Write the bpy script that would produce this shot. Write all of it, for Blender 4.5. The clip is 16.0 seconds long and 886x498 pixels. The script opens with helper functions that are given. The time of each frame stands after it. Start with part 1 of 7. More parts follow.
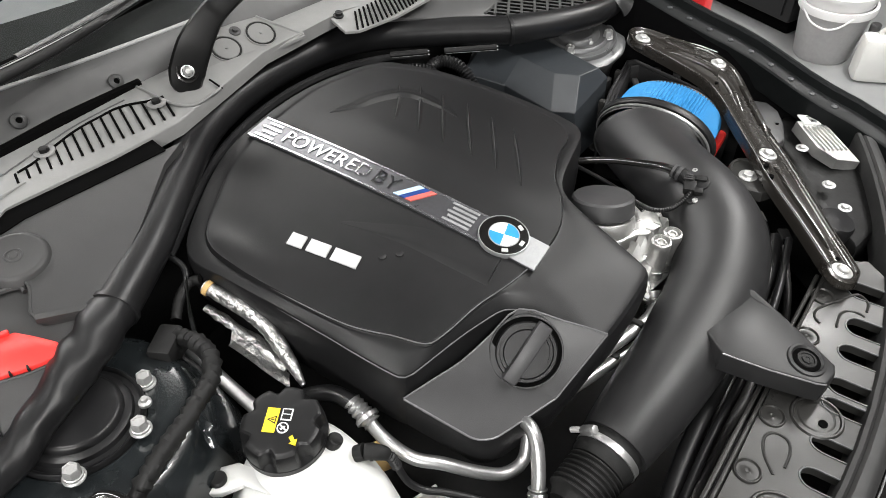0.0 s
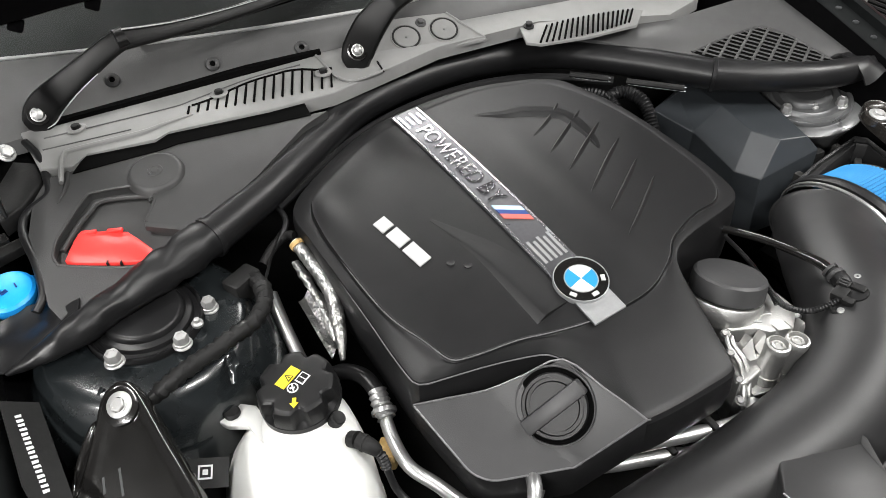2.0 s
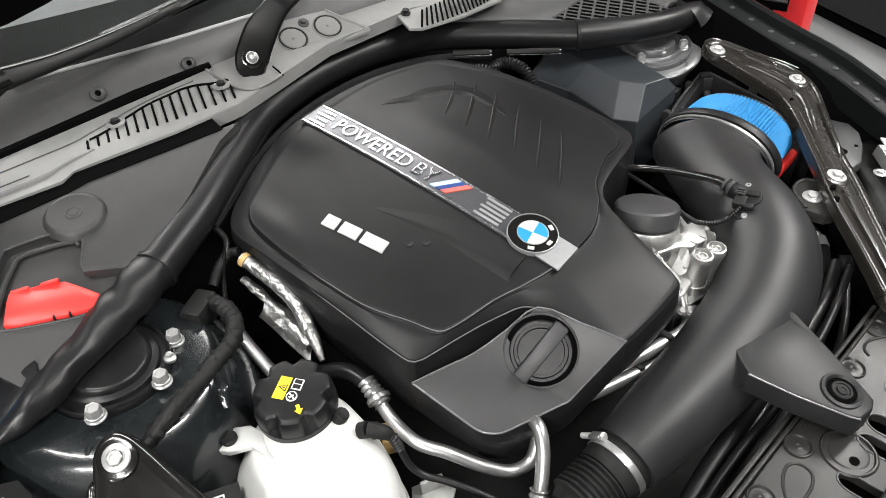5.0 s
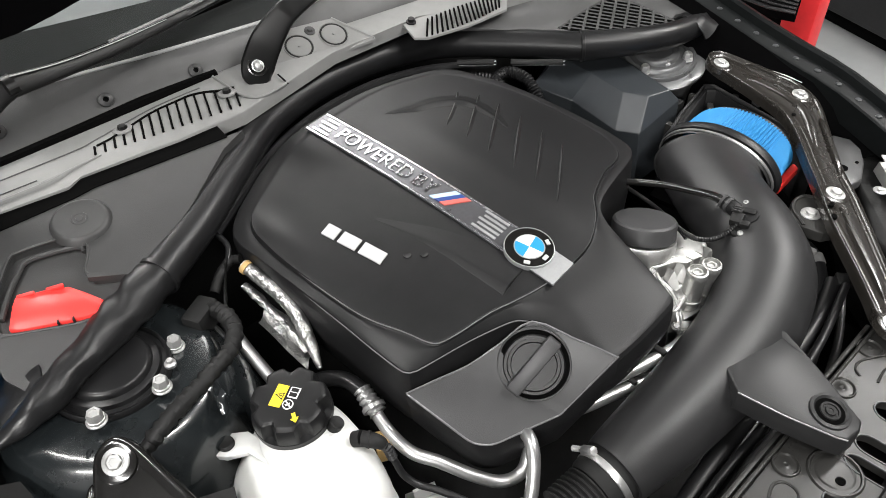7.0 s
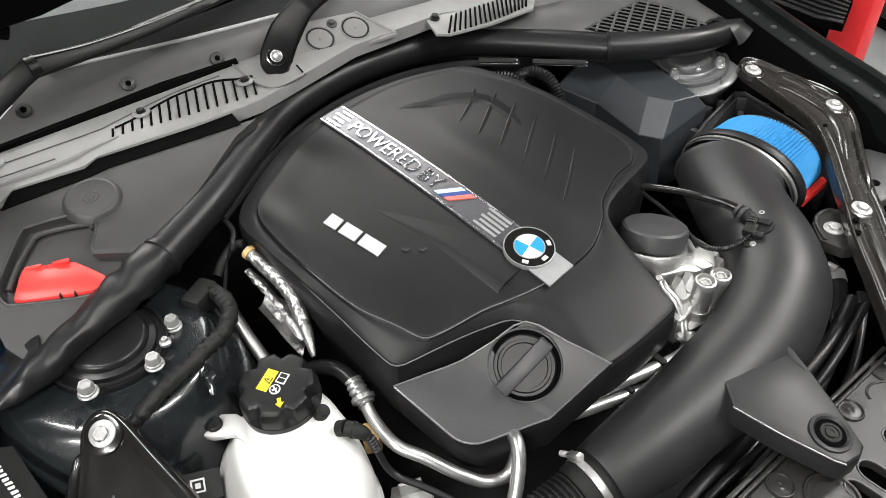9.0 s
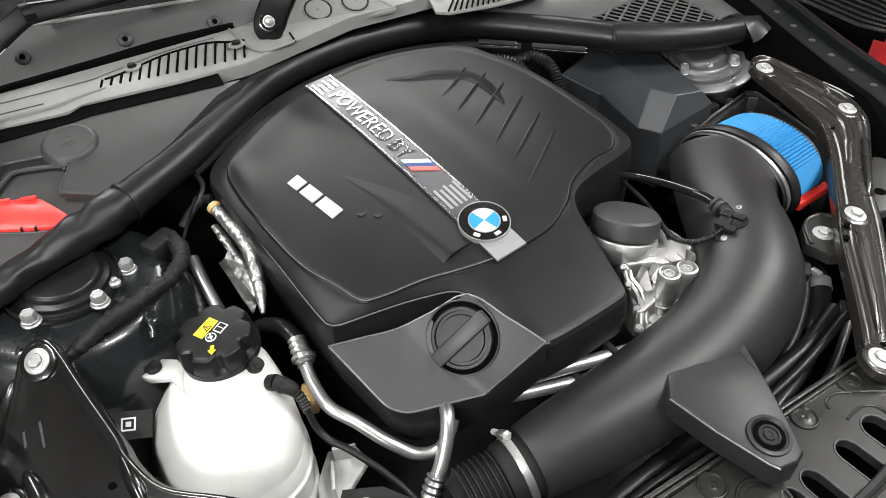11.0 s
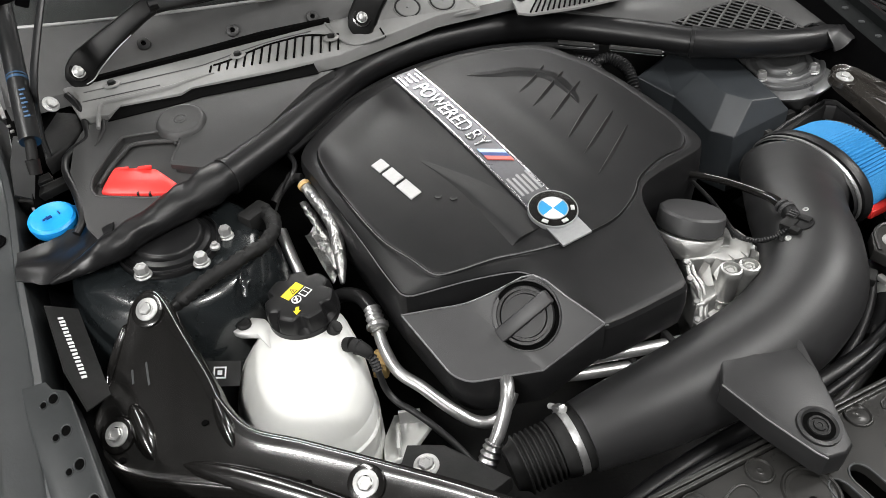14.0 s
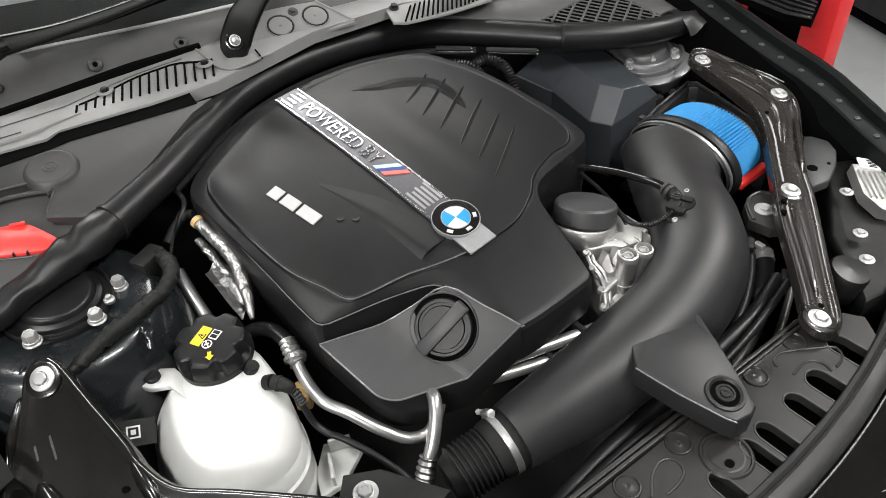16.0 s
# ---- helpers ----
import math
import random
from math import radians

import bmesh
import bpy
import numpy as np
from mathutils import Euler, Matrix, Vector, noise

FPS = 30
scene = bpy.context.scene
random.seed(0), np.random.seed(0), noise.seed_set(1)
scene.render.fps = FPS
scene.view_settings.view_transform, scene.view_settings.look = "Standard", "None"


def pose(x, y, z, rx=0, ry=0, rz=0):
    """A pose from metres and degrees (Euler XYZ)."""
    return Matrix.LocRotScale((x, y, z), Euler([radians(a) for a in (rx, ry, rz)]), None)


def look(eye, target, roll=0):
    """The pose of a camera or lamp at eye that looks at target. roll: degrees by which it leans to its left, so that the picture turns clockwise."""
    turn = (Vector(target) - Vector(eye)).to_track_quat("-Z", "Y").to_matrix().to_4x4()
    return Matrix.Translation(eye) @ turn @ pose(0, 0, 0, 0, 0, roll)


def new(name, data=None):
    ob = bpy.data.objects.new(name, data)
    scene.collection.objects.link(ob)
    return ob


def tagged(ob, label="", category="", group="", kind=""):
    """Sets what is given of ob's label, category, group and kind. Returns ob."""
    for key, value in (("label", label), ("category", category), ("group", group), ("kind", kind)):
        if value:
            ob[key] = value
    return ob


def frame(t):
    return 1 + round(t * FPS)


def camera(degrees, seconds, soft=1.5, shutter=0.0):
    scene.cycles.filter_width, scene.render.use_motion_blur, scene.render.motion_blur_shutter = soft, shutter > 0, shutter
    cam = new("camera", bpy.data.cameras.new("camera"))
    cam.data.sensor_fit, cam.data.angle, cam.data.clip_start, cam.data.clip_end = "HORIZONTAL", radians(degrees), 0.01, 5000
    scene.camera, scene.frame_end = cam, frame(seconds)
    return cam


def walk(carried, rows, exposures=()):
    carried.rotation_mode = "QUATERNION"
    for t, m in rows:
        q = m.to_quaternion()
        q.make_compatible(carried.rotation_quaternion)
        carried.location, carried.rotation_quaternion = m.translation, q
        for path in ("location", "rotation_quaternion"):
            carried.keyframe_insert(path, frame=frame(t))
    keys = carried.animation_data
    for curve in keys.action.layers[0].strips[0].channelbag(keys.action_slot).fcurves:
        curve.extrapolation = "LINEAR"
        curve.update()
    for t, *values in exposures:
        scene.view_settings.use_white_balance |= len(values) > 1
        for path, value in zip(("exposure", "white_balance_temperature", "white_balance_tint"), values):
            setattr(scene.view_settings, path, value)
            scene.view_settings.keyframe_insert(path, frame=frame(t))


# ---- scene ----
cam = camera(65.4, 16.0, soft=0.6)
PATH = [
    (0, (-0.606, -0.509, 1.543), (0.497, 0.404, 0.147), -3.2),
    (0.5, (-0.553, -0.524, 1.531), (0.403, 0.561, 0.15), -4.2),
    (1, (-0.489, -0.572, 1.528), (0.307, 0.664, 0.172), -4.9),
    (1.5, (-0.443, -0.62, 1.515), (0.198, 0.726, 0.182), -5.4),
    (2, (-0.427, -0.637, 1.512), (0.145, 0.753, 0.193), -5.5),
    (2.5, (-0.436, -0.649, 1.505), (0.1, 0.764, 0.195), -5.6),
    (3, (-0.457, -0.652, 1.514), (0.065, 0.766, 0.203), -5.7),
    (3.5, (-0.482, -0.643, 1.527), (0.115, 0.748, 0.219), -6.5),
    (4, (-0.516, -0.626, 1.538), (0.242, 0.658, 0.204), -6.4),
    (4.5, (-0.547, -0.606, 1.538), (0.313, 0.596, 0.191), -6.0),
    (5, (-0.568, -0.589, 1.527), (0.372, 0.54, 0.17), -5.6),
    (5.2, (-0.561, -0.588, 1.538), (0.397, 0.513, 0.17), -5.4),
    (7.3, (-0.549, -0.6, 1.552), (0.34, 0.559, 0.186), -4.9),
    (7.5, (-0.538, -0.609, 1.545), (0.308, 0.588, 0.184), -5.1),
    (8, (-0.513, -0.645, 1.55), (0.295, 0.592, 0.202), -5.7),
    (8.5, (-0.503, -0.666, 1.555), (0.303, 0.576, 0.21), -5.8),
    (9, (-0.508, -0.637, 1.537), (0.308, 0.591, 0.186), -5.7),
    (9.2, (-0.507, -0.638, 1.536), (0.317, 0.587, 0.187), -5.7),
    (11.3, (-0.399, -0.748, 1.477), (0.227, 0.625, 0.164), -5.4),
    (11.5, (-0.394, -0.754, 1.473), (0.187, 0.646, 0.168), -5.5),
    (12, (-0.405, -0.754, 1.455), (0.093, 0.692, 0.166), -5.3),
    (12.5, (-0.411, -0.764, 1.448), (0.035, 0.705, 0.167), -5.8),
    (13, (-0.411, -0.768, 1.45), (0.012, 0.709, 0.169), -5.8),
    (13.5, (-0.43, -0.797, 1.481), (-0.009, 0.676, 0.195), -6.0),
    (14, (-0.447, -0.789, 1.502), (0.071, 0.642, 0.205), -6.7),
    (14.5, (-0.459, -0.77, 1.51), (0.177, 0.601, 0.2), -6.7),
    (15, (-0.47, -0.756, 1.509), (0.247, 0.563, 0.187), -6.6),
    (15.5, (-0.467, -0.752, 1.509), (0.3, 0.531, 0.18), -6.4),
    (16, (-0.453, -0.765, 1.526), (0.324, 0.507, 0.192), -6.3),
]
walk(cam, [(t, look(eye, target, roll)) for t, eye, target, roll in PATH], [(0.0, 0.1), (5.0, 0.12), (9.0, 0.12), (11.5, 0.12), (12.5, -0.15), (13.5, -0.14), (14.5, -0.11), (16.0, -0.07)])

# ---- world, lamps ----
world = bpy.data.worlds.new("workshop_air")
scene.world = world
world.use_nodes = True
world.node_tree.nodes["Background"].inputs[0].default_value = (0.9, 0.95, 1.0, 1)
world.node_tree.nodes["Background"].inputs[1].default_value = 0.002

LAMPS = [(-1.15, 0.1, 2.9), (-3.1, -2.3, 2.9), (1.06, 2.38, 2.9), (2.15, -0.65, 2.9), (0.0, 2.95, 2.9), (0.6, -1.4, 2.9)]
SIZES = [(0.2, 1.3), (0.3, 2.0), (0.9, 2.0), (1.6, 0.24), (0.95, 0.5), (0.9, 0.25)]
TURNS = [0, 0, 35.6, 0, 0, 0]
for n, (lx, ly, lz) in enumerate(LAMPS):
    lamp = bpy.data.lights.new("tube_light", "AREA")
    lamp.shape, lamp.size, lamp.size_y = "RECTANGLE", *SIZES[n]
    lamp.energy, lamp.color = (27, 240, 21, 70, 41, 42)[n], (1.0, 0.985, 0.96)
    new("tube_light", lamp).matrix_world = pose(lx, ly, lz - 0.06, 0, 0, TURNS[n])


# ---- materials ----
def material(name, colour, rough=0.5, metal=0.0, grain=0.0, scale=300.0, wear=0.0, wear_scale=8.0, coat=0.0, second=None, ior=1.5, depth=0.001):
    m = bpy.data.materials.new(name)
    m.use_nodes = True
    nt = m.node_tree
    b = nt.nodes["Principled BSDF"]
    b.inputs["Base Color"].default_value = (*colour, 1)
    b.inputs["Roughness"].default_value = rough
    b.inputs["Metallic"].default_value = metal
    b.inputs["Coat Weight"].default_value = coat
    b.inputs["Coat Roughness"].default_value = 0.06
    b.inputs["IOR"].default_value = ior
    tc = nt.nodes.new("ShaderNodeTexCoord")
    if wear > 0:
        big = nt.nodes.new("ShaderNodeTexNoise")
        big.inputs["Scale"].default_value = wear_scale
        big.inputs["Detail"].default_value = 6
        big.inputs["Roughness"].default_value = 0.65
        nt.links.new(tc.outputs["Object"], big.inputs["Vector"])
        ramp = nt.nodes.new("ShaderNodeMapRange")
        ramp.inputs["From Min"].default_value, ramp.inputs["From Max"].default_value = 0.3, 0.7
        ramp.inputs["To Min"].default_value, ramp.inputs["To Max"].default_value = max(0.02, rough - wear), min(1, rough + wear)
        nt.links.new(big.outputs[0], ramp.inputs["Value"])
        nt.links.new(ramp.outputs[0], b.inputs["Roughness"])
        mix = nt.nodes.new("ShaderNodeMix")
        mix.data_type = "RGBA"
        other = second or tuple(c * 1.25 + 0.004 for c in colour)
        mix.inputs["A"].default_value, mix.inputs["B"].default_value = (*colour, 1), (*other, 1)
        small = nt.nodes.new("ShaderNodeTexNoise")
        small.inputs["Scale"].default_value = wear_scale * 7
        small.inputs["Detail"].default_value = 5
        nt.links.new(tc.outputs["Object"], small.inputs["Vector"])
        nt.links.new(small.outputs[0], mix.inputs["Factor"])
        nt.links.new(mix.outputs["Result"], b.inputs["Base Color"])
    if grain > 0:
        fine = nt.nodes.new("ShaderNodeTexNoise")
        fine.inputs["Scale"].default_value = scale
        fine.inputs["Detail"].default_value = 3
        nt.links.new(tc.outputs["Object"], fine.inputs["Vector"])
        bump = nt.nodes.new("ShaderNodeBump")
        bump.inputs["Strength"].default_value = grain
        bump.inputs["Distance"].default_value = depth
        nt.links.new(fine.outputs[0], bump.inputs["Height"])
        nt.links.new(bump.outputs[0], b.inputs["Normal"])
    return m


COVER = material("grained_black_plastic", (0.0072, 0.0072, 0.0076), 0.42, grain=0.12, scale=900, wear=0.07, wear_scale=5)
ARM = material("satin_black_arm_paint", (0.004, 0.004, 0.004), 0.38, wear=0.05, wear_scale=12, second=(0.007, 0.007, 0.007))
MOUNT = material("bare_mount_metal", (0.13, 0.132, 0.134), 0.40, 0.45, grain=0.2, scale=300, wear=0.15, wear_scale=20)
# Pale colour that paints highlights on moulded edges.
EDGE = material("edge_highlight", (0.11, 0.11, 0.113), 0.28, wear=0.05, wear_scale=20)
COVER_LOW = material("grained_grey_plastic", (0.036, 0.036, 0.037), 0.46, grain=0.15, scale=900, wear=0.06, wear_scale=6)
PANEL = material("dull_cowl_plastic", (0.03, 0.03, 0.03), 0.48, grain=0.2, scale=700, wear=0.1, wear_scale=6)
# On the scuttle this darker copy of the flange plastic paints the slope's shade.
SCUTTLE = material("mid_cowl_plastic", (0.052, 0.052, 0.052), 0.46, grain=0.25, scale=600, wear=0.12, wear_scale=7)
# Lighter copy: light on the upward faces is in the colour.
PANEL_GREY = material("lit_cowl_plastic", (0.175, 0.175, 0.172), 0.5, grain=0.25, scale=600, wear=0.1, wear_scale=7)
CONDUIT = material("worn_conduit_plastic", (0.036, 0.0355, 0.035), 0.4, grain=0.3, scale=200, wear=0.12, wear_scale=25)
SEAL = material("matt_foam_rubber", (0.013, 0.013, 0.013), 0.6, grain=0.2, scale=500, wear=0.1, wear_scale=12)
RUBBER = material("black_rubber", (0.0065, 0.0065, 0.007), 0.4, grain=0.1, scale=400, wear=0.12, wear_scale=9)
INTAKE = material("satin_black_intake", (0.0115, 0.0115, 0.012), 0.46, grain=0.1, scale=500, wear=0.06, wear_scale=5)
# Paler copy of the right brace's paint; brown ambient reflection is in the colour.
BRACE = material("ambient_brown_brace_paint", (0.018, 0.0165, 0.0145), 0.27, wear=0.03, wear_scale=6, coat=0.5, second=(0.022, 0.0195, 0.017))
PAINT = material("gloss_black_paint", (0.0055, 0.0052, 0.0048), 0.2, wear=0.06, wear_scale=12, coat=0.6)
BODY = material("dark_body_paint", (0.008, 0.010, 0.011), 0.25, wear=0.08, wear_scale=10, coat=0.5)
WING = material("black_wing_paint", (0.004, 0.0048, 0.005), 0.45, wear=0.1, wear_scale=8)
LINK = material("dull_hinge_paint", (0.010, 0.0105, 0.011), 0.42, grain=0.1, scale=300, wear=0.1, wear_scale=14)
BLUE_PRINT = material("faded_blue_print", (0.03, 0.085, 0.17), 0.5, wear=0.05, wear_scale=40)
# Paler copy of the wing paint; light on the right flange is in it.
FLANGE = material("lightened_flange_paint", (0.028, 0.0305, 0.0315), 0.42, grain=0.1, scale=300, wear=0.1, wear_scale=9)
DARK = material("dirty_black_plastic", (0.0055, 0.0055, 0.0055), 0.6, grain=0.3, scale=200, wear=0.15, wear_scale=14)
SLAM = material("slam_panel_plastic", (0.019, 0.0186, 0.0176), 0.36, grain=0.1, scale=500, wear=0.1, wear_scale=9)
STEEL = material("zinc_plated_steel", (0.43, 0.43, 0.425), 0.42, 0.65, grain=0.1, scale=300, wear=0.1, wear_scale=60)
ALU = material("cast_aluminium", (0.47, 0.47, 0.46), 0.42, 0.85, grain=0.5, scale=500, wear=0.12, wear_scale=30)
PIPE = material("drawn_aluminium_pipe", (0.48, 0.48, 0.48), 0.36, 0.9, wear=0.08, wear_scale=40)
FOIL = material("crinkled_foil", (0.42, 0.42, 0.415), 0.36, 0.9, grain=0.85, scale=85, wear=0.1, wear_scale=60, depth=0.006)
TANK = material("milky_plastic", (0.66, 0.67, 0.65), 0.38, grain=0.15, scale=150, wear=0.08, wear_scale=12, second=(0.7, 0.7, 0.68))
# Base and gloss lowered so the bay's shade is in the inner wings' colour.
PIT = material("deepened_black", (0.0014, 0.0014, 0.0016), 0.7, grain=0.3, scale=120, wear=0.1, wear_scale=10, second=(0.0024, 0.0024, 0.0026))
# Near-black, hardly any gloss: stands in for shade in holes and gaps.
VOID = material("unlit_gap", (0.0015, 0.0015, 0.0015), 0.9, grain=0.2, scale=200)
RED = material("red_plastic", (0.72, 0.035, 0.03), 0.4, grain=0.1, wear=0.06, wear_scale=30)
BLUE = material("blue_plastic", (0.008, 0.30, 0.80), 0.4, grain=0.1, wear=0.06, wear_scale=30)
FILTER = material("blue_filter_cotton", (0.010, 0.165, 0.38), 0.75, grain=0.6, scale=900, wear=0.1, wear_scale=40)
YELLOW = material("yellow_print", (0.82, 0.62, 0.02), 0.5)
WHITE = material("white_print", (0.8, 0.8, 0.8), 0.45)
MARK = material("satin_mark", (0.41, 0.41, 0.41), 0.4, wear=0.05, wear_scale=40)
CBOX = material("blue_grey_plastic", (0.0255, 0.0292, 0.033), 0.42, grain=0.15, scale=900, wear=0.06, wear_scale=6)
FIELD = material("silver_foil_field", (0.42, 0.425, 0.44), 0.24, 0.9, wear=0.06, wear_scale=40)
SILVER = material("brushed_silver_trim", (0.3, 0.305, 0.31), 0.42, 0.5, wear=0.06, wear_scale=40)
TRIM_DARK = material("smoked_trim", (0.11, 0.11, 0.118), 0.3, 0.7, wear=0.04, wear_scale=30)
TRIM_TEXT = material("polished_print", (0.62, 0.63, 0.65), 0.13, 1.0, wear=0.03, wear_scale=30)
PALE_BLUE = material("pale_blue_print", (0.42, 0.62, 0.85), 0.35)
SKY_BLUE = material("light_blue_enamel", (0.012, 0.24, 0.50), 0.4)
DEEP_BLUE = material("dark_blue_enamel", (0.015, 0.045, 0.19), 0.3)
RED_PRINT = material("red_print", (0.58, 0.12, 0.10), 0.35)
TAN = material("tan_tape", (0.5, 0.33, 0.13), 0.6, wear=0.1, wear_scale=60)
CONCRETE = material("sealed_concrete", (0.28, 0.285, 0.285), 0.4, grain=0.2, scale=120, wear=0.15, wear_scale=1.5, second=(0.22, 0.225, 0.225))
PLASTER = material("painted_wall", (0.1, 0.1, 0.105), 0.7, grain=0.1, scale=80, wear=0.1, wear_scale=2)
LIFT_RED = material("lift_red_paint", (0.78, 0.035, 0.04), 0.4, wear=0.12, wear_scale=9, second=(0.62, 0.028, 0.03))
GREY_PAIL = material("grey_pail_plastic", (0.3, 0.3, 0.3), 0.45, wear=0.08, wear_scale=10)
PURPLE = material("purple_label", (0.06, 0.03, 0.12), 0.5)
LABEL = material("paper_label", (0.75, 0.75, 0.75), 0.6)
# Pale grey that paints reflections along thin edges.
GLINT = material("edge_glint", (0.38, 0.38, 0.38), 0.32, wear=0.08, wear_scale=20)
# Lightened so the dashboard carries the ceiling's reflection in the glass.
INTERIOR = material("lifted_cabin_grey", (0.135, 0.135, 0.138), 0.7, grain=0.2, scale=200, wear=0.1, wear_scale=6)

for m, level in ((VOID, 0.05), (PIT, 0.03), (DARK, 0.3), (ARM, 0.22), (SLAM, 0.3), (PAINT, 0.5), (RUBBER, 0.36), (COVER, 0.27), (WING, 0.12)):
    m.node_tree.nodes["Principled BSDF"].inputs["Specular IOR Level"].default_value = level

TANK.node_tree.nodes["Principled BSDF"].inputs["Subsurface Weight"].default_value = 0.5
TANK.node_tree.nodes["Principled BSDF"].inputs["Subsurface Radius"].default_value = (1.0, 1.0, 0.95)
TANK.node_tree.nodes["Principled BSDF"].inputs["Subsurface Scale"].default_value = 0.02

GLASS = bpy.data.materials.new("windscreen_glass")
GLASS.use_nodes = True
g = GLASS.node_tree.nodes["Principled BSDF"]
g.inputs["Base Color"].default_value = (0.75, 0.82, 0.8, 1)
g.inputs["Roughness"].default_value = 0.02
g.inputs["Transmission Weight"].default_value = 1.0
g.inputs["IOR"].default_value = 1.45

GLOW = bpy.data.materials.new("lamp_diffuser")
GLOW.use_nodes = True
g = GLOW.node_tree.nodes["Principled BSDF"]
g.inputs["Emission Color"].default_value = (1.0, 0.985, 0.96, 1)
g.inputs["Emission Strength"].default_value = 9


# ---- helpers of this scene ----
V = Vector


def thing(name, label, category, at=(0, 0, 0), group="", kind=""):
    ob = new(name)
    ob.empty_display_size = 0.05
    ob.location = at
    return tagged(ob, label, category, group, kind)


def part(name, bm, mat, parent, label="", sharp=38):
    me = bpy.data.meshes.new(name)
    bmesh.ops.recalc_face_normals(bm, faces=bm.faces)
    bm.to_mesh(me)
    bm.free()
    me.materials.append(mat)
    me.shade_smooth()
    me.set_sharp_from_angle(angle=radians(sharp))
    ob = new(name, me)
    if parent is not None:
        ob.parent = parent
        base = parent.location.copy()
        if parent.parent is not None:
            base = V((0, 0, 0))
        ob.matrix_parent_inverse = Matrix.Translation(-base)
    return tagged(ob, label)


def whole(name, bm, mat, label, category, group="", kind="", sharp=38):
    return tagged(part(name, bm, mat, None, "", sharp), label, category, group, kind)


def axes(axis, hint=(0, 0, 1)):
    a = V(axis).normalized()
    h = V(hint)
    if abs(a.dot(h.normalized())) > 0.95:
        h = V((0, 1, 0))
    u = h.cross(a).normalized()
    return u, a.cross(u), a


def skin(bm, loops, close=True, cap0=False, cap1=False):
    """Join rows of points of equal count by quads."""
    rows = [[bm.verts.new(p) for p in loop] for loop in loops]
    n = len(rows[0])
    for a, b in zip(rows, rows[1:]):
        for i in range(n if close else n - 1):
            j = (i + 1) % n
            try:
                bm.faces.new((a[i], a[j], b[j], b[i]))
            except ValueError:
                pass
    if cap0:
        bm.faces.new(rows[0][::-1])
    if cap1:
        bm.faces.new(rows[-1])
    return rows


def lathe(bm, profile, at, axis, n=32, squash=(1, 1), hint=(0, 0, 1), wobble=None):
    """Turn rows of (radius, height) round an axis; radius 0 closes the end."""
    u, w, a = axes(axis, hint)
    loops = []
    for r, h in profile:
        r = max(r, 1e-5)
        loops.append([V(at) + a * h + (u * math.cos(t) * squash[0] + w * math.sin(t) * squash[1]) * r * (wobble(t, h) if wobble else 1)
                      for t in (2 * math.pi * k / n for k in range(n))])
    skin(bm, loops)
    return bm


def glide(points, per=6, closed=False):
    """A smooth run through the points."""
    p = [V(q) for q in points]
    n = len(p)
    out = []
    for i in range(n if closed else n - 1):
        if closed:
            a, b, c, d = p[i - 1], p[i], p[(i + 1) % n], p[(i + 2) % n]
        else:
            a, b, c, d = p[max(i - 1, 0)], p[i], p[i + 1], p[min(i + 2, n - 1)]
        for k in range(per):
            t = k / per
            out.append(0.5 * ((2 * b) + (c - a) * t + (2 * a - 5 * b + 4 * c - d) * t * t + (3 * b - a - 3 * c + d) * t ** 3))
    if not closed:
        out.append(p[-1])
    return out


def hose(bm, points, radius, n=14, per=6, ribs=0.0, rib_step=0.006, flat=1.0, rough=0.0, freq=90):
    """A round bar or hose along a smooth run; radius is a number or one for each point."""
    run = glide(points, per)
    if ribs:
        length = sum((b - a).length for a, b in zip(run, run[1:]))
        count = max(8, int(length / rib_step) * 2)
        fine, acc, i = [], 0.0, 0
        seg = [(b - a).length for a, b in zip(run, run[1:])]
        for k in range(count + 1):
            want = length * k / count
            while i < len(seg) - 1 and acc + seg[i] < want:
                acc += seg[i]
                i += 1
            fine.append(run[i].lerp(run[i + 1], min(1, (want - acc) / max(seg[i], 1e-9))))
        run = fine
    rs = [radius] * len(points) if isinstance(radius, (int, float)) else list(radius)
    m = len(run)
    loops, up = [], None
    for i, q in enumerate(run):
        d = (run[min(i + 1, m - 1)] - run[max(i - 1, 0)]).normalized()
        if up is None:
            up = axes(d)[1]
        up = (up - d * up.dot(d)).normalized()
        side = d.cross(up)
        f = i / (m - 1) * (len(rs) - 1)
        k = min(int(f), len(rs) - 2)
        r = rs[k] + (rs[k + 1] - rs[k]) * (f - k)
        if ribs and i % 2:
            r *= 1 - ribs
        loops.append([q + (side * math.cos(t) + up * math.sin(t) * flat) * r * (1 + rough * noise.noise(q * freq + V((math.cos(t), math.sin(t), 0)) * 1.3)) for t in (2 * math.pi * j / n for j in range(n))])
    skin(bm, loops, cap0=True, cap1=True)
    return bm


def slab(bm, outline, top, bottom, edge=0.0):
    """A plate with a given outline in plan; top and bottom are heights or functions of x and y; edge rounds its rim."""
    tf = top if callable(top) else (lambda x, y: top)
    bf = bottom if callable(bottom) else (lambda x, y: bottom)
    c = V((sum(p[0] for p in outline) / len(outline), sum(p[1] for p in outline) / len(outline)))
    def inset(p, d):
        v = V(p[:2]) - c
        return c + v * max(0.0, 1 - d / max(v.length, 1e-6))
    loops = [[V((p[0], p[1], bf(p[0], p[1]))) for p in outline], [V((p[0], p[1], tf(p[0], p[1]) - edge)) for p in outline]]
    if edge:
        loops.append([V((*(q := inset(p, edge * 0.35)), tf(*q) - edge * 0.3)) for p in outline])
        loops.append([V((*(q := inset(p, edge)), tf(*q))) for p in outline])
    skin(bm, loops, cap0=True, cap1=True)
    return bm


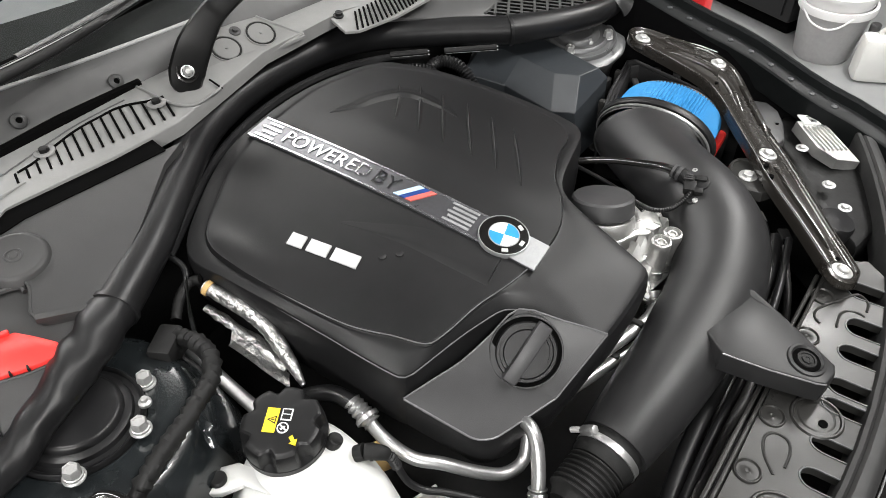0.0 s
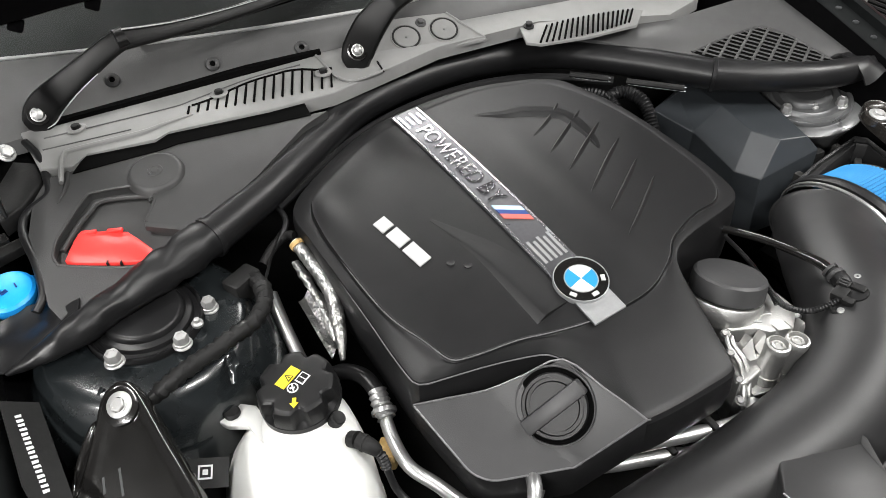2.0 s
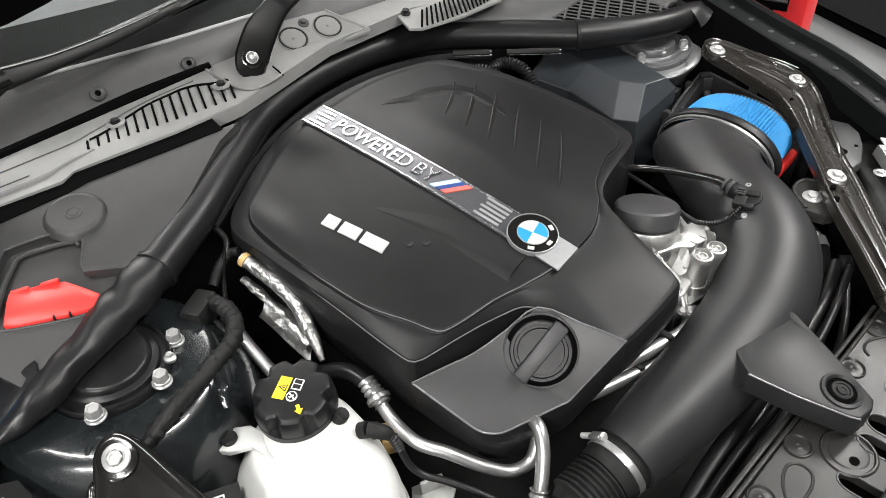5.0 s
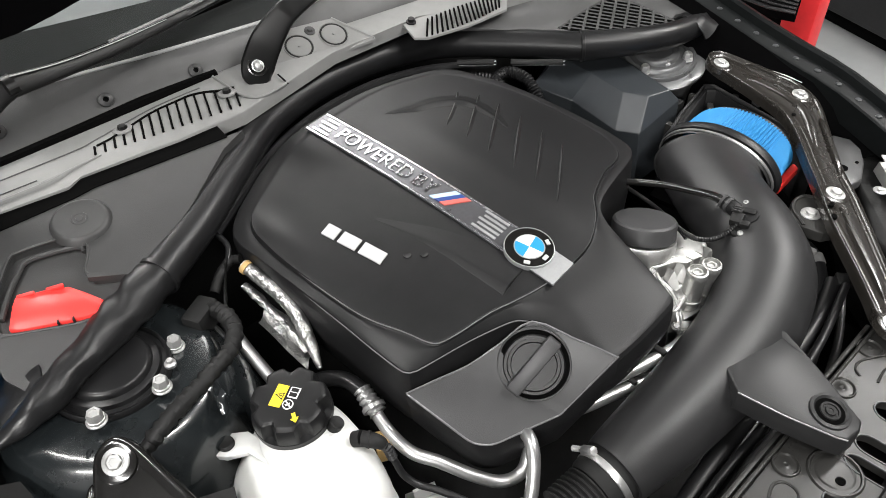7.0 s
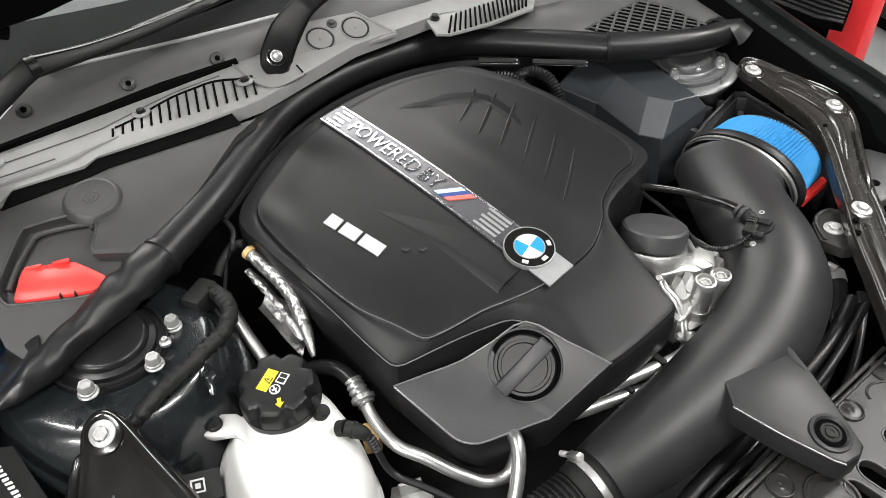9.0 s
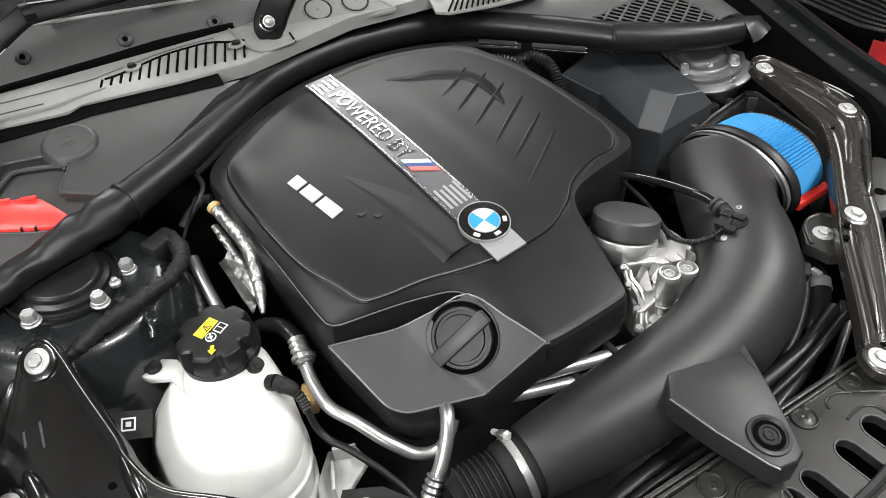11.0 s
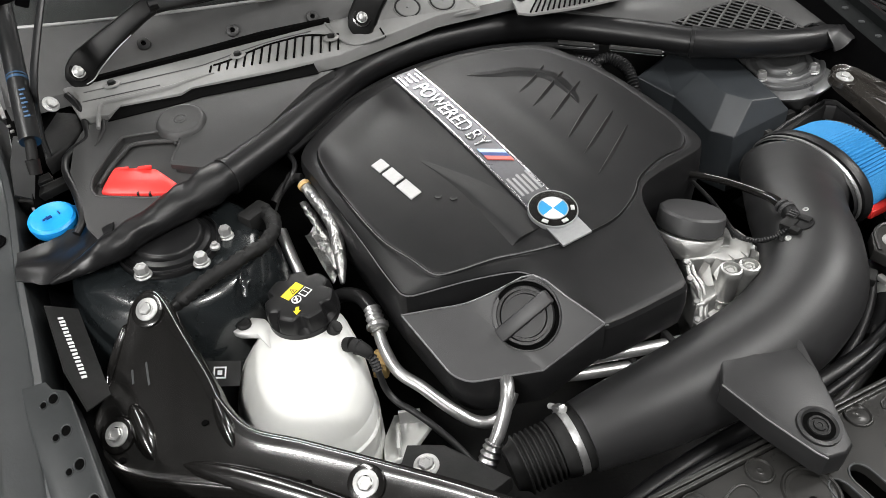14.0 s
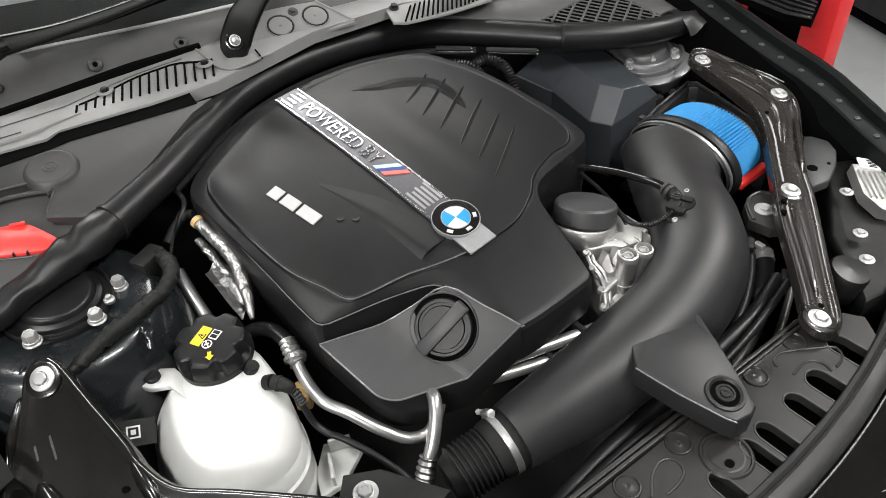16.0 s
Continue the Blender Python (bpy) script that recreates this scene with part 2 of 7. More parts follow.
def pierced(bm, outline, holes, top, depth, hole_depth=None):
    """A plate with real holes through it: a filled face, an outer skirt and the walls of each hole."""
    tf = top if callable(top) else (lambda x, y: top)
    edges = []
    for n, loop in enumerate([outline] + list(holes)):
        deep = depth if n == 0 else (hole_depth or depth)
        up = [bm.verts.new((x, y, tf(x, y))) for x, y in loop]
        low = [bm.verts.new((x, y, tf(x, y) - deep)) for x, y in loop]
        for k in range(len(up)):
            j = (k + 1) % len(up)
            edges.append(bm.edges.new((up[k], up[j])))
            bm.faces.new((up[k], up[j], low[j], low[k]))
    bmesh.ops.triangle_fill(bm, use_beauty=True, use_dissolve=False, edges=edges)
    return bm


def closed_run(points, per=4):
    """A smooth closed outline in plan."""
    return [(q.x, q.y) for q in glide([(x, y, 0) for x, y in points], per, True)]


def box(bm, at, size, turn=None, bevel=0.0):
    made = bmesh.ops.create_cube(bm, size=1.0, matrix=(Matrix.Translation(at) @ (turn or Matrix()) @ Matrix.Diagonal((*size, 1))))
    if bevel:
        edges = {e for v in made["verts"] for e in v.link_edges}
        bmesh.ops.bevel(bm, geom=list(edges), offset=bevel, segments=2, affect="EDGES", profile=0.5)
    return bm


def frame_of(origin, axis, hint):
    """A turn whose z is the axis and whose x lies near the hint."""
    z = V(axis).normalized()
    x = (V(hint) - z * V(hint).dot(z)).normalized()
    y = z.cross(x)
    m = Matrix((x, y, z)).transposed().to_4x4()
    m.translation = V(origin)
    return m


def bolt(parent, at, axis=(0, 0, 1), size=0.010, name="bolt", washer=1.5, tall=0.8, label=""):
    """A hexagon bolt with its flange."""
    bm = bmesh.new()
    r = size
    lathe(bm, [(r * washer, 0), (r * washer, r * 0.14), (r * washer * 0.95, r * 0.22), (r * 1.12, r * 0.3), (r * 1.1, r * (0.3 + tall * 0.22)), (r * 0.95, r * (0.36 + tall * 0.22))], at, axis, 28)
    lathe(bm, [(r * 0.98, r * 0.3), (r, r * (0.3 + tall * 0.85)), (r * 0.86, r * (0.35 + tall)), (r * 0.55, r * (0.35 + tall)), (r * 0.5, r * (0.28 + tall)), (0, r * (0.28 + tall))], at, axis, 6)
    return part(name, bm, STEEL, parent, label, 30)


def plain(turn, outline, z0, z1, bm=None):
    """A flat plate of the outline in the turn's own plane."""
    bm = bm or bmesh.new()
    skin(bm, [[turn @ V((x, y, z0)) for x, y in outline], [turn @ V((x, y, z1)) for x, y in outline]], cap0=True, cap1=True)
    return bm


def disc(r, n=32, a0=0.0, a1=360.0):
    return [(r * math.cos(radians(a0 + (a1 - a0) * k / n)), r * math.sin(radians(a0 + (a1 - a0) * k / n))) for k in range(n if a1 - a0 >= 360 else n + 1)]


def lettering(text, width, place):
    """A word of the built-in font as a thin mesh, width long and 1 high, laid down point by point by place(x, y, z)."""
    cu = bpy.data.curves.new("letters", "FONT")
    cu.body, cu.size, cu.extrude, cu.resolution_u = text, 1.0, 0.0, 3
    tmp = new("letters", cu)
    bpy.context.view_layer.update()
    me = bpy.data.meshes.new_from_object(tmp.evaluated_get(bpy.context.evaluated_depsgraph_get()))
    bm = bmesh.new()
    bm.from_mesh(me)
    bpy.data.objects.remove(tmp)
    bpy.data.curves.remove(cu)
    bpy.data.meshes.remove(me)
    x0, x1 = min(v.co.x for v in bm.verts), max(v.co.x for v in bm.verts)
    y0, y1 = min(v.co.y for v in bm.verts), max(v.co.y for v in bm.verts)
    for v in bm.verts:
        v.co = place((v.co.x - x0) / (x1 - x0) * width, (v.co.y - y0) / (y1 - y0), 0.0)
    return bm


def smooth(a, b, x):
    t = min(1, max(0, (x - a) / (b - a)))
    return t * t * (3 - 2 * t)


# ---- workshop ----
bm = bmesh.new()
box(bm, (0, 0, -0.05), (9, 9, 0.1))
whole("floor", bm, CONCRETE, "smooth grey sealed concrete workshop floor", "floor", kind="structure")
for name, at, size in (("wall_north", (0, 4.45, 1.6), (9, 0.1, 3.2)), ("wall_south", (0, -4.45, 1.6), (9, 0.1, 3.2)),
                       ("wall_east", (4.45, 0, 1.6), (0.1, 8.8, 3.2)), ("wall_west", (-4.45, 0, 1.6), (0.1, 8.8, 3.2))):
    bm = bmesh.new()
    box(bm, at, size)
    whole(name, bm, PLASTER, "plain painted workshop wall", "wall", kind="structure")
bm = bmesh.new()
box(bm, (0, 0, 3.25), (9, 9, 0.1))
whole("ceiling", bm, PLASTER, "plain painted workshop ceiling", "ceiling", kind="structure")
for n, (lx, ly, lz) in enumerate(LAMPS):
    light = thing("ceiling_light", "long white tube ceiling light", "ceiling light", (lx, ly, lz), "workshop ceiling lights")
    long = (SIZES[n][0] * 1.1, SIZES[n][1] * 1.06)
    bm = bmesh.new()
    box(bm, (lx, ly, lz + 0.15), (long[0], long[1], 0.3), Matrix.Rotation(radians(TURNS[n]), 4, "Z"), bevel=0.01)
    part("housing", bm, PLASTER, light)
    bm = bmesh.new()
    box(bm, (lx, ly, lz - 0.01), (long[0] * 0.9, long[1] * 0.97, 0.02), Matrix.Rotation(radians(TURNS[n]), 4, "Z"), bevel=0.004)
    part("diffuser", bm, GLOW, light)


# ---- car shell ----
def zc(x, y):
    """Height of the engine cover's crown."""
    return 0.944 + 0.14 * (y + 0.03) - 0.15 * (y + 0.03) ** 2 - 0.3 * (x + 0.04) ** 2


car = thing("car_body", "dark car front with its bonnet open", "car", (0, 0, 0))
# pit of the engine bay
bm = bmesh.new()
box(bm, (0, -0.1, 0.42), (1.5, 1.25, 0.06))
part("underbody", bm, DARK, car)
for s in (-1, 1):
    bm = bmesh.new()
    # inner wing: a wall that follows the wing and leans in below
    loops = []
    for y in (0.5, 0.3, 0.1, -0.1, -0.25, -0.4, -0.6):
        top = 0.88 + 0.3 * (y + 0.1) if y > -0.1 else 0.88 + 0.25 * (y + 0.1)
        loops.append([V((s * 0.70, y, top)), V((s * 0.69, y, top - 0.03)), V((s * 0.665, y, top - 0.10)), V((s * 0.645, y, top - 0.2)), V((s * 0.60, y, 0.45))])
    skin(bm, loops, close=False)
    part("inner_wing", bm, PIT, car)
bm = bmesh.new()
box(bm, (0, 0.47, 0.72), (1.45, 0.05, 0.55))
part("bulkhead", bm, DARK, car)


def wing_top(y):
    return 0.885 + (0.22 * (y + 0.1) if y < -0.1 else 0.24 * (y + 0.1))


for s in (-1, 1):
    ys = [0.62 - 0.05 * k for k in range(29)]
    def bow(y):
        if s < 0:
            return 0.720 + 0.008 * smooth(-0.1, 0.1, y) + 0.03 * smooth(0.2, 0.5, y) - 0.10 * smooth(-0.3, -0.75, y)
        return 0.72 + 0.03 * smooth(-0.15, 0.3, y) - 0.045 * smooth(-0.18, -0.4, y) - 0.09 * smooth(-0.4, -0.75, y)
    bm = bmesh.new()
    loops = []
    for y in ys:
        x, z = bow(y), wing_top(y)
        prof = [(-0.022, -0.05), (-0.022, -0.003), (-0.018, 0), (0.010, 0), (0.014, 0.002), (0.017, 0.016), (0.022, 0.02), (0.026, 0.014), (0.028, -0.02)]
        if s < 0:
            prof = [(0.0, -0.09), (0.0, -0.003), (0.002, 0), (0.010, 0), (0.012, -0.0022), (0.015, 0), (0.050, 0.002), (0.054, 0.004), (0.058, 0.016), (0.063, 0.02), (0.067, 0.014), (0.069, -0.02)]
        loops.append([V((s * (x + a), y, z + b)) for a, b in prof])
    skin(bm, loops, close=False)
    # One paint: right flange lightened, left darkened, for how light falls on each.
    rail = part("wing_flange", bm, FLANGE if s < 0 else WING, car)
    bm = bmesh.new()
    loops = []
    for y in ys:
        x, z = (bow(y) + 0.077, wing_top(y)) if s < 0 else (bow(y) + 0.034, wing_top(y) - 0.010)
        loops.append([V((s * (x + a), y, z + b)) for a, b in [(0, -0.04), (0, 0.016), (0.004, 0.021), (0.012, 0.02), (0.024, 0.008), (0.034, -0.03), (0.045, -0.1), (0.055, -0.3), (0.05, -0.55)]])
    skin(bm, loops, close=False)
    part("wing", bm, WING, car, "black painted wing")
    for k in range(18 if s > 0 else 0):
        y = 0.36 - 0.0445 * k
        bm = bmesh.new()
        lathe(bm, [(0.006, 0), (0.0055, 0.002), (0.002, 0.003), (0, 0.003)], (s * (bow(y) - 0.004), y, wing_top(y)), (0, 0, 1), 12)
        part("wing_fixing", bm, FLANGE, car)

# Dark discs paint the shaded insides of the pressed holes.
for x, y in ((-0.764, 0.327), (-0.760, 0.201), (-0.754, 0.149)):
    part("pressed_hole", lathe(bmesh.new(), [(0.0125, 0.0004), (0.011, 0.0022), (0.009, 0.0005), (0, 0.0003)], (x, y, wing_top(y) + 0.001), (0, -0.24, 1), 20, squash=(0.8, 1)), PIT, car)
    part("wing_stud", lathe(bmesh.new(), [(0.0055, 0), (0.0055, 0.003), (0.004, 0.004), (0, 0.004)], (x - 0.004, y - 0.003, wing_top(y) + 0.001), (0, -0.24, 1), 12), FLANGE, car)

# stepped flange with paired holes on the right wing
step = lambda x, y: 0.887 + 0.225 * (y + 0.1)
bm = bmesh.new()
slab(bm, [(-0.718, -0.092), (-0.712, -0.104), (-0.697, -0.113), (-0.692, -0.126), (-0.666, -0.273), (-0.640, -0.40), (-0.61, -0.55), (-0.64, -0.58), (-0.70, -0.40), (-0.722, -0.27), (-0.742, -0.13), (-0.745, -0.09)], step, lambda x, y: step(x, y) - 0.03, 0.003)
stepped = part("flange_step", bm, FLANGE, car)
for k in range(8):
    y = -0.120 - 0.0463 * k
    x = -0.711 + 0.0091 * k
    for dx, dy, r in ((0.0, 0.0, 0.0068), (-0.0115, -0.004, 0.0045)):
        lathe(bm := bmesh.new(), [(r * 1.35, 0.0), (r * 1.2, 0.0012), (r, 0.0006), (r * 0.9, -0.004)], (x + dx, y + dy, step(x + dx, y + dy)), (0, -0.2, 1), 18, squash=(0.75, 1))
        part("pressed_rim", bm, FLANGE, stepped)
        # Black disc in place of the hole's shade.
        lathe(bm := bmesh.new(), [(r, 0.0004), (0, 0.0006)], (x + dx, y + dy, step(x + dx, y + dy)), (0, -0.2, 1), 18, squash=(0.75, 1))
        part("hole", bm, VOID, stepped)
for s in (-1, 1):
    lathe(bm := bmesh.new(), [(0.2, -0.1), (0.27, -0.105), (0.305, -0.09), (0.315, -0.05), (0.315, 0.05), (0.305, 0.09), (0.27, 0.105), (0.2, 0.1)], (s * 0.66, 0.08, 0.315), (1, 0, 0), 48)
    tyre = part("tyre", bm, RUBBER, car)
    lathe(bm := bmesh.new(), [(0.2, -0.09), (0.2, 0.09), (0.18, 0.08), (0.06, 0.07), (0, 0.07)], (s * 0.66, 0.08, 0.315), (s, 0, 0), 32)
    part("rim", bm, PIPE, tyre)

# strut towers
for s, cx, cy, cz, bolts in ((-1, -0.541, 0.062, 0.918, ((-0.467, 0.051, 0.909), (-0.507, -0.003, 0.918), (-0.58, -0.004, 0.93))),
                             (1, 0.608, 0.100, 0.848, ((0.549, 0.086, 0.845), (0.634, 0.046, 0.852), (0.64, 0.15, 0.852)))):
    tower = thing("strut_tower", "dark painted strut tower with bolted top mount", "strut tower", (cx, cy, cz), "strut towers")
    tilt = V((0.10 * -s, -0.08, 1))
    bm = bmesh.new()
    if s < 0:
        lathe(bm, [(0.19, -0.3), (0.17, -0.12), (0.145, -0.05), (0.128, -0.018), (0.118, -0.008), (0.108, -0.005), (0.085, -0.004), (0.07, -0.004)], (cx, cy, cz), tilt, 48)
        for v in bm.verts:
            v.co += v.normal * 0.004 * noise.noise(v.co * 22)
    else:
        lathe(bm, [(0.07, -0.3), (0.074, -0.10), (0.082, -0.045), (0.094, -0.022), (0.0985, -0.015), (0.0985, -0.011), (0.095, -0.0085), (0.085, -0.006), (0.07, -0.005)], (cx, cy, cz), tilt, 44)
    part("tower", bm, BODY if s < 0 else MOUNT, tower)
    mount = [(0.069, -0.006), (0.069, 0.002), (0.0675, 0.004), (0.065, 0.003), (0.0635, 0.0005), (0.058, 0.001), (0.056, 0.006), (0.053, 0.0075), (0.049, 0.0085), (0.0475, 0.014), (0.045, 0.0165), (0.043, 0.017), (0, 0.0175)]
    if s > 0:
        mount = [(0.079, -0.006), (0.079, 0.001), (0.0775, 0.003), (0.074, 0.002), (0.072, 0.0), (0.062, 0.0), (0.06, 0.005), (0.056, 0.0075), (0.052, 0.006), (0.044, 0.006), (0.042, 0.013), (0.039, 0.0155), (0.03, 0.016), (0.028, 0.013), (0.02, 0.0125), (0, 0.0125)]
    part("top_mount", lathe(bmesh.new(), mount, (cx, cy, cz), tilt, 48), RUBBER if s < 0 else MOUNT, tower)
    for p in bolts:
        bolt(tower, V(p) - V((0, 0, 0.003)), tilt, 0.0088, washer=1.3, tall=1.5)
    p = (V(bolts[0]) * 0.45 + V(bolts[1]) * 0.55) + V((-0.004 * s, 0.0, 0))
    lathe(bm := bmesh.new(), [(0.007, 0), (0.007, 0.004), (0.004, 0.006), (0.0035, 0.01), (0, 0.011)], p, tilt, 14)
    part("stud", bm, STEEL, tower)
# sealing folds on the painted tower
for pts, r in (((( -0.468, -0.062, 0.883), (-0.462, -0.048, 0.897), (-0.458, -0.03, 0.902)), 0.006), (((-0.60, -0.022, 0.915), (-0.612, -0.03, 0.905), (-0.622, -0.035, 0.888)), 0.005), (((-0.555, -0.045, 0.905), (-0.535, -0.05, 0.903), (-0.515, -0.05, 0.9)), 0.005)):
    part("sealant_fold", hose(bmesh.new(), pts, [r * 0.5, r, r * 0.5], 12, 8, rough=0.5, freq=120, flat=0.5), BODY, car)

# slam panel at the nose
def seal_y(x):
    return -0.616 + 0.40 * x * x


SLAM_Z = 0.79
slots = []
for x, y, w in ((0.262, -0.540, 0.016), (0.192, -0.556, 0.0165), (0.141, -0.560, 0.0145), (0.080, -0.564, 0.0135), (0.047, -0.567, 0.0115), (-0.016, -0.572, 0.0115), (-0.066, -0.575, 0.014), (-0.118, -0.574, 0.014), (-0.17, -0.57, 0.014)):
    slots.append([(x + px * w / 0.0165, y - 0.0165 + py) for px, py in disc(0.0165, 10, 0, 180)] + [(x - w + 0.002, max(y - 0.052, seal_y(x) - 0.006)), (x + w + 0.002, max(y - 0.052, seal_y(x) - 0.006))])
bm = bmesh.new()
pierced(bm, [(-0.42, -0.512), (-0.1, -0.512), (0.27, -0.508), (0.31, -0.52), (0.33, -0.55)] + [(0.30 - 0.06 * k, seal_y(0.30 - 0.06 * k) - 0.012) for k in range(13)], slots, SLAM_Z, 0.03, 0.014)
slam = whole("slam_panel", bm, SLAM, "pressed dark plastic panel across the nose with slots", "front panel")
xs = [0.66 - 0.06 * k for k in range(20)]
bm = bmesh.new()
skin(bm, [[V((x, seal_y(x) + a, 0.79 + b)) for a, b in [(0.001, -0.05), (0.0, 0.005), (-0.002, 0.009), (-0.007, 0.0105), (-0.0095, 0.008), (-0.0105, 0.006), (-0.012, 0.008), (-0.015, 0.0105), (-0.024, 0.010), (-0.033, 0.006), (-0.036, 0.001), (-0.037, -0.04)]] for x in xs], close=False)
part("nose_seal", bm, SEAL, car, "soft black seal along the nose")
bm = bmesh.new()
skin(bm, [[V((x, seal_y(x) + a, 0.775 + b)) for a, b in [(-0.037, -0.04), (-0.038, 0.004), (-0.0395, 0.006), (-0.042, 0.005), (-0.048, 0.0), (-0.075, -0.016), (-0.11, -0.05), (-0.14, -0.11), (-0.16, -0.35)]] for x in xs], close=False)
part("bumper", bm, PAINT, car)
# Pale line painting the highlight along the bumper's edge.
part("bumper_edge", hose(bmesh.new(), [(x, seal_y(x) - 0.0405, 0.7815) for x in xs], 0.0012, 6, 2), EDGE, car)


# ---- engine cover ----
OUTER = [(-0.322, 0.150), (-0.262, 0.200), (-0.17, 0.247), (-0.09, 0.262), (0.0, 0.267), (0.085, 0.258), (0.160, 0.238), (0.190, 0.190), (0.215, 0.128),
         (0.240, 0.0), (0.246, -0.08), (0.236, -0.107), (0.205, -0.123), (0.126, -0.145), (0.089, -0.161), (0.072, -0.185), (0.062, -0.228), (0.052, -0.277),
         (0.043, -0.314), (0.032, -0.323), (-0.028, -0.327), (-0.086, -0.324), (-0.094, -0.308), (-0.103, -0.279), (-0.115, -0.242), (-0.128, -0.221), (-0.141, -0.210), (-0.170, -0.201), (-0.206, -0.192),
         (-0.260, -0.181), (-0.276, -0.177), (-0.284, -0.171), (-0.288, -0.160), (-0.294, -0.120), (-0.299, -0.073), (-0.309, 0.0), (-0.320, 0.08)]
CREASE = [(-0.295, 0.142), (-0.24, 0.185), (-0.15, 0.228), (0.0, 0.25), (0.085, 0.242), (0.145, 0.222), (0.20, 0.12), (0.222, 0.0), (0.225, -0.07), (0.2, -0.107), (0.15, -0.12),
          (0.095, -0.145), (0.066, -0.172), (0.02, -0.199), (-0.03, -0.208), (-0.083, -0.206), (-0.124, -0.199), (-0.162, -0.190), (-0.203, -0.185), (-0.229, -0.180), (-0.239, -0.175), (-0.246, -0.164), (-0.256, -0.138), (-0.279, -0.084), (-0.294, 0.0), (-0.303, 0.08)]
CENTRE = V((-0.03, -0.02))


def by_angle(outline, count=240, per=5):
    """Points of a closed outline at even angles round the cover's centre."""
    run = [V((p.x, p.y)) for p in glide([(x, y, 0) for x, y in outline], per, True)]
    out = []
    for k in range(count):
        a = 2 * math.pi * k / count
        d = V((math.cos(a), math.sin(a)))
        best = None
        for p, q in zip(run, run[1:] + run[:1]):
            e, w = q - p, p - CENTRE
            den = d.x * e.y - d.y * e.x
            if abs(den) < 1e-12:
                continue
            r = (w.x * e.y - w.y * e.x) / den
            s = (w.x * d.y - w.y * d.x) / den
            if -1e-6 <= s <= 1 + 1e-6 and r > 0 and (best is None or r > best):
                best = r
        out.append(CENTRE + d * best)
    return out


def rim_drop(x, y):
    return 0.007 * smooth(0.02, -0.1, x) * smooth(0.08, -0.1, y) + 0.004 * smooth(-0.1, -0.3, y)


cover = thing("engine_cover", "matt black plastic engine cover with silver trim strip", "engine cover", (0, 0, 0.8))
outer, crease = by_angle(OUTER), by_angle(CREASE)
crease = [c if (c - CENTRE).length < (o - CENTRE).length - 0.006 else CENTRE + (o - CENTRE) * (1 - 0.006 / (o - CENTRE).length) for c, o in zip(crease, outer)]


def crown(x, y):
    """The crown, with a soft flute beside the strip."""
    z = zc(x, y)
    line = -0.105 + (y - 0.25) / -0.46 * 0.052
    z += 0.004 * math.exp(-(((x - line - 0.085) / 0.035) ** 2)) * smooth(0.2, 0.0, y) * smooth(-0.2, -0.1, y)
    z += 0.005 * math.exp(-(((x + 0.285) / 0.02) ** 2)) * smooth(0.0, 0.1, y) * smooth(0.19, 0.1, y)
    return z


bm = bmesh.new()
loops = []
for f in [0.02] + [0.025 * k for k in range(1, 38)] + [0.95, 0.975, 0.988]:
    loops.append([V((*(q := CENTRE + (c - CENTRE) * f), crown(*q))) for c in crease])
loops.append([V((*(q := CENTRE + (c - CENTRE) * 0.9945), crown(*q) + 0.0006)) for c in crease])
loops.append([V((*c, crown(*c) - 0.0032)) for c in crease])
for f, dz in ((0.06, 0.0038), (0.2, 0.0028), (0.45, 0.0024), (0.7, 0.0024), (0.92, 0.0027), (0.965, 0.0034), (0.99, 0.0048), (1.0, 0.007)):
    loops.append([V((*(q := c.lerp(o, f)), zc(*q) - dz - rim_drop(*q) * smooth(0, 1, f))) for c, o in zip(crease, outer)])
for grow, dz in ((1.006, 0.016), (1.012, 0.06), (1.0, 0.105), (0.96, 0.115)):
    loops.append([V((*(q := CENTRE + (o - CENTRE) * grow), zc(*o) - dz * (1 - 0.35 * smooth(-0.2, -0.3, o.y)) - rim_drop(*o))) for o in outer])
skin(bm, loops, cap0=True)
part("shell", bm, COVER, cover, "", 24)

# thin pale lines that paint the highlights on the crown's and the rim's edge
def rim_run(points, start, end, lift):
    """The stretch of an outline between two angles in degrees, at the shell's height."""
    n = len(points)
    a, b = int(start / 360 * n), int(end / 360 * n)
    return [V((*points[k % n], lift(*points[k % n]))) for k in range(a, b + 1)]


part("crown_edge", hose(bmesh.new(), rim_run(crease, 172, 262, lambda x, y: crown(x, y) - 0.0002), [0.0001] + [0.0009] * 9, 6, 1), EDGE, cover)
part("rim_edge", hose(bmesh.new(), rim_run(outer, 176, 262, lambda x, y: zc(x, y) - 0.0055 - rim_drop(x, y)), [0.0001] + [0.0011] * 9, 6, 1), EDGE, cover)

# front lobe with the oil filler
A_TOP, B_TOP, COR, LOW, TIP, LOBE = V((-0.212, -0.203, 0.868)), V((-0.127, -0.228, 0.899)), V((-0.088, -0.329, 0.884)), V((-0.157, -0.305, 0.812)), V((-0.258, -0.268, 0.803)), V((-0.293, -0.178, 0.864))


def patch(bm, a, b, c, d, n=8, bulge=0.0):
    """A four-cornered sheet, slightly crowned."""
    nrm = (c - a).cross(d - b).normalized()
    rows = []
    for i in range(n + 1):
        row = []
        for j in range(n + 1):
            u, v = i / n, j / n
            row.append(a * (1 - u) * (1 - v) + b * u * (1 - v) + c * u * v + d * (1 - u) * v + nrm * (-bulge * 16 * u * v * (1 - u) * (1 - v)))
        rows.append(row)
    skin(bm, rows, close=False)


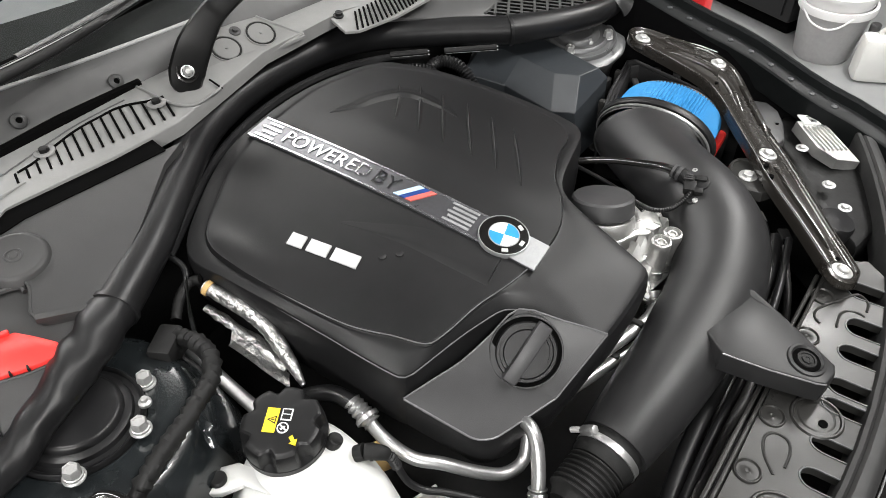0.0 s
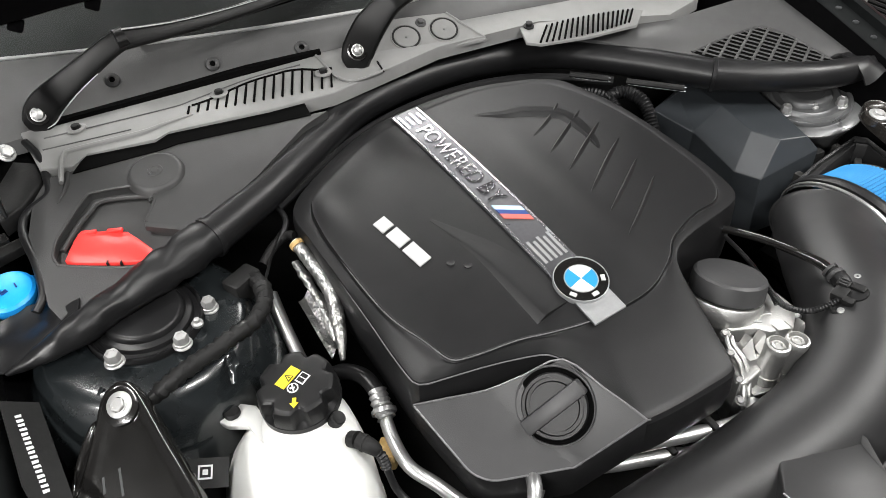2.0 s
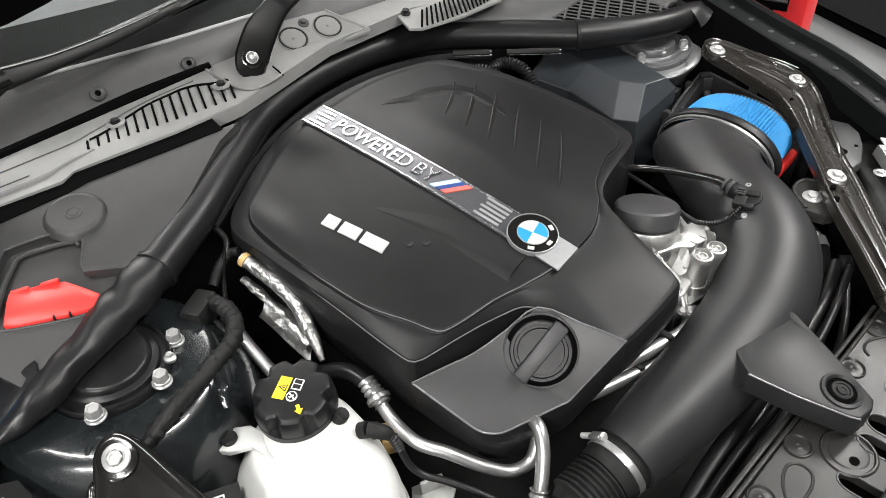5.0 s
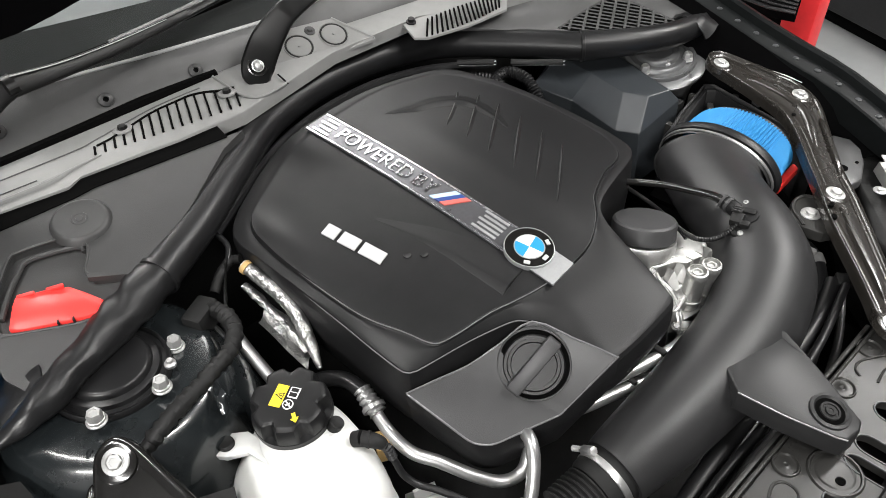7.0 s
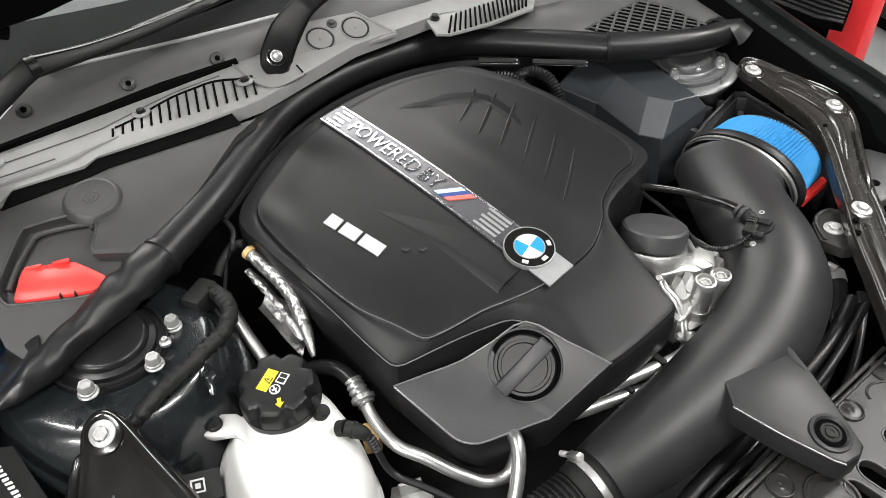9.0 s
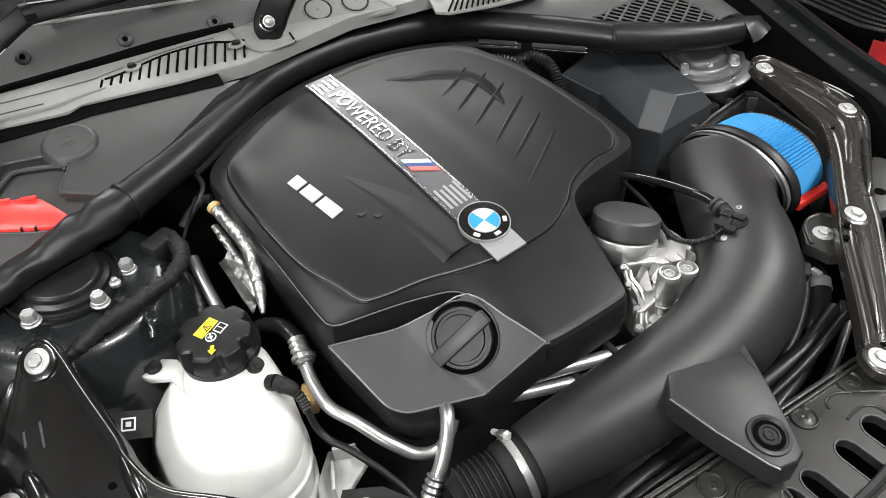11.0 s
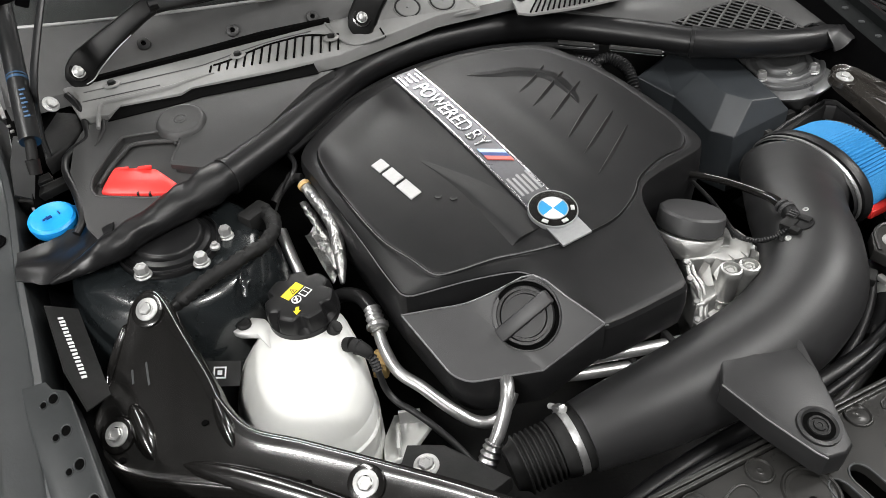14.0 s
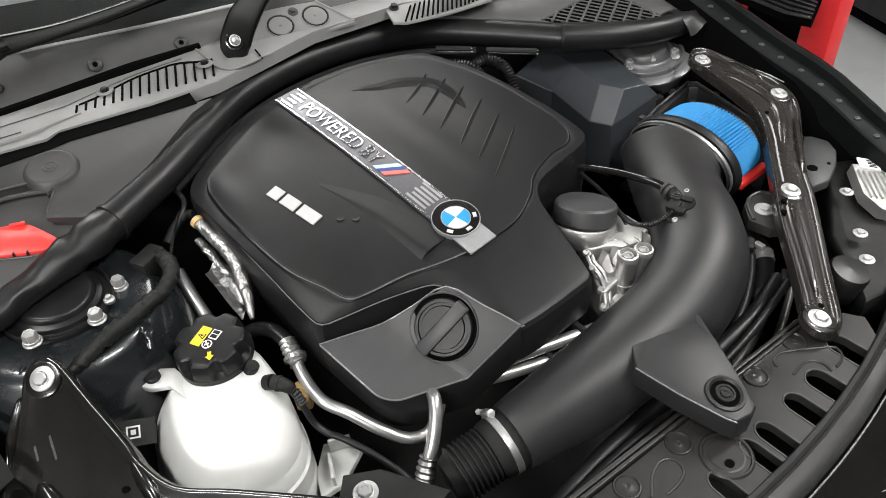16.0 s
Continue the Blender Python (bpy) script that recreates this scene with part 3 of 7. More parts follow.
def tip_round(p):
    """Draws the lobe's corner in, so that it turns in a bow."""
    d = (p - TIP).length
    return p + ((LOW + LOBE) / 2 - TIP).normalized() * 0.007 * max(0.0, 1 - d / 0.026) ** 2


bm = bmesh.new()
patch(bm, A_TOP, B_TOP, COR, LOW, bulge=-0.002)
patch(bm, LOBE, A_TOP, LOW, TIP, n=16, bulge=-0.003)
for v in bm.verts:
    v.co = tip_round(v.co)
lobe_rim = [COR.lerp(LOW, k / 8) for k in range(8)] + [tip_round(LOW.lerp(TIP, k / 16)) for k in range(16)] + [tip_round(TIP.lerp(LOBE, k / 16)) for k in range(17)]
bmesh.ops.remove_doubles(bm, verts=bm.verts, dist=0.0008)
# Light on the lobe and shade on its flank sit in their colours.
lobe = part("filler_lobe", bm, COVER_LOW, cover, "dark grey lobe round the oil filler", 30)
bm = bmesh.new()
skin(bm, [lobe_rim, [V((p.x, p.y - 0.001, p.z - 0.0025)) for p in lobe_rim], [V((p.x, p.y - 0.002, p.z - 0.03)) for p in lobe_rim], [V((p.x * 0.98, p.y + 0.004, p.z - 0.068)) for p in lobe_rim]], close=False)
part("lobe_skirt", bm, COVER, lobe, "flank below the lobe, darkened for its shade", 30)
# Pale beads draw the highlights on the lobe's rounded edges.
part("lobe_edge", hose(bmesh.new(), [p + V((0, 0, -0.0006)) for p in lobe_rim], 0.0014, 8, 2), EDGE, lobe)
part("lobe_edge", hose(bmesh.new(), [LOBE, A_TOP.lerp(LOBE, 0.5), A_TOP, A_TOP.lerp(B_TOP, 0.5), B_TOP, B_TOP.lerp(COR, 0.5) + V((0, 0, 0.0012)), B_TOP.lerp(COR, 0.75) + V((0, 0, 0.0016)), COR], 0.0014, 8, 3), EDGE, lobe)

# trim strip down the middle
def on_cover(p, q, lift):
    return V((p, q, crown(p, q) + lift))


STRIP_A, STRIP_B = V((-0.1055, 0.248)), V((-0.0525, -0.211))
STRIP_D = (STRIP_B - STRIP_A).normalized()
STRIP_N = V((-STRIP_D.y, STRIP_D.x))
STRIP_L = (STRIP_B - STRIP_A).length


def on_strip(u, v, lift=0.0):
    """u runs down the strip, v across it towards the car's left."""
    q = STRIP_A + STRIP_D * u + STRIP_N * v
    return on_cover(q.x, q.y, lift)


def strip_piece(name, u0, u1, v0, v1, lift, mat, label="", slant=0.0, parent=None):
    bm = bmesh.new()
    n = max(2, int((u1 - u0) / 0.012))
    rows = []
    for k in range(n + 1):
        u = u0 + (u1 - u0) * k / n
        rows.append([on_strip(u + slant * (v - v0), v, lift) for v in (v0, (v0 + v1) / 2, v1)])
    low = [[p - V((0, 0, 0.0025)) for p in row] for row in rows]
    for row, bot in zip(rows, low):
        row.extend(bot[::-1])
    skin(bm, rows, cap0=True, cap1=True)
    return part(name, bm, mat, parent or cover, label, 30)


strip = strip_piece("trim_strip", 0.0, STRIP_L, -0.0235, 0.0235, 0.003, TRIM_DARK, "smoked silver trim strip")
for v in (-0.0226, 0.0196):
    strip_piece("bright_edge", 0.002, 0.42, v, v + 0.003, 0.0038, FIELD, "satin silver edge line", parent=strip)
strip_piece("trim_end", 0.425, STRIP_L + 0.002, -0.0235, 0.0235, 0.0042, SILVER, "brushed silver end plate", parent=strip)
for k in range(4):
    v = -0.017 + 0.0095 * k
    strip_piece("print_line", 0.010 + 0.006 * (k % 2), 0.043 - 0.004 * (k % 2), v, v + 0.0036, 0.0044, TRIM_TEXT, parent=strip)
for u0, mat in ((0.2490, PALE_BLUE), (0.2582, DEEP_BLUE), (0.2674, RED_PRINT)):
    strip_piece("colour_bar", u0, u0 + 0.0092, -0.014, 0.017, 0.0046, mat, slant=0.73, parent=strip)
for k in range(5):
    v = -0.016 + 0.0078 * k
    strip_piece("shadow_line", 0.325 + 0.004 * (k % 2), 0.365, v, v + 0.004, 0.0036, SILVER, parent=strip)
part("word", lettering("POWERED", 0.147, lambda x, y, z: on_strip(0.0545 + x, -0.0115 + y * 0.025, 0.0046 + z)), TRIM_TEXT, strip)
part("word", lettering("BY", 0.037, lambda x, y, z: on_strip(0.2115 + x, -0.0115 + y * 0.025, 0.0046 + z)), TRIM_TEXT, strip)

# badge: black ring, silver rim, four plain quarters
BADGE = on_cover(-0.0560, -0.1565, 0.003)
bn = V((crown(-0.0665, -0.152) - crown(-0.0465, -0.152), crown(-0.0565, -0.162) - crown(-0.0565, -0.142), 0.02)).normalized()
bt = frame_of(BADGE, bn, (-STRIP_N.x, -STRIP_N.y, 0))
bm = bmesh.new()
lathe(bm, [(0.0335, -0.004), (0.034, 0.003), (0.0335, 0.0048), (0.0326, 0.005), (0.0322, 0.0035)], BADGE, bn, 48)
badge = part("badge_rim", bm, SILVER, cover, "round badge with silver rim")
part("badge_ring", lathe(bmesh.new(), [(0.0324, 0.0), (0.0324, 0.004), (0.02, 0.0046), (0, 0.0046)], BADGE, bn, 48), PAINT, badge)
for q in range(4):
    out = [(0, 0)] + disc(0.0195, 10, 90 * q + 12, 90 * q + 102)
    part("badge_quarter", plain(bt, out, 0.003, 0.0052), SKY_BLUE if q % 2 else WHITE, badge)
for turn in (150, 90, 30):
    c = V((math.cos(radians(turn)), math.sin(radians(turn)))) * 0.0262
    e = V((-c.y, c.x)).normalized()
    o = c.normalized()
    part("badge_mark", plain(bt, [tuple(c + e * a * 0.0042 + o * b * 0.0026) for a, b in ((-1, -1), (1, -1), (1, 1), (-1, 1))], 0.0042, 0.0053), MARK, badge)
part("badge_band", lathe(bmesh.new(), [(0.0208, 0.004), (0.0208, 0.0054), (0.0194, 0.0054)], BADGE, bn, 40), SILVER, badge)

# bright maker's mark as three plain bars
for k, w in enumerate((0.0215, 0.029, 0.036)):
    bm = bmesh.new()
    u0 = (0.0, 0.0275, 0.0625)[k]
    base, along, across = V((-0.240, 0.052)), V((0.24, -0.97)).normalized(), V((0.95, 0.29)).normalized()
    rows = []
    for i in range(5):
        q0 = base + along * (u0 + w * i / 4)
        rows.append([on_cover(*(q0 + across * c), l) for c, l in ((0.001, 0.0002), (0.001, 0.002), (0.020, 0.002), (0.020, 0.0002))])
    skin(bm, rows, cap0=True, cap1=True)
    part("mark_bar", bm, MARK, cover, "plain white raised mark")

# claw-like folds on the rear of the crown and a blade beside the mark
def fold(name, points, high, steep, gentle, lean=0.004, per=8):
    """A moulded fold: a steep face on one side of its run, a gentle slope on the other; high(t) is its height along the run."""
    run = [q.xy for q in glide([(x, y, 0) for x, y in points], per)]
    n = len(run)
    rows, crest = [], []
    for i, q in enumerate(run):
        t = i / (n - 1)
        d = (run[min(i + 1, n - 1)] - run[max(i - 1, 0)]).normalized()
        side = V((-d.y, d.x))
        h = high(t)
        k = min(1.0, (h / lean) ** 0.8 + 0.03)
        rows.append([on_cover(*(q + side * c * k), l) for c, l in ((-steep, -0.0008), (-steep * 0.2, h * 0.9), (0.0, h), (gentle * 0.12, h * 0.93), (gentle * 0.35, h * 0.58), (gentle * 0.6, h * 0.24), (gentle * 0.85, h * 0.04), (gentle, -0.0003))])
        crest.append(on_cover(*q, h - 0.0003))
    bm = bmesh.new()
    made = skin(bm, rows, close=False)
    bm.faces.new(made[-1])
    ob = part(name, bm, COVER, cover, "", 25)
    return ob, crest


for pts, h in ((((0.120, 0.165), (0.080, 0.131), (0.036, 0.102)), 0.0040), (((0.141, 0.136), (0.090, 0.097), (0.037, 0.058)), 0.0046), (((0.150, 0.098), (0.096, 0.057), (0.040, 0.014)), 0.0046),
               (((0.154, 0.053), (0.1, 0.0115), (0.043, -0.035)), 0.0044), (((0.150, 0.004), (0.098, -0.0365), (0.044, -0.077)), 0.0044), (((0.150, -0.036), (0.095, -0.080), (0.038, -0.123)), 0.0036)):
    ob, crest = fold("claw_fold", pts, lambda t, h=h: h * math.sin(math.pi * min(0.999, max(0.001, t))) ** 0.8, 0.0030, 0.0045)
    # Lighter line along each crest paints the fold's highlight.
    part("claw_edge", hose(bmesh.new(), crest[2:-2], [0.0002, 0.0006, 0.0007, 0.0005, 0.0002], 6, 1), COVER_LOW, cover)
fold("arc_fold", ((-0.017, 0.189), (0.026, 0.166), (0.063, 0.155), (0.101, 0.130), (0.111, 0.084), (0.109, 0.040)), lambda t: 0.0062 * math.sin(math.pi * min(0.999, max(0.001, t))) ** 0.9, 0.0075, 0.026, 0.0062)
fold("blade_fold", ((-0.172, 0.020), (-0.156, -0.023), (-0.141, -0.069), (-0.129, -0.127), (-0.118, -0.180)), lambda t: 0.0001 + 0.0052 * t ** 1.3, 0.016, 0.060, 0.0052)
for q in ((-0.180, -0.057), (-0.163, -0.071)):
    part("dimple", lathe(bmesh.new(), [(0.0055, 0.0), (0.005, 0.001), (0.002, 0.0004), (0, 0.0002)], on_cover(*q, 0), (0, 0, 1), 14), COVER, cover)

# oil filler cap
OIL = V((-0.1545, -0.257, 0.8655))
on = -(COR - A_TOP).cross(LOW - B_TOP).normalized()
oil = thing("oil_filler_cap", "round black oil filler cap with grip bar", "oil cap", OIL)
part("recess_ring", lathe(bmesh.new(), [(0.0455, -0.003), (0.0455, 0.0022), (0.0448, 0.003), (0.0436, 0.0026), (0.0428, -0.002)], OIL, on, 48), COVER_LOW, oil)
# Shade in the cap's recess is this black disc.
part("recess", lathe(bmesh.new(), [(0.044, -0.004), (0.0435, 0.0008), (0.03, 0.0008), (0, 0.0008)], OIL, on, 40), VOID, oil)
part("cap_body", lathe(bmesh.new(), [(0.038, 0.0), (0.038, 0.004), (0.0365, 0.006), (0.033, 0.006), (0.0322, 0.0025), (0.0285, 0.0025), (0.0275, 0.006), (0, 0.006)], OIL, on, 44), COVER, oil)
ot = frame_of(OIL, on, V((0.071, -0.012, 0.056)))
bm = bmesh.new()
box(bm, (0, 0, 0.008), (0.083, 0.019, 0.014), bevel=0.003)
bm.transform(ot)
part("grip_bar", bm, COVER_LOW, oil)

# ---- strut brace bar ----
BAR = [(-0.66, 0.012, 0.952), (-0.56, 0.061, 0.953), (-0.44, 0.125, 0.953), (-0.352, 0.176, 0.959), (-0.262, 0.240, 0.966), (-0.15, 0.313, 0.968), (-0.02, 0.358, 0.961), (0.115, 0.371, 0.949),
       (0.235, 0.342, 0.938), (0.335, 0.262, 0.928), (0.438, 0.148, 0.920)]
brace_bar = thing("strut_brace_bar", "black sleeved bar arching across the engine bay", "strut brace", (0, 0.35, 0.95))
part("bar", hose(bmesh.new(), BAR[2:], 0.0265, 20, 8), RUBBER, brace_bar)
part("bar_end", hose(bmesh.new(), [(-0.690, 0.030, 0.936), (-0.65, 0.030, 0.945), (-0.61, 0.040, 0.952), (-0.52, 0.084, 0.954), (-0.432, 0.130, 0.953)], [0.003, 0.011, 0.018, 0.024, 0.0285], 24, 14, rough=0.2, freq=55), RUBBER, brace_bar)
part("bar_end", hose(bmesh.new(), [(0.428, 0.158, 0.921), (0.50, 0.105, 0.918), (0.58, 0.068, 0.912), (0.66, 0.06, 0.905), (0.71, 0.065, 0.9)], [0.0285, 0.026, 0.025, 0.023, 0.012], 20), RUBBER, brace_bar)
for p, d in (((-0.436, 0.1275, 0.953), (0.86, 0.48, 0.01)), ((0.430, 0.156, 0.9205), (0.75, -0.66, -0.03))):
    part("cuff", lathe(bmesh.new(), [(0.027, -0.004), (0.0292, -0.003), (0.0292, 0.003), (0.027, 0.004)], p, d, 24), RUBBER, brace_bar)
bm = bmesh.new()
skin(bm, [[V(p) for p in row] for row in (
    [(-0.600, 0.098, 0.948), (-0.597, 0.075, 0.962), (-0.604, 0.048, 0.962), (-0.622, 0.030, 0.948)],
    [(-0.622, 0.112, 0.957), (-0.622, 0.078, 0.957), (-0.634, 0.048, 0.954), (-0.650, 0.026, 0.940)],
    [(-0.644, 0.116, 0.950), (-0.652, 0.086, 0.944), (-0.664, 0.056, 0.942), (-0.678, 0.030, 0.934)],
    [(-0.690, 0.110, 0.944), (-0.694, 0.086, 0.938), (-0.700, 0.060, 0.938), (-0.706, 0.044, 0.930)],
    [(-0.728, 0.104, 0.945), (-0.730, 0.088, 0.940), (-0.732, 0.075, 0.938), (-0.733, 0.062, 0.934)])], close=False)
bmesh.ops.subdivide_edges(bm, edges=bm.edges[:], cuts=2, use_grid_fill=True, smooth=1.0)
for v in bm.verts:
    v.co.z += 0.006 * noise.noise(v.co * 40)
bmesh.ops.solidify(bm, geom=bm.faces[:], thickness=0.003)
part("end_flap", bm, RUBBER, brace_bar, "crumpled rubber end flap", 70)
bm = bmesh.new()
skin(bm, [[V(p) for p in row] for row in (
    [(0.64, 0.02, 0.895), (0.64, 0.045, 0.925), (0.64, 0.08, 0.93), (0.645, 0.11, 0.905)], [(0.67, 0.02, 0.905), (0.668, 0.05, 0.922), (0.67, 0.08, 0.915), (0.672, 0.115, 0.908)],
    [(0.70, 0.03, 0.90), (0.702, 0.06, 0.916), (0.70, 0.09, 0.908), (0.70, 0.12, 0.90)], [(0.735, 0.045, 0.885), (0.738, 0.07, 0.90), (0.735, 0.09, 0.892), (0.73, 0.11, 0.884)])], close=False)
bmesh.ops.subdivide_edges(bm, edges=bm.edges[:], cuts=2, use_grid_fill=True, smooth=1.0)
for v in bm.verts:
    v.co.z += 0.007 * noise.noise(v.co * 45)
bmesh.ops.solidify(bm, geom=bm.faces[:], thickness=0.003)
part("end_flap", bm, RUBBER, brace_bar, "crumpled rubber end flap", 70)
bm = bmesh.new()
hose(bm, [(-0.34, 0.165, 0.938), (-0.262, 0.215, 0.943), (-0.17, 0.268, 0.947), (-0.06, 0.305, 0.945), (0.06, 0.32, 0.937), (0.17, 0.30, 0.928), (0.28, 0.235, 0.918)], 0.008, 8)
part("seal_lip", bm, RUBBER, brace_bar)
for a, b in (((0.208, 0.261), (0.253, 0.212)), ((0.272, 0.189), (0.333, 0.119))):
    ends = [V((*a, 0.940)), V((*b, 0.940))]
    clip = part("seal_clip", hose(bmesh.new(), ends, 0.0052, 8, 2), DARK, brace_bar)
    # Silver hairlines paint the highlight on the black clip.
    for lift in (0.003, -0.004):
        part("clip_edge", hose(bmesh.new(), [p + V((0, -0.004, lift)) for p in ends], 0.0009, 6, 1), SILVER, clip)


# ---- front braces ----
FLAT = ((0.007, -0.024), (0.005, -0.010), (0.001, 0.0), (-0.0015, 0.0018), (-0.004, 0.0015), (-0.0065, -0.0006), (-0.011, -0.002), (-0.019, -0.003))
LIPPED = ((0.002, -0.017), (0.001, -0.004), (0.0, 0.0035), (-0.0012, 0.0048), (-0.0026, 0.0042), (-0.0038, 0.0008), (-0.007, -0.0012), (-0.012, -0.0016), (-0.0155, 0.001), (-0.019, 0.003))


def front_brace(outline, bolts, name_label, height, rim, seat, paint):
    """A pressed channel: raised floor with a turned-down rim, following a plane through its bolts."""
    br = thing("front_brace", name_label, "brace", bolts[0], "front braces")
    c = sum((V(p) for p in bolts), V()) / len(bolts)
    run = glide([V((*p, 0)) for p in outline], 4, True)
    zf = height
    n = len(run)
    loops = []
    def off(k, d):
        t = (run[(k + 1) % n] - run[k - 1]).normalized()
        return V((t.y, -t.x, 0)) * d
    sgn = 1 if sum(run[k].x * run[(k + 1) % n].y - run[(k + 1) % n].x * run[k].y for k in range(n)) > 0 else -1
    for d, dz in rim:
        loops.append([V((*(q := (run[k] + off(k, d * sgn)).xy), zf(*q) + dz)) for k in range(n)])
    bm = bmesh.new()
    rows = skin(bm, loops)
    edge = [e for e in bm.edges if e.is_boundary and e.verts[0] in rows[-1] and e.verts[1] in rows[-1]]
    bmesh.ops.triangle_fill(bm, use_beauty=True, use_dissolve=False, edges=edge)
    part("channel", bm, paint, br, "", 50)
    slope = V((zf(0, 0) - zf(1, 0), zf(0, 0) - zf(0, 1), 1)).normalized()
    for p in bolts:
        lathe(bm := bmesh.new(), [(0.024, -0.006), (0.0215, seat - 0.001), (0.019, seat), (0.0, seat)], (p[0], p[1], zf(p[0], p[1])), slope, 28)
        part("bolt_seat", bm, paint, br)
        bolt(br, (p[0], p[1], zf(p[0], p[1]) + seat), slope, 0.0088, washer=1.7, tall=0.45)
    return br


def plane_of(a, b, c):
    a, b, c = V(a), V(b), V(c)
    nn = (b - a).cross(c - a)
    return lambda x, y: a.z - (nn.x * (x - a.x) + nn.y * (y - a.y)) / nn.z


RB = ((-0.586, -0.055, 0.910), (-0.662, -0.159, 0.826), (-0.412, -0.355, 0.818))
rb_plane = plane_of(*RB)
right_brace = front_brace([(-0.579, -0.034), (-0.564, -0.052), (-0.552, -0.105), (-0.538, -0.165), (-0.533, -0.195), (-0.512, -0.238), (-0.461, -0.281), (-0.39, -0.343), (-0.30, -0.424), (-0.225, -0.505), (-0.24, -0.55), (-0.29, -0.54),
             (-0.36, -0.46), (-0.43, -0.385), (-0.487, -0.335), (-0.54, -0.291), (-0.6, -0.25), (-0.65, -0.215), (-0.68, -0.185), (-0.692, -0.15), (-0.681, -0.125), (-0.65, -0.1), (-0.62, -0.062), (-0.601, -0.037)],
            RB, "gloss black pressed steel brace with bolts by the coolant tank", rb_plane, FLAT, 0.002, PAINT)
LB = ((0.606, -0.040, 0.878), (0.646, -0.182, 0.849), (0.438, -0.352, 0.820), (0.254, -0.524, 0.815))
lb_plane = plane_of((0.61, -0.038, 0.878), (0.649, -0.181, 0.849), (0.25, -0.525, 0.815))
left_brace = front_brace([(0.606, -0.010), (0.632, -0.008), (0.650, -0.026), (0.663, -0.071), (0.674, -0.114), (0.680, -0.15), (0.673, -0.188), (0.648, -0.224), (0.581, -0.276), (0.508, -0.333), (0.461, -0.380), (0.396, -0.438), (0.337, -0.490), (0.293, -0.531), (0.272, -0.546),
             (0.253, -0.543), (0.241, -0.525), (0.252, -0.503), (0.281, -0.475), (0.325, -0.430), (0.38, -0.372), (0.429, -0.329), (0.48, -0.282), (0.536, -0.231), (0.569, -0.188), (0.582, -0.131), (0.588, -0.075), (0.592, -0.036)],
            LB, "gloss black pressed steel brace with bolts by the air filter", lb_plane, LIPPED, 0.004, BRACE)


def on_brace(zf, q, lift):
    return V((q[0], q[1], zf(q[0], q[1]) + lift))


def ridge(parent, zf, a, b, wide, high, name="pressed_rib"):
    """A long pressed swelling on a brace."""
    a, b = V(a), V(b)
    d = (b - a).normalized()
    side = V((-d.y, d.x))
    rows = []
    for i in range(15):
        t = i / 14
        k = math.sin(math.pi * t) ** 0.5
        rows.append([on_brace(zf, a.lerp(b, t) + side * wide * k * c, -0.004 + (high + 0.004) * h * k) for c, h in ((-1, 0), (-0.75, 0.5), (-0.4, 0.9), (0, 1), (0.4, 0.9), (0.75, 0.5), (1, 0))])
    skin(bm := bmesh.new(), rows, close=False)
    part(name, bm, PAINT, parent, "", 60)


def drilled(parent, zf, q, r, lift):
    # Hole is a black disc on the surface; the colour is its shade.
    lathe(bm := bmesh.new(), [(r, -0.003), (r, lift), (r * 0.8, lift + 0.0004), (0, lift + 0.0004)], on_brace(zf, q, 0), (0, 0, 1), 16)
    part("hole", bm, VOID, parent)


ridge(right_brace, rb_plane, (-0.616, -0.050), (-0.663, -0.105), 0.008, 0.006)
ridge(right_brace, rb_plane, (-0.541, -0.182), (-0.536, -0.245), 0.009, 0.006)
ridge(right_brace, rb_plane, (-0.638, -0.135), (-0.628, -0.205), 0.014, 0.008)
ridge(right_brace, rb_plane, (-0.60, -0.225), (-0.40, -0.40), 0.016, 0.009)
for q, r in (((-0.559, -0.204), 0.0042), ((-0.543, -0.272), 0.0042), ((-0.664, -0.185), 0.0045), ((-0.47, -0.32), 0.004)):
    drilled(right_brace, rb_plane, q, r, -0.001)
slab(bm := bmesh.new(), [(-0.688, -0.160), (-0.682, -0.178), (-0.671, -0.190), (-0.640, -0.216), (-0.618, -0.224), (-0.612, -0.205), (-0.64, -0.17)], lambda x, y: rb_plane(x, y) - 0.006, lambda x, y: rb_plane(x, y) - 0.011, 0.002)
part("ear", bm, PAINT, right_brace)
for a, b in (((-0.606, -0.105), (-0.610, -0.130)), ((-0.625, -0.103), (-0.628, -0.118))):
    skin(bm := bmesh.new(), [[on_brace(rb_plane, (V(a).lerp(V(b), t) + V((c, 0)))[:], -0.0026) for c in (-0.0015, 0.0015)] for t in (0, 0.5, 1)], close=False)
    part("stamped_mark", bm, FLANGE, right_brace)
def ridge_run(parent, zf, points, wide, high, name="pressed_rib"):
    """A pressed swelling that follows a bent line on a brace."""
    run = [q.xy for q in glide([(x, y, 0) for x, y in points], 6)]
    n = len(run)
    rows = []
    for i, q in enumerate(run):
        d = (run[min(i + 1, n - 1)] - run[max(i - 1, 0)]).normalized()
        side = V((-d.y, d.x))
        k = min(1.0, 5.0 * i / (n - 1), 5.0 * (n - 1 - i) / (n - 1))
        rows.append([on_brace(zf, q + side * wide * (0.3 + 0.7 * k) * c, -0.004 + (high + 0.004) * h * k) for c, h in ((-1, 0), (-0.8, 0.6), (-0.55, 0.95), (0, 1), (0.55, 0.95), (0.8, 0.6), (1, 0))])
    skin(bm := bmesh.new(), rows, close=False)
    part(name, bm, BRACE, parent, "", 60)


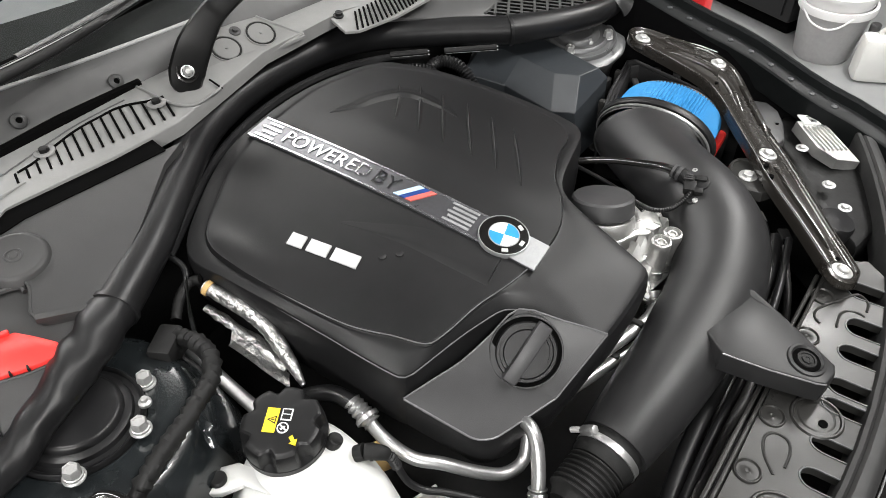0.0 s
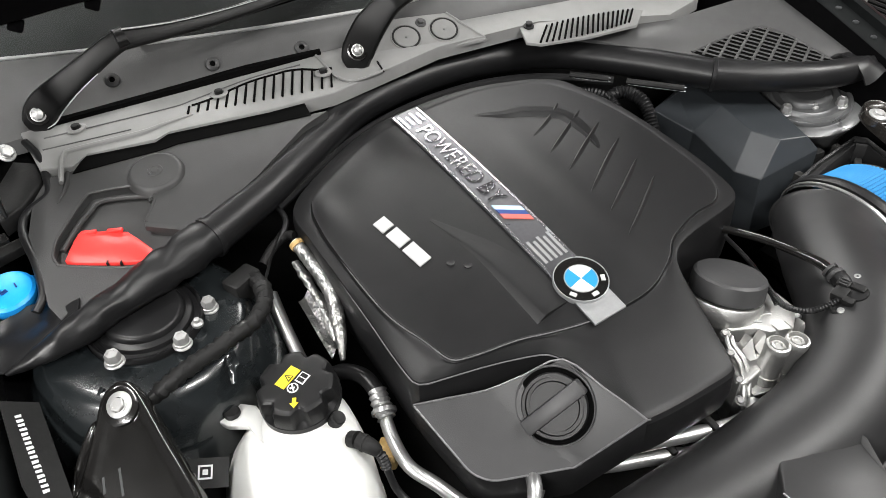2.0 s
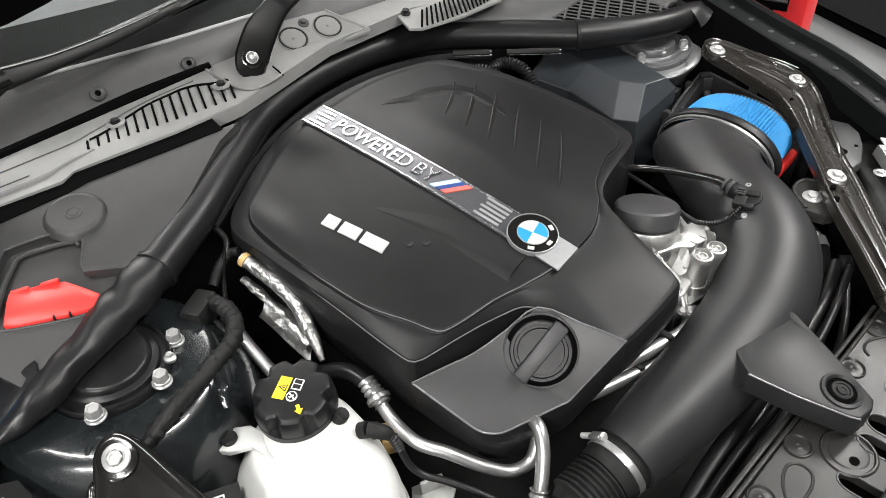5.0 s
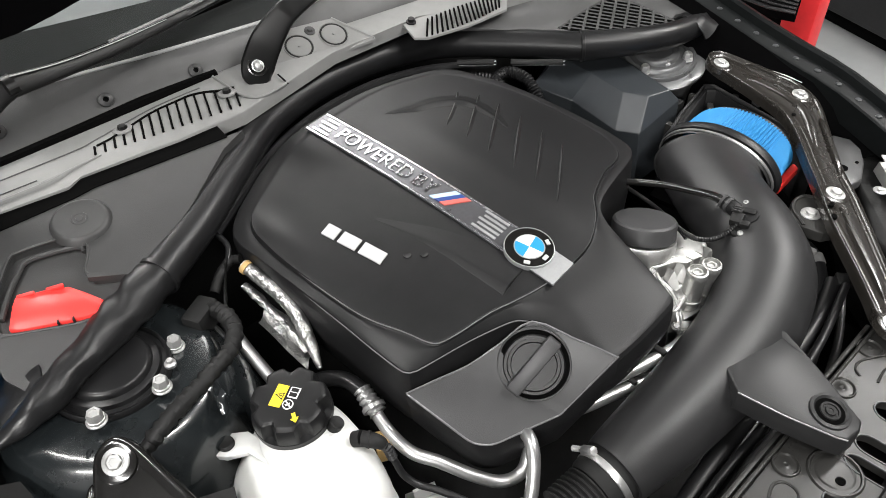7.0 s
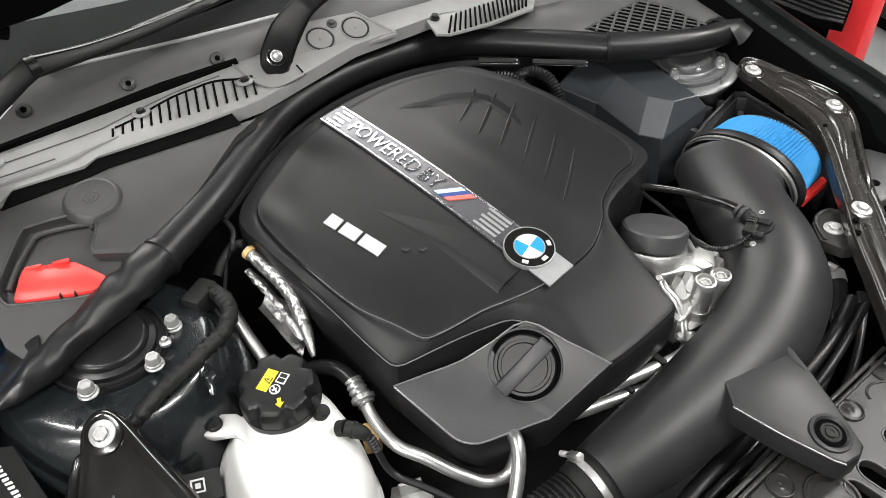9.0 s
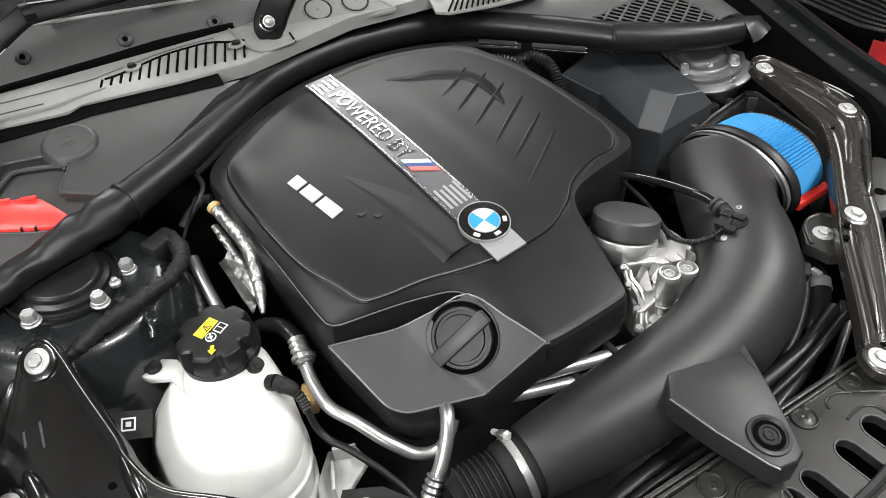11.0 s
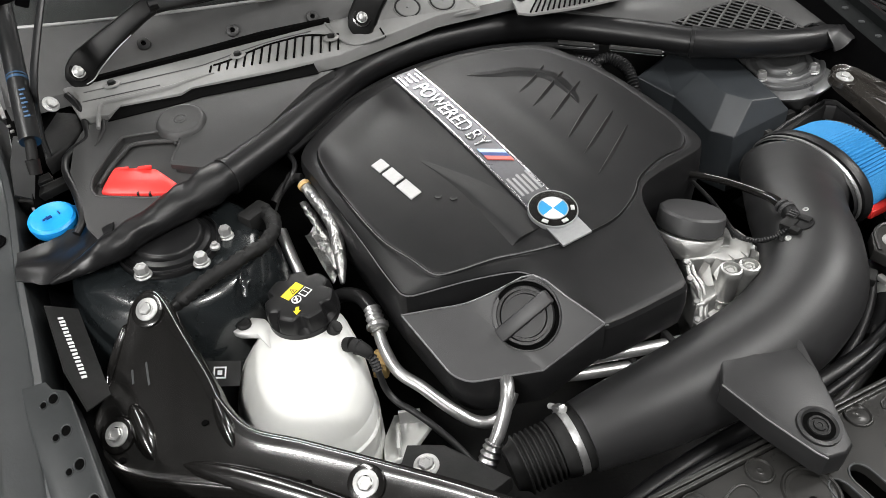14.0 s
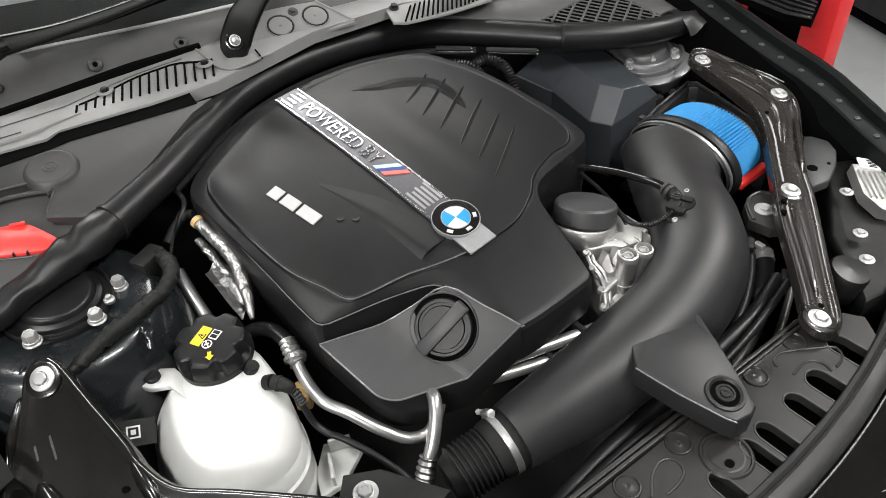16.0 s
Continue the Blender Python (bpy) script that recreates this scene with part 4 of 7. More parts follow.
ridge_run(left_brace, lb_plane, ((0.604, -0.062), (0.616, -0.112), (0.620, -0.165), (0.606, -0.207), (0.565, -0.247), (0.50, -0.298)), 0.012, 0.010)
ridge_run(left_brace, lb_plane, ((0.654, -0.060), (0.660, -0.100), (0.662, -0.145)), 0.006, 0.007)
ridge_run(left_brace, lb_plane, ((0.62, -0.235), (0.56, -0.283), (0.49, -0.34)), 0.006, 0.008)
for da, wide in ((-0.016, 0.005), (0.0, 0.004), (0.016, 0.005)):
    ridge_run(left_brace, lb_plane, ((0.414 + da * 0.75, -0.370 + da * 0.66), (0.35 + da * 0.75, -0.437 + da * 0.66), (0.287 + da * 0.75, -0.50 + da * 0.66)), wide, 0.009)
for q, r in (((0.580, -0.205), 0.0035), ((0.41, -0.36), 0.004), ((0.388, -0.375), 0.0045), ((0.276, -0.512), 0.004) ):
    drilled(left_brace, lb_plane, q, r, 0.0035)
# Silver lines paint the glints on two pressed creases.
for run in (((0.672, -0.112), (0.680, -0.136), (0.686, -0.165)), ((0.667, -0.126), (0.672, -0.146), (0.671, -0.163))):
    part("pressed_lip", hose(bmesh.new(), [on_brace(lb_plane, q, 0.0045) for q in run], [0.0006, 0.0015, 0.0006], 8), SILVER, left_brace)


# ---- coolant tank ----
CAP = V((-0.404, -0.097, 0.8745))
tank = thing("coolant_tank", "milky white plastic coolant expansion tank with black cap", "coolant tank", (-0.41, -0.16, 0.66))
bm = bmesh.new()
loops = []
for z, cx, cy, rx, ry, p in ((0.655, -0.436, -0.165, 0.072, 0.086, 2.6), (0.662, -0.438, -0.165, 0.082, 0.098, 2.8), (0.69, -0.440, -0.166, 0.088, 0.106, 2.8), (0.712, -0.440, -0.166, 0.0895, 0.106, 2.7), (0.716, -0.440, -0.166, 0.0875, 0.104, 2.7), (0.72, -0.440, -0.165, 0.0895, 0.106, 2.7), (0.745, -0.440, -0.165, 0.0895, 0.106, 2.7),
                          (0.7475, -0.440, -0.164, 0.091, 0.1075, 2.7), (0.751, -0.440, -0.164, 0.091, 0.1075, 2.7), (0.7535, -0.440, -0.163, 0.0885, 0.105, 2.7), (0.772, -0.438, -0.162, 0.0875, 0.103, 2.6), (0.776, -0.437, -0.161, 0.085, 0.1005, 2.6), (0.780, -0.436, -0.160, 0.086, 0.101, 2.6),
                          (0.80, -0.431, -0.155, 0.081, 0.095, 2.5), (0.818, -0.424, -0.148, 0.073, 0.086, 2.35), (0.835, -0.415, -0.133, 0.060, 0.071, 2.2), (0.844, -0.408, -0.120, 0.047, 0.052, 2.0), (0.850, -0.404, -0.104, 0.0385, 0.040, 2), (0.872, -0.404, -0.097, 0.036, 0.036, 2)):
    loops.append([V((cx + rx * math.copysign(abs(math.cos(t)) ** (2 / p), math.cos(t)), cy + ry * math.copysign(abs(math.sin(t)) ** (2 / p), math.sin(t)), z)) for t in (2 * math.pi * k / 48 for k in range(48))])
skin(bm, loops, cap0=True, cap1=True)
part("tank_body", bm, TANK, tank)
capn = V((-0.03, -0.06, 1)).normalized()


def lobes(t, h):
    deep = smooth(-0.014, -0.005, h) if h < 0.0128 else 0.0
    return 1 - 0.17 * deep * max(0.0, math.cos(7 * t)) ** 1.3


bm = bmesh.new()
lathe(bm, [(0.0455, -0.026), (0.0485, -0.024), (0.0485, -0.014), (0.0478, -0.013), (0.0478, -0.008), (0.0472, -0.002), (0.0462, 0.005), (0.044, 0.0100), (0.0405, 0.0122), (0.0375, 0.0126), (0.0295, 0.0129), (0, 0.0129)], CAP, capn, 168, wobble=lobes)
cap = part("cap", bm, COVER, tank, "black lobed screw cap with printed symbols", 25)
ct = frame_of(CAP, capn, V((0.85, 0.53, 0)))
# printed warning symbols
part("warning_label", plain(ct, [(-0.015, 0.0035), (0.0145, 0.0035), (0.0145, 0.0175), (-0.015, 0.0175)], 0.013, 0.0139), YELLOW, cap)
part("triangle", plain(ct, [(-0.005, 0.005), (0.005, 0.005), (0.0, 0.0155)], 0.0136, 0.0141), DARK, cap)
part("triangle_inside", plain(ct, [(-0.0032, 0.0062), (0.0032, 0.0062), (0.0, 0.0128)], 0.0139, 0.0144), YELLOW, cap)
part("triangle_mark", plain(ct, [(-0.0006, 0.0068), (0.0006, 0.0068), (0.0006, 0.0105), (-0.0006, 0.0105)], 0.0142, 0.0147), DARK, cap)
part("booklet", plain(ct, [(0.0005, -0.0115), (0.015, -0.0115), (0.0145, 0.0005), (0.0005, 0.0005)], 0.013, 0.0139), WHITE, cap)
part("booklet_page", plain(ct, [(0.002, -0.010), (0.0072, -0.010), (0.0072, -0.001), (0.002, -0.001)], 0.0136, 0.0143), DARK, cap)
part("booklet_page", plain(ct, [(0.0085, -0.010), (0.0135, -0.010), (0.0135, -0.001), (0.0085, -0.001)], 0.0136, 0.0143), DARK, cap)
part("ring_symbol", plain(ct, [(x - 0.0085, y - 0.0045) for x, y in disc(0.0066, 20)], 0.013, 0.0139), WHITE, cap)
part("ring_inside", plain(ct, [(x - 0.0085, y - 0.0045) for x, y in disc(0.0051, 20)], 0.0136, 0.0143), DARK, cap)
part("ring_bar", plain(ct, [(-0.0125, -0.0085), (-0.011, -0.0095), (-0.0045, -0.001), (-0.006, 0.0)], 0.014, 0.0148), WHITE, cap)
part("ring_mark", plain(ct, [(-0.012, -0.0035), (-0.0105, -0.0015), (-0.0065, -0.006), (-0.0075, -0.0075)], 0.014, 0.0148), WHITE, cap)
ar = frame_of(CAP + V((-0.0100, -0.0305, 0)), capn, V((0.93, -0.36, 0)))
part("arrow", plain(ar, [(-0.0022, 0.0075), (0.0022, 0.0075), (0.0022, 0.001), (0.005, 0.001), (0.0, -0.0055), (-0.005, 0.001), (-0.0022, 0.001)], 0.0128, 0.0139), YELLOW, cap)
# fixing ear, foot, plug and connector
bm = bmesh.new()
slab(bm, [(-0.445, -0.105), (-0.455, -0.07), (-0.475, -0.055), (-0.498, -0.052), (-0.505, -0.066), (-0.492, -0.083), (-0.47, -0.095), (-0.46, -0.13)], 0.842, 0.834, 0.002)
ear = part("fixing_ear", bm, TANK, tank)
part("ear_plug", lathe(bmesh.new(), [(0.0098, 0), (0.0098, 0.004), (0.008, 0.006), (0.004, 0.005), (0, 0.005)], (-0.483, -0.069, 0.842), (0, 0, 1), 20), DARK, ear)
bm = bmesh.new()
slab(bm, [(-0.365, -0.235), (-0.335, -0.20), (-0.30, -0.215), (-0.295, -0.24), (-0.34, -0.27), (-0.375, -0.27)], 0.705, 0.695, 0.002)
box(bm, (-0.318, -0.222, 0.715), (0.03, 0.004, 0.03), Matrix.Rotation(radians(-20), 4, "Z"))
box(bm, (-0.345, -0.248, 0.714), (0.004, 0.04, 0.022), Matrix.Rotation(radians(-20), 4, "Z"))
part("foot_clip", bm, TANK, tank)
part("bleed_plug", lathe(bmesh.new(), [(0.009, -0.01), (0.009, 0.003), (0.0078, 0.0045), (0.003, 0.003), (0, 0.003)], (-0.375, -0.145, 0.853), (0.5, -0.35, 1), 20), DARK, tank)
bm = bmesh.new()
hose(bm, [(-0.370, -0.170, 0.842), (-0.3635, -0.178, 0.846)], [0.0095, 0.0100], 18)
hose(bm, [(-0.3635, -0.178, 0.846), (-0.356, -0.188, 0.845), (-0.351, -0.194, 0.842), (-0.348, -0.198, 0.838)], [0.0095, 0.0095, 0.0085, 0.0068], 18)
part("hose_connector", bm, DARK, tank)
part("connector_ring", hose(bmesh.new(), [(-0.3595, -0.1835, 0.8455), (-0.3575, -0.186, 0.8453)], 0.0104, 18), DARK, tank)
bm = bmesh.new()
hose(bm, [(-0.348, -0.198, 0.838), (-0.345, -0.203, 0.826), (-0.3435, -0.210, 0.805), (-0.341, -0.219, 0.785), (-0.333, -0.234, 0.772), (-0.32, -0.251, 0.766), (-0.301, -0.284, 0.757), (-0.284, -0.32, 0.745), (-0.27, -0.36, 0.73)], 0.0045, 12)
ov = whole("overflow_hose", bm, RUBBER, "thin black rubber hose from the coolant tank", "hose")
bm = bmesh.new()
hose(bm, [(-0.350, -0.196, 0.840), (-0.346, -0.201, 0.832), (-0.3445, -0.206, 0.816)], 0.0066, 14, ribs=0.22, rib_step=0.004)
part("bellows", bm, RUBBER, ov)


# ---- intake tube ----
intake = thing("intake_tube", "satin black curved air intake tube with bracket", "intake tube", (0.05, -0.4, 0.75))
TUBE = [(-0.150, -0.386, 0.768), (-0.11, -0.389, 0.773), (-0.05, -0.394, 0.780), (0.05, -0.397, 0.793), (0.14, -0.39, 0.806), (0.215, -0.362, 0.82), (0.265, -0.312, 0.828), (0.296, -0.25, 0.826), (0.325, -0.195, 0.822), (0.362, -0.168, 0.821)]
FAX = V((0.997, 0.075, 0.02)).normalized()
FC = V((0.419, -0.163, 0.808))
OVAL = (1.0, 0.66)
run = glide(TUBE[:7] + [(0.304, -0.258, 0.824), (0.343, -0.210, 0.817), (0.382, -0.177, 0.811), tuple(FC - FAX * 0.014)], 8)
wide = [0.0445, 0.050, 0.056, 0.062, 0.066, 0.068, 0.067, 0.067, 0.070, 0.083, 0.099]
high = [0.0445, 0.050, 0.056, 0.062, 0.066, 0.067, 0.066, 0.065, 0.065, 0.066, 0.067]
loops = []
for i, q in enumerate(run):
    d = (run[min(i + 1, len(run) - 1)] - run[max(i - 1, 0)]).normalized()
    side = d.cross(V((0, 0, 1))).normalized()
    up = side.cross(d)
    f = i / (len(run) - 1) * 10
    k = min(int(f), 9)
    rw, rh = wide[k] + (wide[k + 1] - wide[k]) * (f - k), high[k] + (high[k + 1] - high[k]) * (f - k)
    loops.append([q + side * math.cos(t) * rw + up * math.sin(t) * rh for t in (2 * math.pi * j / 36 for j in range(36))])
bm = bmesh.new()
skin(bm, loops, cap0=True, cap1=True)
part("tube", bm, INTAKE, intake)
bm = bmesh.new()
lathe(bm, [(0.0985, -0.018), (0.101, -0.014), (0.101, 0.002), (0.094, 0.004)], FC, FAX, 48, OVAL)
part("collar", bm, INTAKE, intake)
bm = bmesh.new()
plate = [(0.030, -0.402), (0.075, -0.398), (0.117, -0.405), (0.114, -0.44), (0.101, -0.48), (0.088, -0.515), (0.074, -0.546), (0.067, -0.562), (0.054, -0.566), (0.033, -0.562), (0.027, -0.552), (0.007, -0.499), (-0.008, -0.446)]
plate_z = lambda x, y: 0.852 + 0.15 * (y + 0.45) - 0.42 * max(0.0, y + 0.44)
slab(bm, plate, plate_z, lambda x, y: plate_z(x, y) - 0.034, 0.003)
part("bracket", bm, INTAKE, intake, "flat tapered bracket with rubber mount")
# Bracket's lit edge, drawn as a pale line.
part("bracket_edge", hose(bmesh.new(), [V((x, y, plate_z(x, y) - 0.002)) for x, y in plate[9:]], 0.0011, 6, 1), EDGE, intake)
MOUNT_AT = V((0.050, -0.531, plate_z(0.050, -0.531)))
mount_n = V((0, -0.15, 1))
bm = bmesh.new()
lathe(bm, [(0.024, -0.002), (0.023, 0.003), (0.0195, 0.004), (0.0165, 0.0005)], MOUNT_AT, mount_n, 32)
gr = part("mount_ring", bm, INTAKE, intake)
part("mount_hole", lathe(bmesh.new(), [(0.0185, 0.0005), (0.017, 0.0012), (0, 0.0012)], MOUNT_AT, mount_n, 28), VOID, gr)
part("mount_rubber", lathe(bmesh.new(), [(0.012, 0.001), (0.0115, 0.0032), (0.009, 0.0034), (0.0085, 0.002), (0.0065, 0.002), (0.006, 0.004), (0.003, 0.004), (0.0025, 0.003), (0, 0.003)], MOUNT_AT, mount_n, 28), DARK, gr)
# bellows and band clamp
AX = (V(TUBE[1]) - V(TUBE[0])).normalized()
CL = V(TUBE[0]) - AX * 0.010
bm = bmesh.new()
lathe(bm, [(0.0400, -0.010), (0.0412, -0.0095), (0.0406, -0.005), (0.0412, -0.0005), (0.0400, 0.0)], CL, AX, 48)
clamp = part("band_clamp", bm, PIPE, intake, "bright steel band clamp")
box(bm := bmesh.new(), CL + AX * -0.005 + V((0, 0.0305, 0.0305)), (0.011, 0.020, 0.009), Matrix.Rotation(radians(-45), 4, "X"), 0.002)
housing = part("clamp_housing", bm, PIPE, clamp)
part("clamp_screw", hose(bmesh.new(), [CL + AX * -0.005 + V((0, 0.036, 0.026)), CL + AX * -0.005 + V((0, 0.050, 0.012))], 0.004, 10, 2, ribs=0.2, rib_step=0.0025), STEEL, housing)
part("screw_head", lathe(bmesh.new(), [(0.0058, 0.0), (0.0058, 0.004), (0.004, 0.005), (0, 0.005)], CL + AX * -0.005 + V((0, 0.024, 0.038)), (0, -0.7, 0.7), 6), STEEL, housing)
bm = bmesh.new()
prof = [(0.0395, 0.012), (0.0395, -0.014), (0.039, -0.02), (0.036, -0.026)]
h = -0.026
for k in range(7):
    prof += [(0.033, h - 0.001), (0.037, h - 0.0028), (0.037, h - 0.0045), (0.033, h - 0.0065)]
    h -= 0.007
prof += [(0.030, h - 0.003), (0.026, h - 0.012), (0, h - 0.013)]
lathe(bm, prof, CL, AX, 40)
part("bellows", bm, DARK, intake, "ribbed black rubber bellows")
# sensor on the bend
SEN = V((0.236, -0.303, 0.881))
sens = thing("air_sensor", "black plug-in air sensor with cable", "sensor", SEN)
sm = frame_of(SEN, (-0.25, 0.05, 0.96), (0.95, 0.25, 0.2))
pad_line = closed_run([(0.033, 0.004), (0.026, 0.012), (0.0, 0.013), (-0.026, 0.010), (-0.033, 0.0), (-0.026, -0.012), (-0.008, -0.026), (0.014, -0.030), (0.030, -0.018)], 4)
part("sensor_flange", plain(sm, pad_line, -0.016, 0.001), INTAKE, sens)
part("flange_rim", hose(bmesh.new(), [sm @ V((x * 0.93, y * 0.93, 0.001)) for x, y in pad_line + pad_line[:1]], 0.0019, 8, 1), DARK, sens)
lathe(bm := bmesh.new(), [(0.014, 0.0), (0.014, 0.007), (0.0125, 0.010), (0.007, 0.011), (0, 0.011)], sm @ V((0.002, -0.008, 0)), sm.col[2].xyz, 24, (1, 0.85))
part("sensor_head", bm, COVER, sens)
for c, size in (((-0.008, 0.007, 0.007), (0.019, 0.018, 0.014)), ((0.005, 0.010, 0.012), (0.012, 0.016, 0.007)), ((-0.015, -0.006, 0.008), (0.010, 0.014, 0.012)), ((0.008, -0.006, 0.012), (0.010, 0.018, 0.005))):
    box(bm := bmesh.new(), c, size, bevel=0.0028)
    bm.transform(sm)
    part("plug", bm, DARK, sens)
for k in range(3):
    box(bm := bmesh.new(), (0.001 + 0.004 * k, 0.010, 0.0162), (0.0016, 0.010, 0.0016), bevel=0.0005)
    bm.transform(sm)
    part("latch_rib", bm, COVER_LOW, sens)
for d in ((0.029, 0.006, 0.001), (-0.027, -0.004, 0.001)):
    lathe(bm := bmesh.new(), [(0.0045, 0), (0.0045, 0.003), (0.0032, 0.0042), (0.0018, 0.0042), (0.0015, 0.003), (0, 0.003)], sm @ V(d), sm.col[2].xyz, 14)
    part("screw", bm, STEEL, sens)
cab = thing("sensor_cable", "black taped cable to the air sensor", "cable", (0.24, -0.2, 0.89))
part("cable", hose(bmesh.new(), [(0.245, -0.262, 0.888), (0.243, -0.249, 0.890), (0.238, -0.232, 0.890), (0.227, -0.178, 0.882), (0.210, -0.125, 0.870), (0.195, -0.09, 0.855)], [0.0068, 0.0066, 0.006, 0.0055, 0.0055, 0.005], 12), PAINT, cab)
part("boot", hose(bmesh.new(), [(0.236, -0.296, 0.884), (0.243, -0.283, 0.886), (0.2455, -0.262, 0.888)], [0.0095, 0.011, 0.0085], 16), RUBBER, cab)
part("collar", hose(bmesh.new(), [(0.2440, -0.276, 0.8868), (0.2447, -0.271, 0.8872)], 0.0118, 16), COVER_LOW, cab)
part("collar", hose(bmesh.new(), [(0.2450, -0.266, 0.8876), (0.2453, -0.262, 0.888)], 0.0105, 16), COVER_LOW, cab)
part("second_cable", hose(bmesh.new(), [(0.225, -0.095, 0.845), (0.219, -0.117, 0.85), (0.21, -0.174, 0.85), (0.195, -0.222, 0.85), (0.185, -0.25, 0.845)], 0.0032, 10), RUBBER, cab)
bm = bmesh.new()
hose(bm, [(0.219, -0.303, 0.885), (0.205, -0.297, 0.872), (0.188, -0.286, 0.864), (0.178, -0.266, 0.860), (0.184, -0.244, 0.855), (0.194, -0.222, 0.850)], 0.0042, 10, ribs=0.2, rib_step=0.0036)
whole("corrugated_cable", bm, RUBBER, "thin black corrugated cable sleeve", "cable")

# ---- air filter ----
filt = thing("air_filter", "bright blue pleated cone air filter with black rim", "air filter", FC)
bm = bmesh.new()
N = 176
u, w, a = axes(FAX)
loops = []
for h, r in ((0.006, 0.096), (0.03, 0.0963), (0.06, 0.095), (0.088, 0.0935), (0.092, 0.091)):
    loops.append([FC + a * h + (u * math.cos(t) + w * math.sin(t) * OVAL[1]) * (r * (1.0 if k % 2 else 0.955)) for k, t in ((k, 2 * math.pi * k / N) for k in range(N))])
skin(bm, loops)
part("pleats", bm, FILTER, filt, "bright blue pleated cotton", 20)
part("rim", lathe(bmesh.new(), [(0.09, -0.004), (0.106, -0.004), (0.109, 0.002), (0.109, 0.010), (0.106, 0.014), (0.094, 0.014)], FC, FAX, 56, OVAL), RUBBER, filt)
part("band", lathe(bmesh.new(), [(0.102, -0.014), (0.1042, -0.0135), (0.1042, -0.0085), (0.102, -0.008)], FC, FAX, 56, OVAL), PIPE, filt)
part("end_plate", lathe(bmesh.new(), [(0.088, 0.088), (0.091, 0.094), (0.087, 0.098), (0, 0.098)], FC, FAX, 48, OVAL), RUBBER, filt)
# airbox tray round the filter
abox = thing("airbox_tray", "open black plastic airbox tray round the filter", "airbox", (0.48, -0.16, 0.75))
wall_run = [V(p) for p in ((0.40, -0.075), (0.487, -0.047), (0.60, -0.022), (0.612, -0.035), (0.590, -0.123), (0.567, -0.212), (0.525, -0.275))]
mid = V((0.48, -0.18))
rows = []
for p in wall_run:
    o = (p - mid).normalized()
    rows.append([V((*(p + o * d), z)) for d, z in ((-0.012, 0.72), (-0.012, 0.822), (-0.010, 0.826), (-0.006, 0.826), (-0.004, 0.821), (0.002, 0.821), (0.003, 0.828), (0.006, 0.83), (0.009, 0.828), (0.010, 0.72))])
skin(bm := bmesh.new(), rows, close=False)
part("tray_wall", bm, INTAKE, abox)
for k in (1, 2, 4, 5):
    p = wall_run[k].lerp(wall_run[k - 1], 0.4)
    o = (p - mid).normalized()
    box(bm := bmesh.new(), (*(p + o * 0.014), 0.805), (0.012, 0.012, 0.045), bevel=0.002)
    part("tray_clip", bm, SLAM, abox)
# Tray floor takes the gap black, so shade is in its colour.
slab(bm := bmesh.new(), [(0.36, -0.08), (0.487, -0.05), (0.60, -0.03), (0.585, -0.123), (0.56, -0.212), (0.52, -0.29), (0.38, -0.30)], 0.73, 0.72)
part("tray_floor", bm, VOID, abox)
box(bm := bmesh.new(), (0.584, -0.051, 0.797), (0.036, 0.011, 0.008), Matrix.Rotation(radians(38), 4, "Z"), 0.002)
part("bright_catch", bm, PIPE, abox)
box(bm := bmesh.new(), (0.648, -0.108, 0.79), (0.010, 0.016, 0.04), Matrix.Rotation(radians(10), 4, "Z"), 0.002)
part("tray_web", bm, COVER_LOW, abox)
red = thing("red_spacer", "red plastic spacer beside the air filter", "spacer", (0.49, -0.256, 0.78))
for dy, dz in ((0, 0),):
    box(bm := bmesh.new(), (0.491, -0.256 + dy, 0.786 + dz), (0.08, 0.014, 0.016), Matrix.Rotation(radians(4), 4, "Z"), 0.003)
    part("bar", bm, RED, red)
slab(bm := bmesh.new(), [(0.387, -0.312), (0.41, -0.303), (0.434, -0.309), (0.447, -0.33), (0.43, -0.35), (0.385, -0.386), (0.368, -0.375), (0.36, -0.34)], 0.813, 0.795, 0.003)
part("tray_ear", bm, SLAM, abox)
part("ear_rim", hose(bmesh.new(), [(0.366, -0.345, 0.813), (0.390, -0.316, 0.813), (0.411, -0.307, 0.813), (0.432, -0.312, 0.813), (0.442, -0.33, 0.813)], 0.003, 8), SLAM, abox)
bolt(abox, (0.398, -0.34, 0.813), (0, 0, 1), 0.0088, washer=1.7, tall=0.45)

# ---- faceted control box behind the filter ----
cbox = thing("control_box", "faceted dark grey plastic box beside the engine cover", "box", (0.45, 0.1, 0.7))
K = dict(T=(0.465, 0.245, 0.860), D=(0.539, 0.153, 0.862), C=(0.494, -0.007, 0.862), B=(0.451, 0.009, 0.861), A=(0.432, 0.052, 0.862), Q=(0.446, 0.137, 0.864), E=(0.422, 0.224, 0.856),
         F=(0.357, 0.211, 0.848), I=(0.393, 0.140, 0.826), G=(0.388, 0.030, 0.808), H=(0.403, -0.013, 0.812), M=(0.516, -0.018, 0.835), N=(0.56, 0.16, 0.83), f=(0.34, 0.20, 0.70), i=(0.375, 0.13, 0.70), g=(0.385, 0.03, 0.70), h=(0.40, -0.02, 0.70), m=(0.516, -0.02, 0.70), n=(0.56, 0.16, 0.70), t=(0.47, 0.28, 0.70), Z=(0.475, 0.275, 0.82))
bm = bmesh.new()
kv = {k: bm.verts.new(p) for k, p in K.items()}
